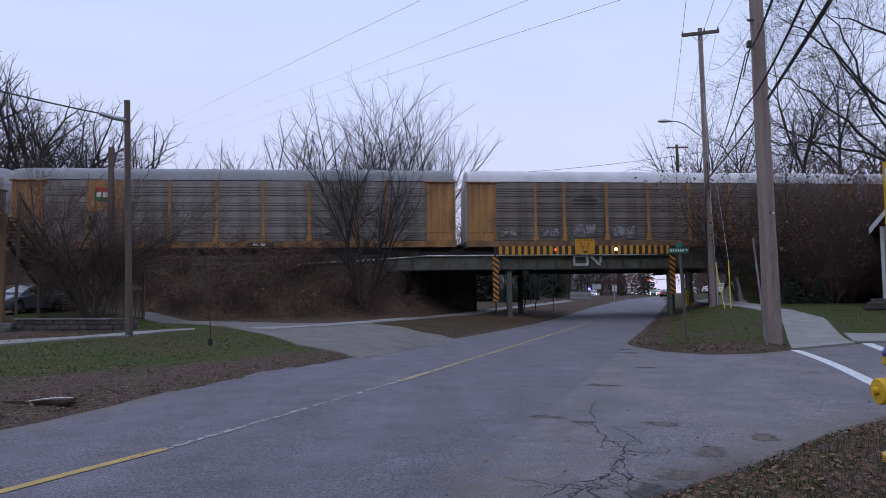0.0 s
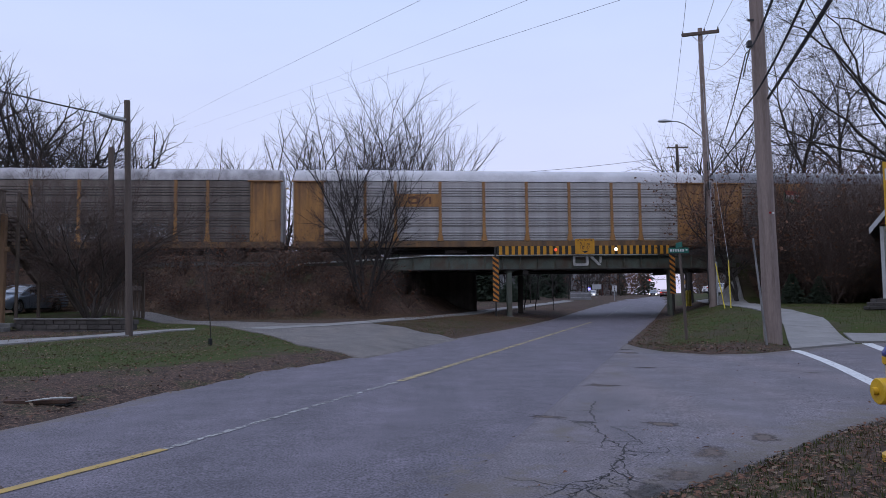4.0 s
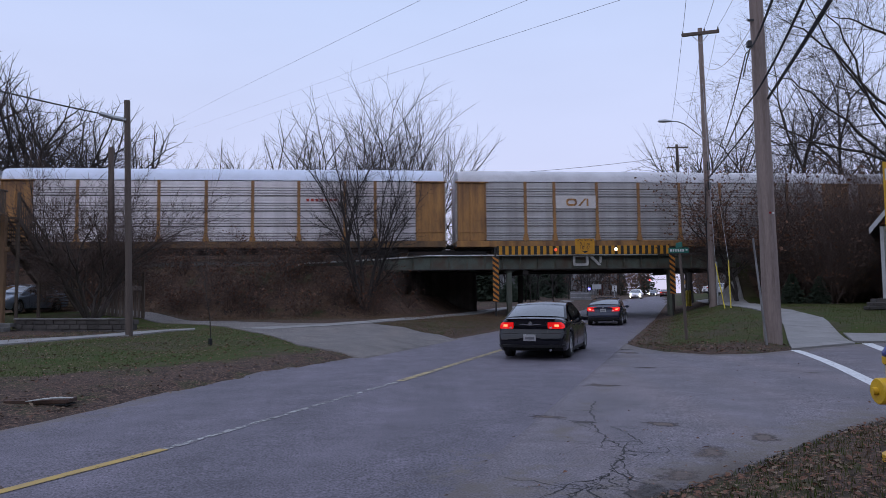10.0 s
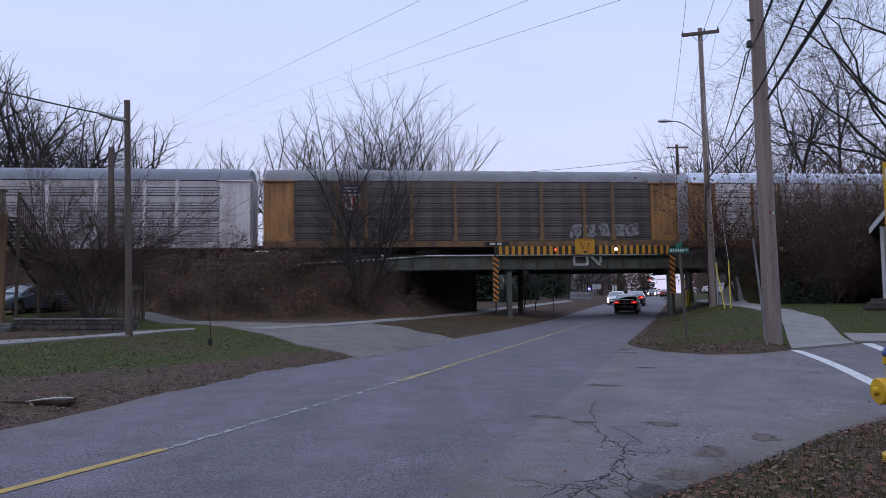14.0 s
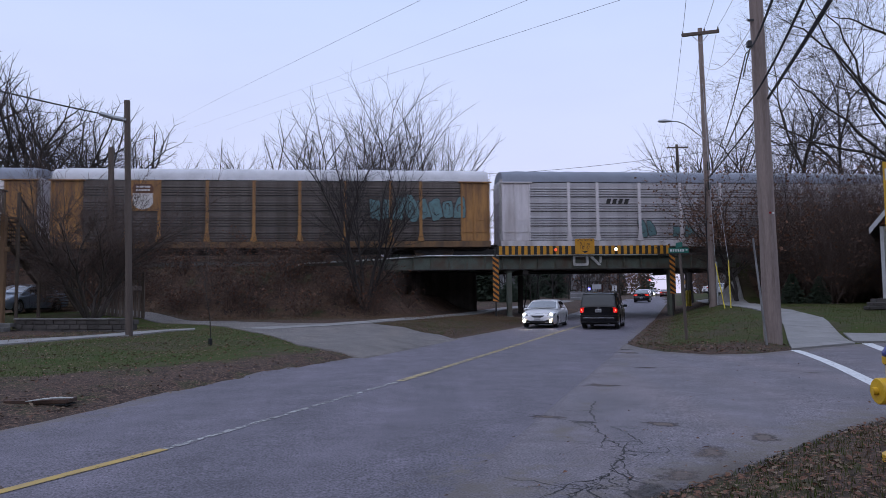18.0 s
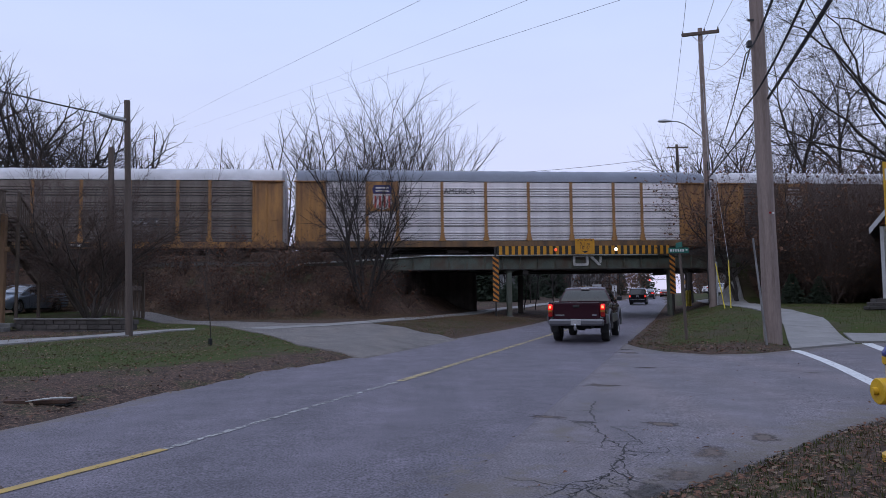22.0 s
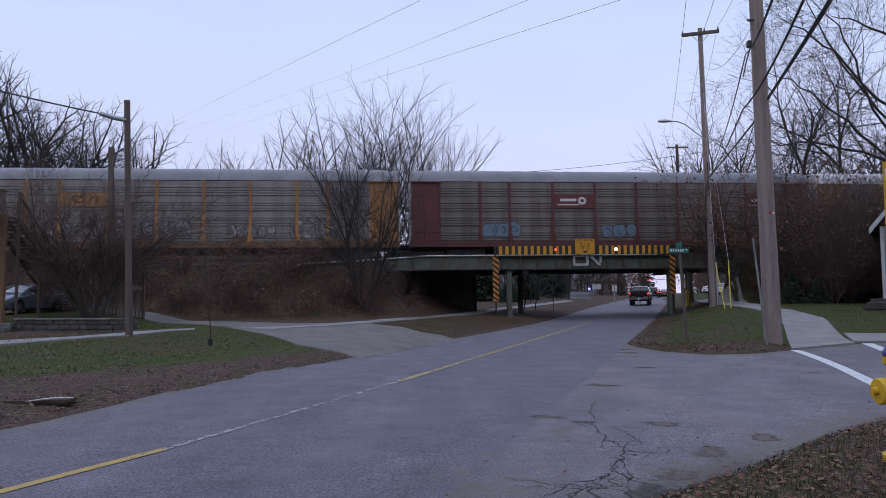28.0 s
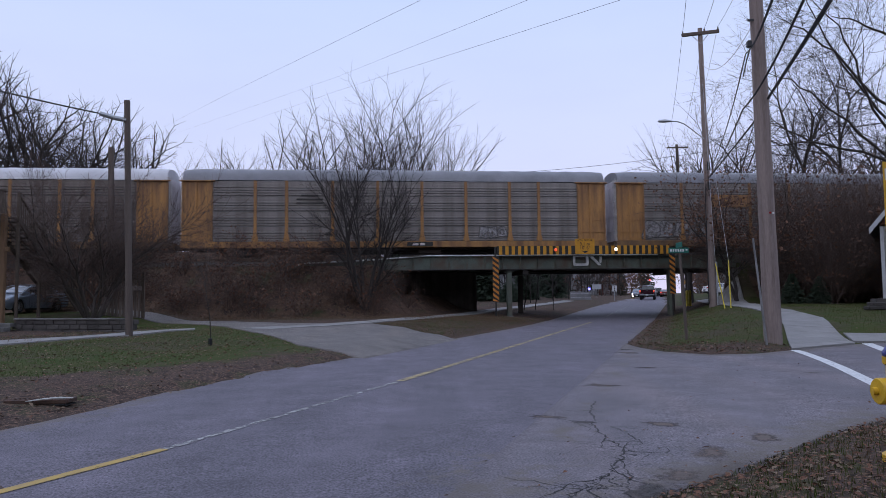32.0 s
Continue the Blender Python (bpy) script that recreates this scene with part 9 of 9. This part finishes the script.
    for i in range(24000):
        u, v = rng.uniform(8.6, 32), rng.uniform(3.6, 20)
        x, y = road(u, v)
        if not 8 < v < 10.3 and not paved(x, y):
            put_blade(x, y, rng.uniform(0.03, 0.09))
    for i in range(9000):
        u, v = rng.uniform(13.5, 31), rng.uniform(-8.2, -3.5)
        x, y = road(u, v)
        if not inside(DRIVE, u, v) and not paved(x, y):
            put_blade(x, y, rng.uniform(0.03, 0.09))
    tagged(part("leaf_litter", litter, MAT["leaf_brown"], smooth=0), "fallen brown leaves scattered over verge and lawn", "leaf litter", kind="stuff")
    tagged(part("leaf_litter", pale, MAT["leaf_pale"], smooth=0), "fallen pale tan leaves scattered over verge and lawn", "leaf litter", kind="stuff")
    tagged(part("dry_grass", dry, MAT["dry_grass"], smooth=0), "dry tan grass tufts at the foot of the bank", "grass", kind="stuff")
    tagged(part("grass_blades", blades, MAT["grass"], smooth=0), "short late-autumn grass on the verges", "grass", kind="stuff")


scatter()


# ---- yard on the left: low wall, fence, stair and porch post ----
def low_wall():
    a, b = Vector((-17.5, 29.2)), Vector((-12.25, 27.3))
    t = thing("retaining_wall", "low retaining wall of weathered grey stone blocks", "wall", kind="structure")
    L = (b - a).length
    ang = math.atan2(b.y - a.y, b.x - a.x)
    rng = random.Random(4)
    zb = ground_z(-15, 27.8) - 0.1
    for row in range(3):
        x = -0.2 * (row % 2)
        while x < L:
            w = rng.uniform(0.4, 0.7)
            g = M()
            g.box(0, 0, 0, w - 0.015, 0.28, 0.185, 0.02)
            p = a + (b - a).normalized() * (x + w / 2)
            part("stone", g, MAT["stone"], t, at=Matrix.Translation((p.x + rng.uniform(-0.01, 0.01), p.y + rng.uniform(-0.012, 0.012), zb + 0.1 + row * 0.195)) @ Matrix.Rotation(ang, 4, "Z"), smooth=0)
            x += w
    g = M()
    g.box(0, 0, 0, L + 0.2, 0.36, 0.06, 0.01)
    c = (a + b) / 2
    part("coping", g, MAT["concrete_dark"], t, at=Matrix.Translation((c.x, c.y, zb + 0.615)) @ Matrix.Rotation(ang, 4, "Z"))
    st = thing("garden_steps", "short worn concrete steps at the wall's end", "steps")
    for i in range(2):
        g = M()
        g.box(-18.4, 28.6 + i * 0.4, ground_z(-18.3, 28.6) + 0.08 + i * 0.17, 1.6, 0.45, 0.18, 0.02)
        part("step", g, MAT["concrete_dark"], st)


low_wall()
MAT["fence_wood"] = surf("grey_brown_fence_wood", (0.2, 0.155, 0.13), (0.11, 0.085, 0.075), 2, 0.85, bump=0.3, stretch=(2, 2, 0.2), fine=30, vary=0.25)
fence = thing("board_fence", "weathered grey board fence panel with a rail", "fence")
for i in range(11):
    x, y = -16.55 + i * 0.155, 34.6 + i * 0.07
    g = M()
    g.box(x, y, 1.9 + 0.03 * math.sin(i * 2.2), 0.14, 0.025, 2.3, 0.006)
    part("board", g, MAT["fence_wood"], fence)
g = M()
g.box(-15.75, 34.9, 2.2, 1.75, 0.07, 0.22, 0.01, m=Matrix.Rotation(radians(24), 3, "Z"))
part("rail", g, MAT["wood_pole"], fence)
for x, y in ((-16.55, 34.55), (-14.95, 35.25)):
    g = M()
    g.box(x, y, 1.7, 0.12, 0.12, 2.6, 0.012)
    part("post", g, MAT["wood_deck"], fence)


def outdoor_stair():
    t = thing("outdoor_stair", "long weathered wooden stair with rails up to a deck", "stair")
    f, e = Vector((-20.2, 38.2, 1.05)), Vector((-19.1, 30.6, 5.35))
    run = Vector((e.x - f.x, e.y - f.y, 0))
    ax = run.normalized()
    sd = Vector((-ax.y, ax.x, 0))
    n = 28
    rot = Matrix.Rotation(math.atan2(ax.y, ax.x), 3, "Z")
    for i in range(n):
        p = f.lerp(e, (i + 0.5) / n)
        g = M()
        g.box(p.x, p.y, p.z, 0.29, 1.1, 0.045, 0.006, m=rot)
        part("tread", g, MAT["wood_deck"], t)
    slope = math.atan2(e.z - f.z, run.length)
    tilt = rot @ Matrix.Rotation(-slope, 3, "Y")
    L = (e - f).length
    for sgn in (-1, 1):
        c = (f + e) / 2 + sd * 0.56 * sgn
        g = M()
        g.box(c.x, c.y, c.z - 0.1, L + 0.2, 0.05, 0.28, 0.008, m=tilt)
        part("stringer", g, MAT["wood_deck"], t)
        g = M()
        g.box(c.x, c.y, c.z + 0.95, L, 0.09, 0.06, 0.01, m=tilt)
        part("handrail", g, MAT["wood_deck"], t)
        for i in range(36):
            q = f.lerp(e, (i + 0.5) / 36) + sd * 0.56 * sgn
            g = M()
            g.box(q.x, q.y, q.z + 0.5, 0.035, 0.035, 0.9)
            part("baluster", g, MAT["wood_deck"], t, smooth=0)
        for i in (0, 0.5, 1.0):
            q = f.lerp(e, i) + sd * 0.58 * sgn
            zb = q.z - 0.3 if i == 0.5 else ground_z(q.x, q.y)
            g = M()
            g.box(q.x, q.y, (zb + q.z + 1.0) / 2, 0.11, 0.11, q.z + 1.05 - zb, 0.01)
            part("newel_post", g, MAT["wood_deck"], t)
    # deck at its head
    d = thing("wooden_deck", "raised weathered wooden deck with railing and brown posts", "deck")
    for i in range(16):
        g = M()
        g.box(-20.7, 30.3 - i * 0.15, 5.35, 3.6, 0.14, 0.035, 0.005)
        part("board", g, MAT["wood_deck"], d)
    for i in range(24):
        g = M()
        g.box(-18.9, 30.3 - i * 0.1, 5.9, 0.035, 0.035, 0.95)
        part("baluster", g, MAT["wood_deck"], d, smooth=0)
    g = M()
    g.box(-18.9, 29.2, 6.4, 0.09, 2.5, 0.06, 0.01)
    part("handrail", g, MAT["wood_deck"], d)
    for x, y in ((-18.85, 30.2), (-21.9, 30.2), (-18.85, 28.0)):
        zb = ground_z(x, y)
        g = M()
        g.box(x, y, (zb + 5.35) / 2, 0.2, 0.2, 5.35 - zb + 0.1, 0.015)
        part("post", g, MAT["wood_porch"], d, "brown porch post")
    g = M()
    g.box(-20.3, 30.2, 3.85, 3.4, 0.14, 0.2, 0.015)
    part("beam", g, MAT["wood_porch"], d)
    pz_ = ground_z(-18.7, 32.5)
    y_ = thing("yard_post", "bare wooden yard post with two short braces", "post", at=Matrix.Translation((-18.65, 32.6, pz_)))
    g = M()
    g.box(0, 0, 1.0, 0.12, 0.12, 2.1, 0.012)
    part("post", g, MAT["wood_deck"], y_)
    for e_ in (-1, 1):
        g = M()
        g.tube([(0, 0, 1.6), (e_ * 0.35, 0, 2.05)], 0.05, 6)
        part("brace", g, MAT["wood_deck"], y_)


MAT["wood_porch"] = surf("brown_porch_wood", (0.2, 0.115, 0.06), (0.12, 0.07, 0.04), 2, 0.7, bump=0.2, stretch=(2, 2, 0.3))
outdoor_stair()

# ---- house at the right edge ----
def cottage():
    t = thing("house", "maroon-gabled cottage with white trim and a pale stone front", "house", at=Matrix.Translation((22.5, 36.2, 0)) @ Matrix.Rotation(radians(-33), 4, "Z"))
    x0, y0, zb = 0.0, 0.0, 0.7
    g = M()
    g.box(x0 + 3.2, y0 + 4.0, zb + 2.1, 6.4, 8.0, 4.3)
    part("wall", g, MAT["stone_pale"], t, smooth=0)
    g = M()
    g.prism([(x0 - 0.02, 5.05), (x0 + 6.42, 5.05), (x0 + 3.2, 9.3)], y0 - 0.02, y0 + 8.02, "y")
    part("gable", g, MAT["brick_red"], t, smooth=0)
    for sgn in (-1, 1):
        g = M()
        c = x0 + 3.2
        g.prism([(c, 9.5), (c, 9.3), (c + sgn * 3.65, 4.65), (c + sgn * 3.65, 4.85)][::sgn], y0 - 0.45, y0 + 8.4, "y")
        part("roof", g, MAT["roof_dark"], t, smooth=0)
        g = M()
        g.prism([(c, 9.52), (c, 9.2), (c + sgn * 3.67, 4.55), (c + sgn * 3.67, 4.87)][::sgn], y0 - 0.5, y0 - 0.455, "y")
        part("bargeboard", g, MAT["siding_white"], t, "white bargeboard", smooth=0)
    g = M()
    g.box(x0 + 0.06, y0 - 0.03, zb + 2.1, 0.16, 0.08, 4.3)
    part("corner_trim", g, MAT["siding_white"], t)
    w = part("window_frame", M().box(x0 + 1.1, y0 - 0.06, 3.6, 1.5, 0.12, 2.2, 0.02), MAT["siding_white"], t)
    part("pane", M().box(x0 + 1.1, y0 - 0.13, 3.6, 1.2, 0.03, 1.9), MAT["pane"], w, smooth=0)
    rng = random.Random(2)
    for r_ in range(9):
        x = x0 + 0.16 + 0.15 * (r_ % 2)
        while x < x0 + 2.2:
            wd = rng.uniform(0.25, 0.45)
            g = M()
            g.box(x + wd / 2, y0 - 0.03, zb + 0.15 + r_ * 0.19, wd - 0.025, 0.09, 0.165, 0.02)
            part("stone", g, MAT["stone_pale"], t, smooth=0)
            x += wd
    s = thing("front_steps", "low stone steps and edging before the cottage", "steps")
    for i in range(3):
        g = M()
        g.box(20.7 + 0.35 * i, 32.2 + i * 0.3, ground_z(20.7, 32.2) + 0.1 + 0.16 * i, 3.0, 0.5, 0.17, 0.025)
        part("step", g, MAT["stone"], s)
    b = thing("yard_banner", "tall yellow banner with white and red shapes on a post", "banner", at=Matrix.Translation((19.15, 30.0, ground_z(19.15, 30.0))))
    part("post", M().cyl((0.35, 0.05, -0.2), (0.35, 0.05, 6.6), 0.035, n=8), MAT["steel_galv"], b)
    part("cloth", M().box(0.05, 0, 4.15, 0.62, 0.02, 4.6, 0.005), MAT["hydrant"], b, "yellow banner cloth")
    part("emblem", M().box(0.02, -0.02, 5.9, 0.42, 0.012, 0.5), MAT["white"], b)
    part("emblem", M().prism([(-0.12, 5.75), (0.16, 5.75), (0.16, 6.05), (-0.02, 6.05)], -0.028, -0.034, "y"), PLATES["red"], b, smooth=0)


MAT["stone_pale"] = surf("pale_rubble_stone", (0.36, 0.35, 0.33), (0.2, 0.19, 0.18), 5, 0.9, bump=0.4, vary=0.2)
cottage()
conifer("shrub", "low dark evergreen bush by the lawn", 20.5, 41.6, 1.7, 0.9, 5)
conifer("shrub", "low dark evergreen bush by the thicket", 21.8, 41.0, 1.5, 0.9, 6)


# ---- beyond the underpass ----
MAT["siding_dull"] = surf("dull_pale_siding", (0.3, 0.29, 0.3), (0.2, 0.195, 0.2), 1.5, 0.8)
def far_house(x, y, w, d, h, wall, label, turn=0.0):
    z = ground_z(x, y)
    t = thing("house", label, "house", "houses beyond the bridge", at=Matrix.Translation((x, y, z)) @ Matrix.Rotation(radians(turn), 4, "Z"))
    part("wall", M().box(0, 0, h / 2 - 0.3, w, d, h + 0.6), wall, t, smooth=0)
    g = M()
    g.prism([(-w / 2 - 0.35, h - 0.15), (w / 2 + 0.35, h - 0.15), (0, h + w * 0.36)], -d / 2 - 0.4, d / 2 + 0.4, "y")
    part("roof", g, MAT["roof_dark"], t, smooth=0)
    for i, (wx, wz) in enumerate(((-w * 0.28, 1.5), (w * 0.28, 1.5), (-w * 0.25, 4.2), (w * 0.25, 4.2))):
        if wz > h:
            continue
        wo = part("window", M().box(wx, -d / 2 - 0.03, wz, 1.1, 0.1, 1.4, 0.02), MAT["siding_white"], t)
        part("pane", M().box(wx, -d / 2 - 0.09, wz, 0.9, 0.03, 1.2), MAT["pane"], wo, smooth=0)
    part("door", M().box(0, -d / 2 - 0.04, 1.05, 0.95, 0.1, 2.1, 0.02), MAT["brick_red"], t)
    part("porch_roof", M().box(0, -d / 2 - 0.8, 2.7, w * 0.7, 1.6, 0.14, 0.02), MAT["roof_dark"], t)
    for e in (-1, 1):
        part("porch_post", M().box(e * w * 0.32, -d / 2 - 1.5, 1.3, 0.14, 0.14, 2.7, 0.01), MAT["siding_white"], t)
    return t


for (u, v), w, d, h, m, lb, tn in (((128, -23), 8, 8, 5.6, "siding_grey", "grey two-storey house beyond the bridge", 10), ((140, -13.0), 7, 8, 5.6, "siding_dull", "pale two-storey house beyond the bridge", 10),
                                   ((78, -22), 8, 8, 4.2, "siding_dull", "white bungalow behind the trees", 20), ((158, -20), 8, 9, 6.0, "brick_red", "red brick house up the road", 8),
                                   ((100, 16), 9, 9, 5.5, "siding_grey", "grey house beyond the underpass", -15), ((128, 15), 9, 9, 5.8, "siding_dull", "white house far up the road", -10),
                                   ((84, 24), 8, 8, 4.6, "brick_red", "low brick house behind the railway", -20)):
    far_house(*road(u, v), w, d, h, MAT[m], lb, tn)
# white picket fence, street sign boards, lit blue sign
pf = thing("picket_fence", "white picket fence on the rise beyond the bridge", "fence")
for i in range(22):
    x, y = road(74.0 + i * 0.12, -7.9 + i * 0.1)
    part("picket", M().box(x, y, ground_z(x, y) + 0.45, 0.12, 0.03, 1.0, 0.01), MAT["siding_dull"], pf, smooth=0)
for zz in (0.25, 0.75):
    a, b = road(74.0, -7.9), road(74.0 + 2.6, -7.9 + 2.15)
    part("rail", M().tube([(*a, ground_z(*a) + zz), (*b, ground_z(*b) + zz)], 0.04, 4), MAT["siding_white"], pf)


def road_sign(u, v, h, w, hh, mat, label, name="road_sign"):
    x, y = road(u, v)
    z = ground_z(x, y)
    t = thing(name, label, "sign", "signs beyond the bridge", at=Matrix.Translation((x, y, z)))
    part("post", M().cyl((0, 0, -0.2), (0, 0, h), 0.035, n=8), MAT["steel_galv"], t)
    p = part("plate", M().box(0, -0.05, h - hh / 2, w, 0.02, hh, 0.005), mat, t)
    return t, p


s1, p1s = road_sign(84, -3.6, 1.95, 0.62, 0.78, MAT["white"], "white rectangular road sign with dark bars")
for k, zz in enumerate((1.77, 1.55, 1.33)):
    part("lettering_bar", M().box(0, -0.063, zz, 0.1 if k == 0 else 0.12, 0.004, 0.14), MAT["sign_black"], p1s)
s2, p2s = road_sign(90, -6.6, 1.9, 1.3, 0.7, MAT["siding_white"], "pale shop sign by the road")
s3, p3s = road_sign(88, -7.4, 1.35, 0.32, 0.32, MAT["blue_lit"], "small glowing blue sign by the road")
road_sign(100, 5.2, 2.4, 0.6, 0.6, MAT["sign_yellow"], "yellow warning sign far up the road")
# red traffic signal hung over the crest
x_, y_ = road(185, -3.6)
ts = thing("traffic_signal", "black traffic signal on an arm, showing red", "traffic light", at=Matrix.Translation((x_, y_, lerp_table(185, PROFILE) - 1.3)))
part("mast", M().tube([(5.5, 0, -0.2), (5.5, 0, 5.6), (0, 0, 5.8)], 0.09, 8), MAT["steel_galv"], ts)
part("housing", M().box(0, -0.15, 5.2, 0.42, 0.3, 1.15, 0.04), MAT["black"], ts)
for zz, mt in ((5.55, "red_signal"), (5.2, "sign_black"), (4.85, "sign_black")):
    part("lens", M().lathe([(0.2, -0.3), (0.18, -0.34), (0.02, -0.36)], 14, "y", c=(0, 0, zz)), MAT[mt], ts)
conifer("tree", "dark spruce up the road beyond the bridge", *road(198, -5.6), 13.5, 4.4, 71)
conifer("tree", "dark spruce among bare trees up the road", *road(150, -9.5), 9.5, 3.6, 77)
conifer("tree", "dark spruce among bare trees up the road", *road(140, -14.5), 9.0, 3.6, 78)
for u_, v_, h_, w_, sd_ in ((80, -10.6, 6.5, 2.0, 81), (90, -13.5, 8.0, 2.6, 82), (101, -16.5, 8.0, 2.8, 83), (72, -13.0, 5.5, 2.2, 84)):
    conifer("tree", "dark evergreen on the rise beyond the bridge", *road(u_, v_), h_, w_, sd_)
conifer("tree", "dark spruce beyond the underpass", *road(70, -12.5), 6.0, 2.0, 72)
conifer("tree", "broad dark spruce behind the bridge", *road(63, -15.5), 5.0, 2.6, 73)
conifer("tree", "dark evergreen behind the railway bank", *road(52, -16.5), 4.8, 2.8, 74)
conifer("tree", "dark evergreen behind the railway bank", *road(50, -20.0), 5.2, 3.0, 75)
conifer("tree", "dark evergreen behind the railway bank", *road(55, -23.0), 5.4, 3.2, 76)
for k, (u, v, s) in enumerate(((58, -9.5, 0.32), (66, -8.6, 0.36), (76, -13.5, 0.5), (84, -9.4, 0.5), (98, -9.0, 0.55), (112, -9.2, 0.6), (88, 9.5, 0.6), (74, 12.5, 0.55), (110, 9.0, 0.62), (120, 18, 0.7), (135, -9, 0.7), (140, 10, 0.75), (150, -12, 0.8), (155, 2.0 + 9, 0.8), (62, 16, 0.45), (68, -20, 0.7), (90, -26, 0.8), (104, -22, 0.8), (175, -12, 0.9), (180, 12, 0.9))):
    again(base_e, *road(u, v), s, 47 * k)
for k, (u, v, s) in enumerate(((70, -11, 0.42), (73, -14, 0.5), (77, -8.6, 0.36), (81, -11, 0.45), (86, -7.8, 0.4), (94, -8, 0.42), (66, -14, 0.4))):
    again(base_e, *road(u, v), s, 31 + 67 * k)
for k, (u, v, s) in enumerate(((96, 8.6, 1.7), (104, 7.8, 2.0), (112, 9.4, 2.4), (122, 8.2, 2.6), (132, 7.6, 2.8))):
    again(thin, *road(u, v), s, 40 * k)
far_house(*road(138, 12.0), 8, 8, 4.6, MAT["siding_grey"], "grey house beside the road beyond the bridge", -12)
# woods and hedges that close the view up the road
WOODS = "woods beyond the crest"
for k in range(16):
    u, v = 128 + 6 * (k % 4), -30 + 2.6 * k
    if -6 < v < 7:
        continue
    ob = again(thin, *road(u, v), 2.2 + 0.25 * (k % 3), 53 * k)
    tagged(ob, "grey-brown leafless wood edge far up the road", "woods", WOODS)
for k in range(12):
    ob = again(thin, *road(150 + 9 * (k % 4), -21 + 1.25 * k), 2.8 + 0.2 * (k % 3), 61 * k)
    tagged(ob, "grey-brown leafless wood edge far up the road", "woods", WOODS)
for k in range(12):
    ob = again(base_e, *road(118 + 7 * (k % 5), -34 + 2.8 * k - (3 if k > 9 else 0)), 0.5 + 0.06 * (k % 3), 71 * k)
conifer("hedge", "dark evergreen hedge beside the bungalow", *road(66, -17), 2.6, 2.2, 301)
conifer("hedge", "dark evergreen hedge beyond the bridge", *road(60, -12.2), 2.2, 1.8, 302)
# dark trunks standing by the far side of the underpass
for k, (u, v, r, h) in enumerate(((42.5, -5.9, 0.09, 5.0), (43.5, -7.0, 0.07, 4.5), (45.0, -4.9, 0.06, 4.6), (41.6, -6.6, 0.06, 4.4))):
    tree("tree", "dark bare trunk behind the bridge", road(u, v), h * 1.6, r, dict(BIG, kids=(5, 3, 2), levels=3, first=0.6, bole=0.62), 200 + k, group="trunks behind the bridge")


# ---- plain unseen walls behind and beside the viewer, added to darken reflections ----
bw = M()
bw.box(0, -26, 7.5, 150, 0.6, 17.0)
bw.box(-75, 2, 4.0, 0.6, 56, 9.0)
bw.box(36, 2, 4.0, 0.6, 56, 9.0)
tagged(part("wall_behind", bw, surf("dark_closing_wall", (0.07, 0.062, 0.055), (0.04, 0.036, 0.033), 0.4, 0.95), smooth=0), "plain dark closing walls far behind and beside the viewer", "wall", kind="structure")


# ---- what moves ----
def train_s(t):
    """Distance of coupling 0 along the track."""
    q = t / 10
    return 1.081 + 11.531 * t - 1.6065 * q * q + 0.0276 * q ** 3


def motions():
    for k, car in CARS:
        rows_ = []
        for i in range(0, 17):
            t = 2.0 * i
            rows_.append((t, TM @ Matrix.Translation((train_s(t) - (k + 1) * CAR, 0, 0))))
        walk(car, rows_)
    drive()


motions()
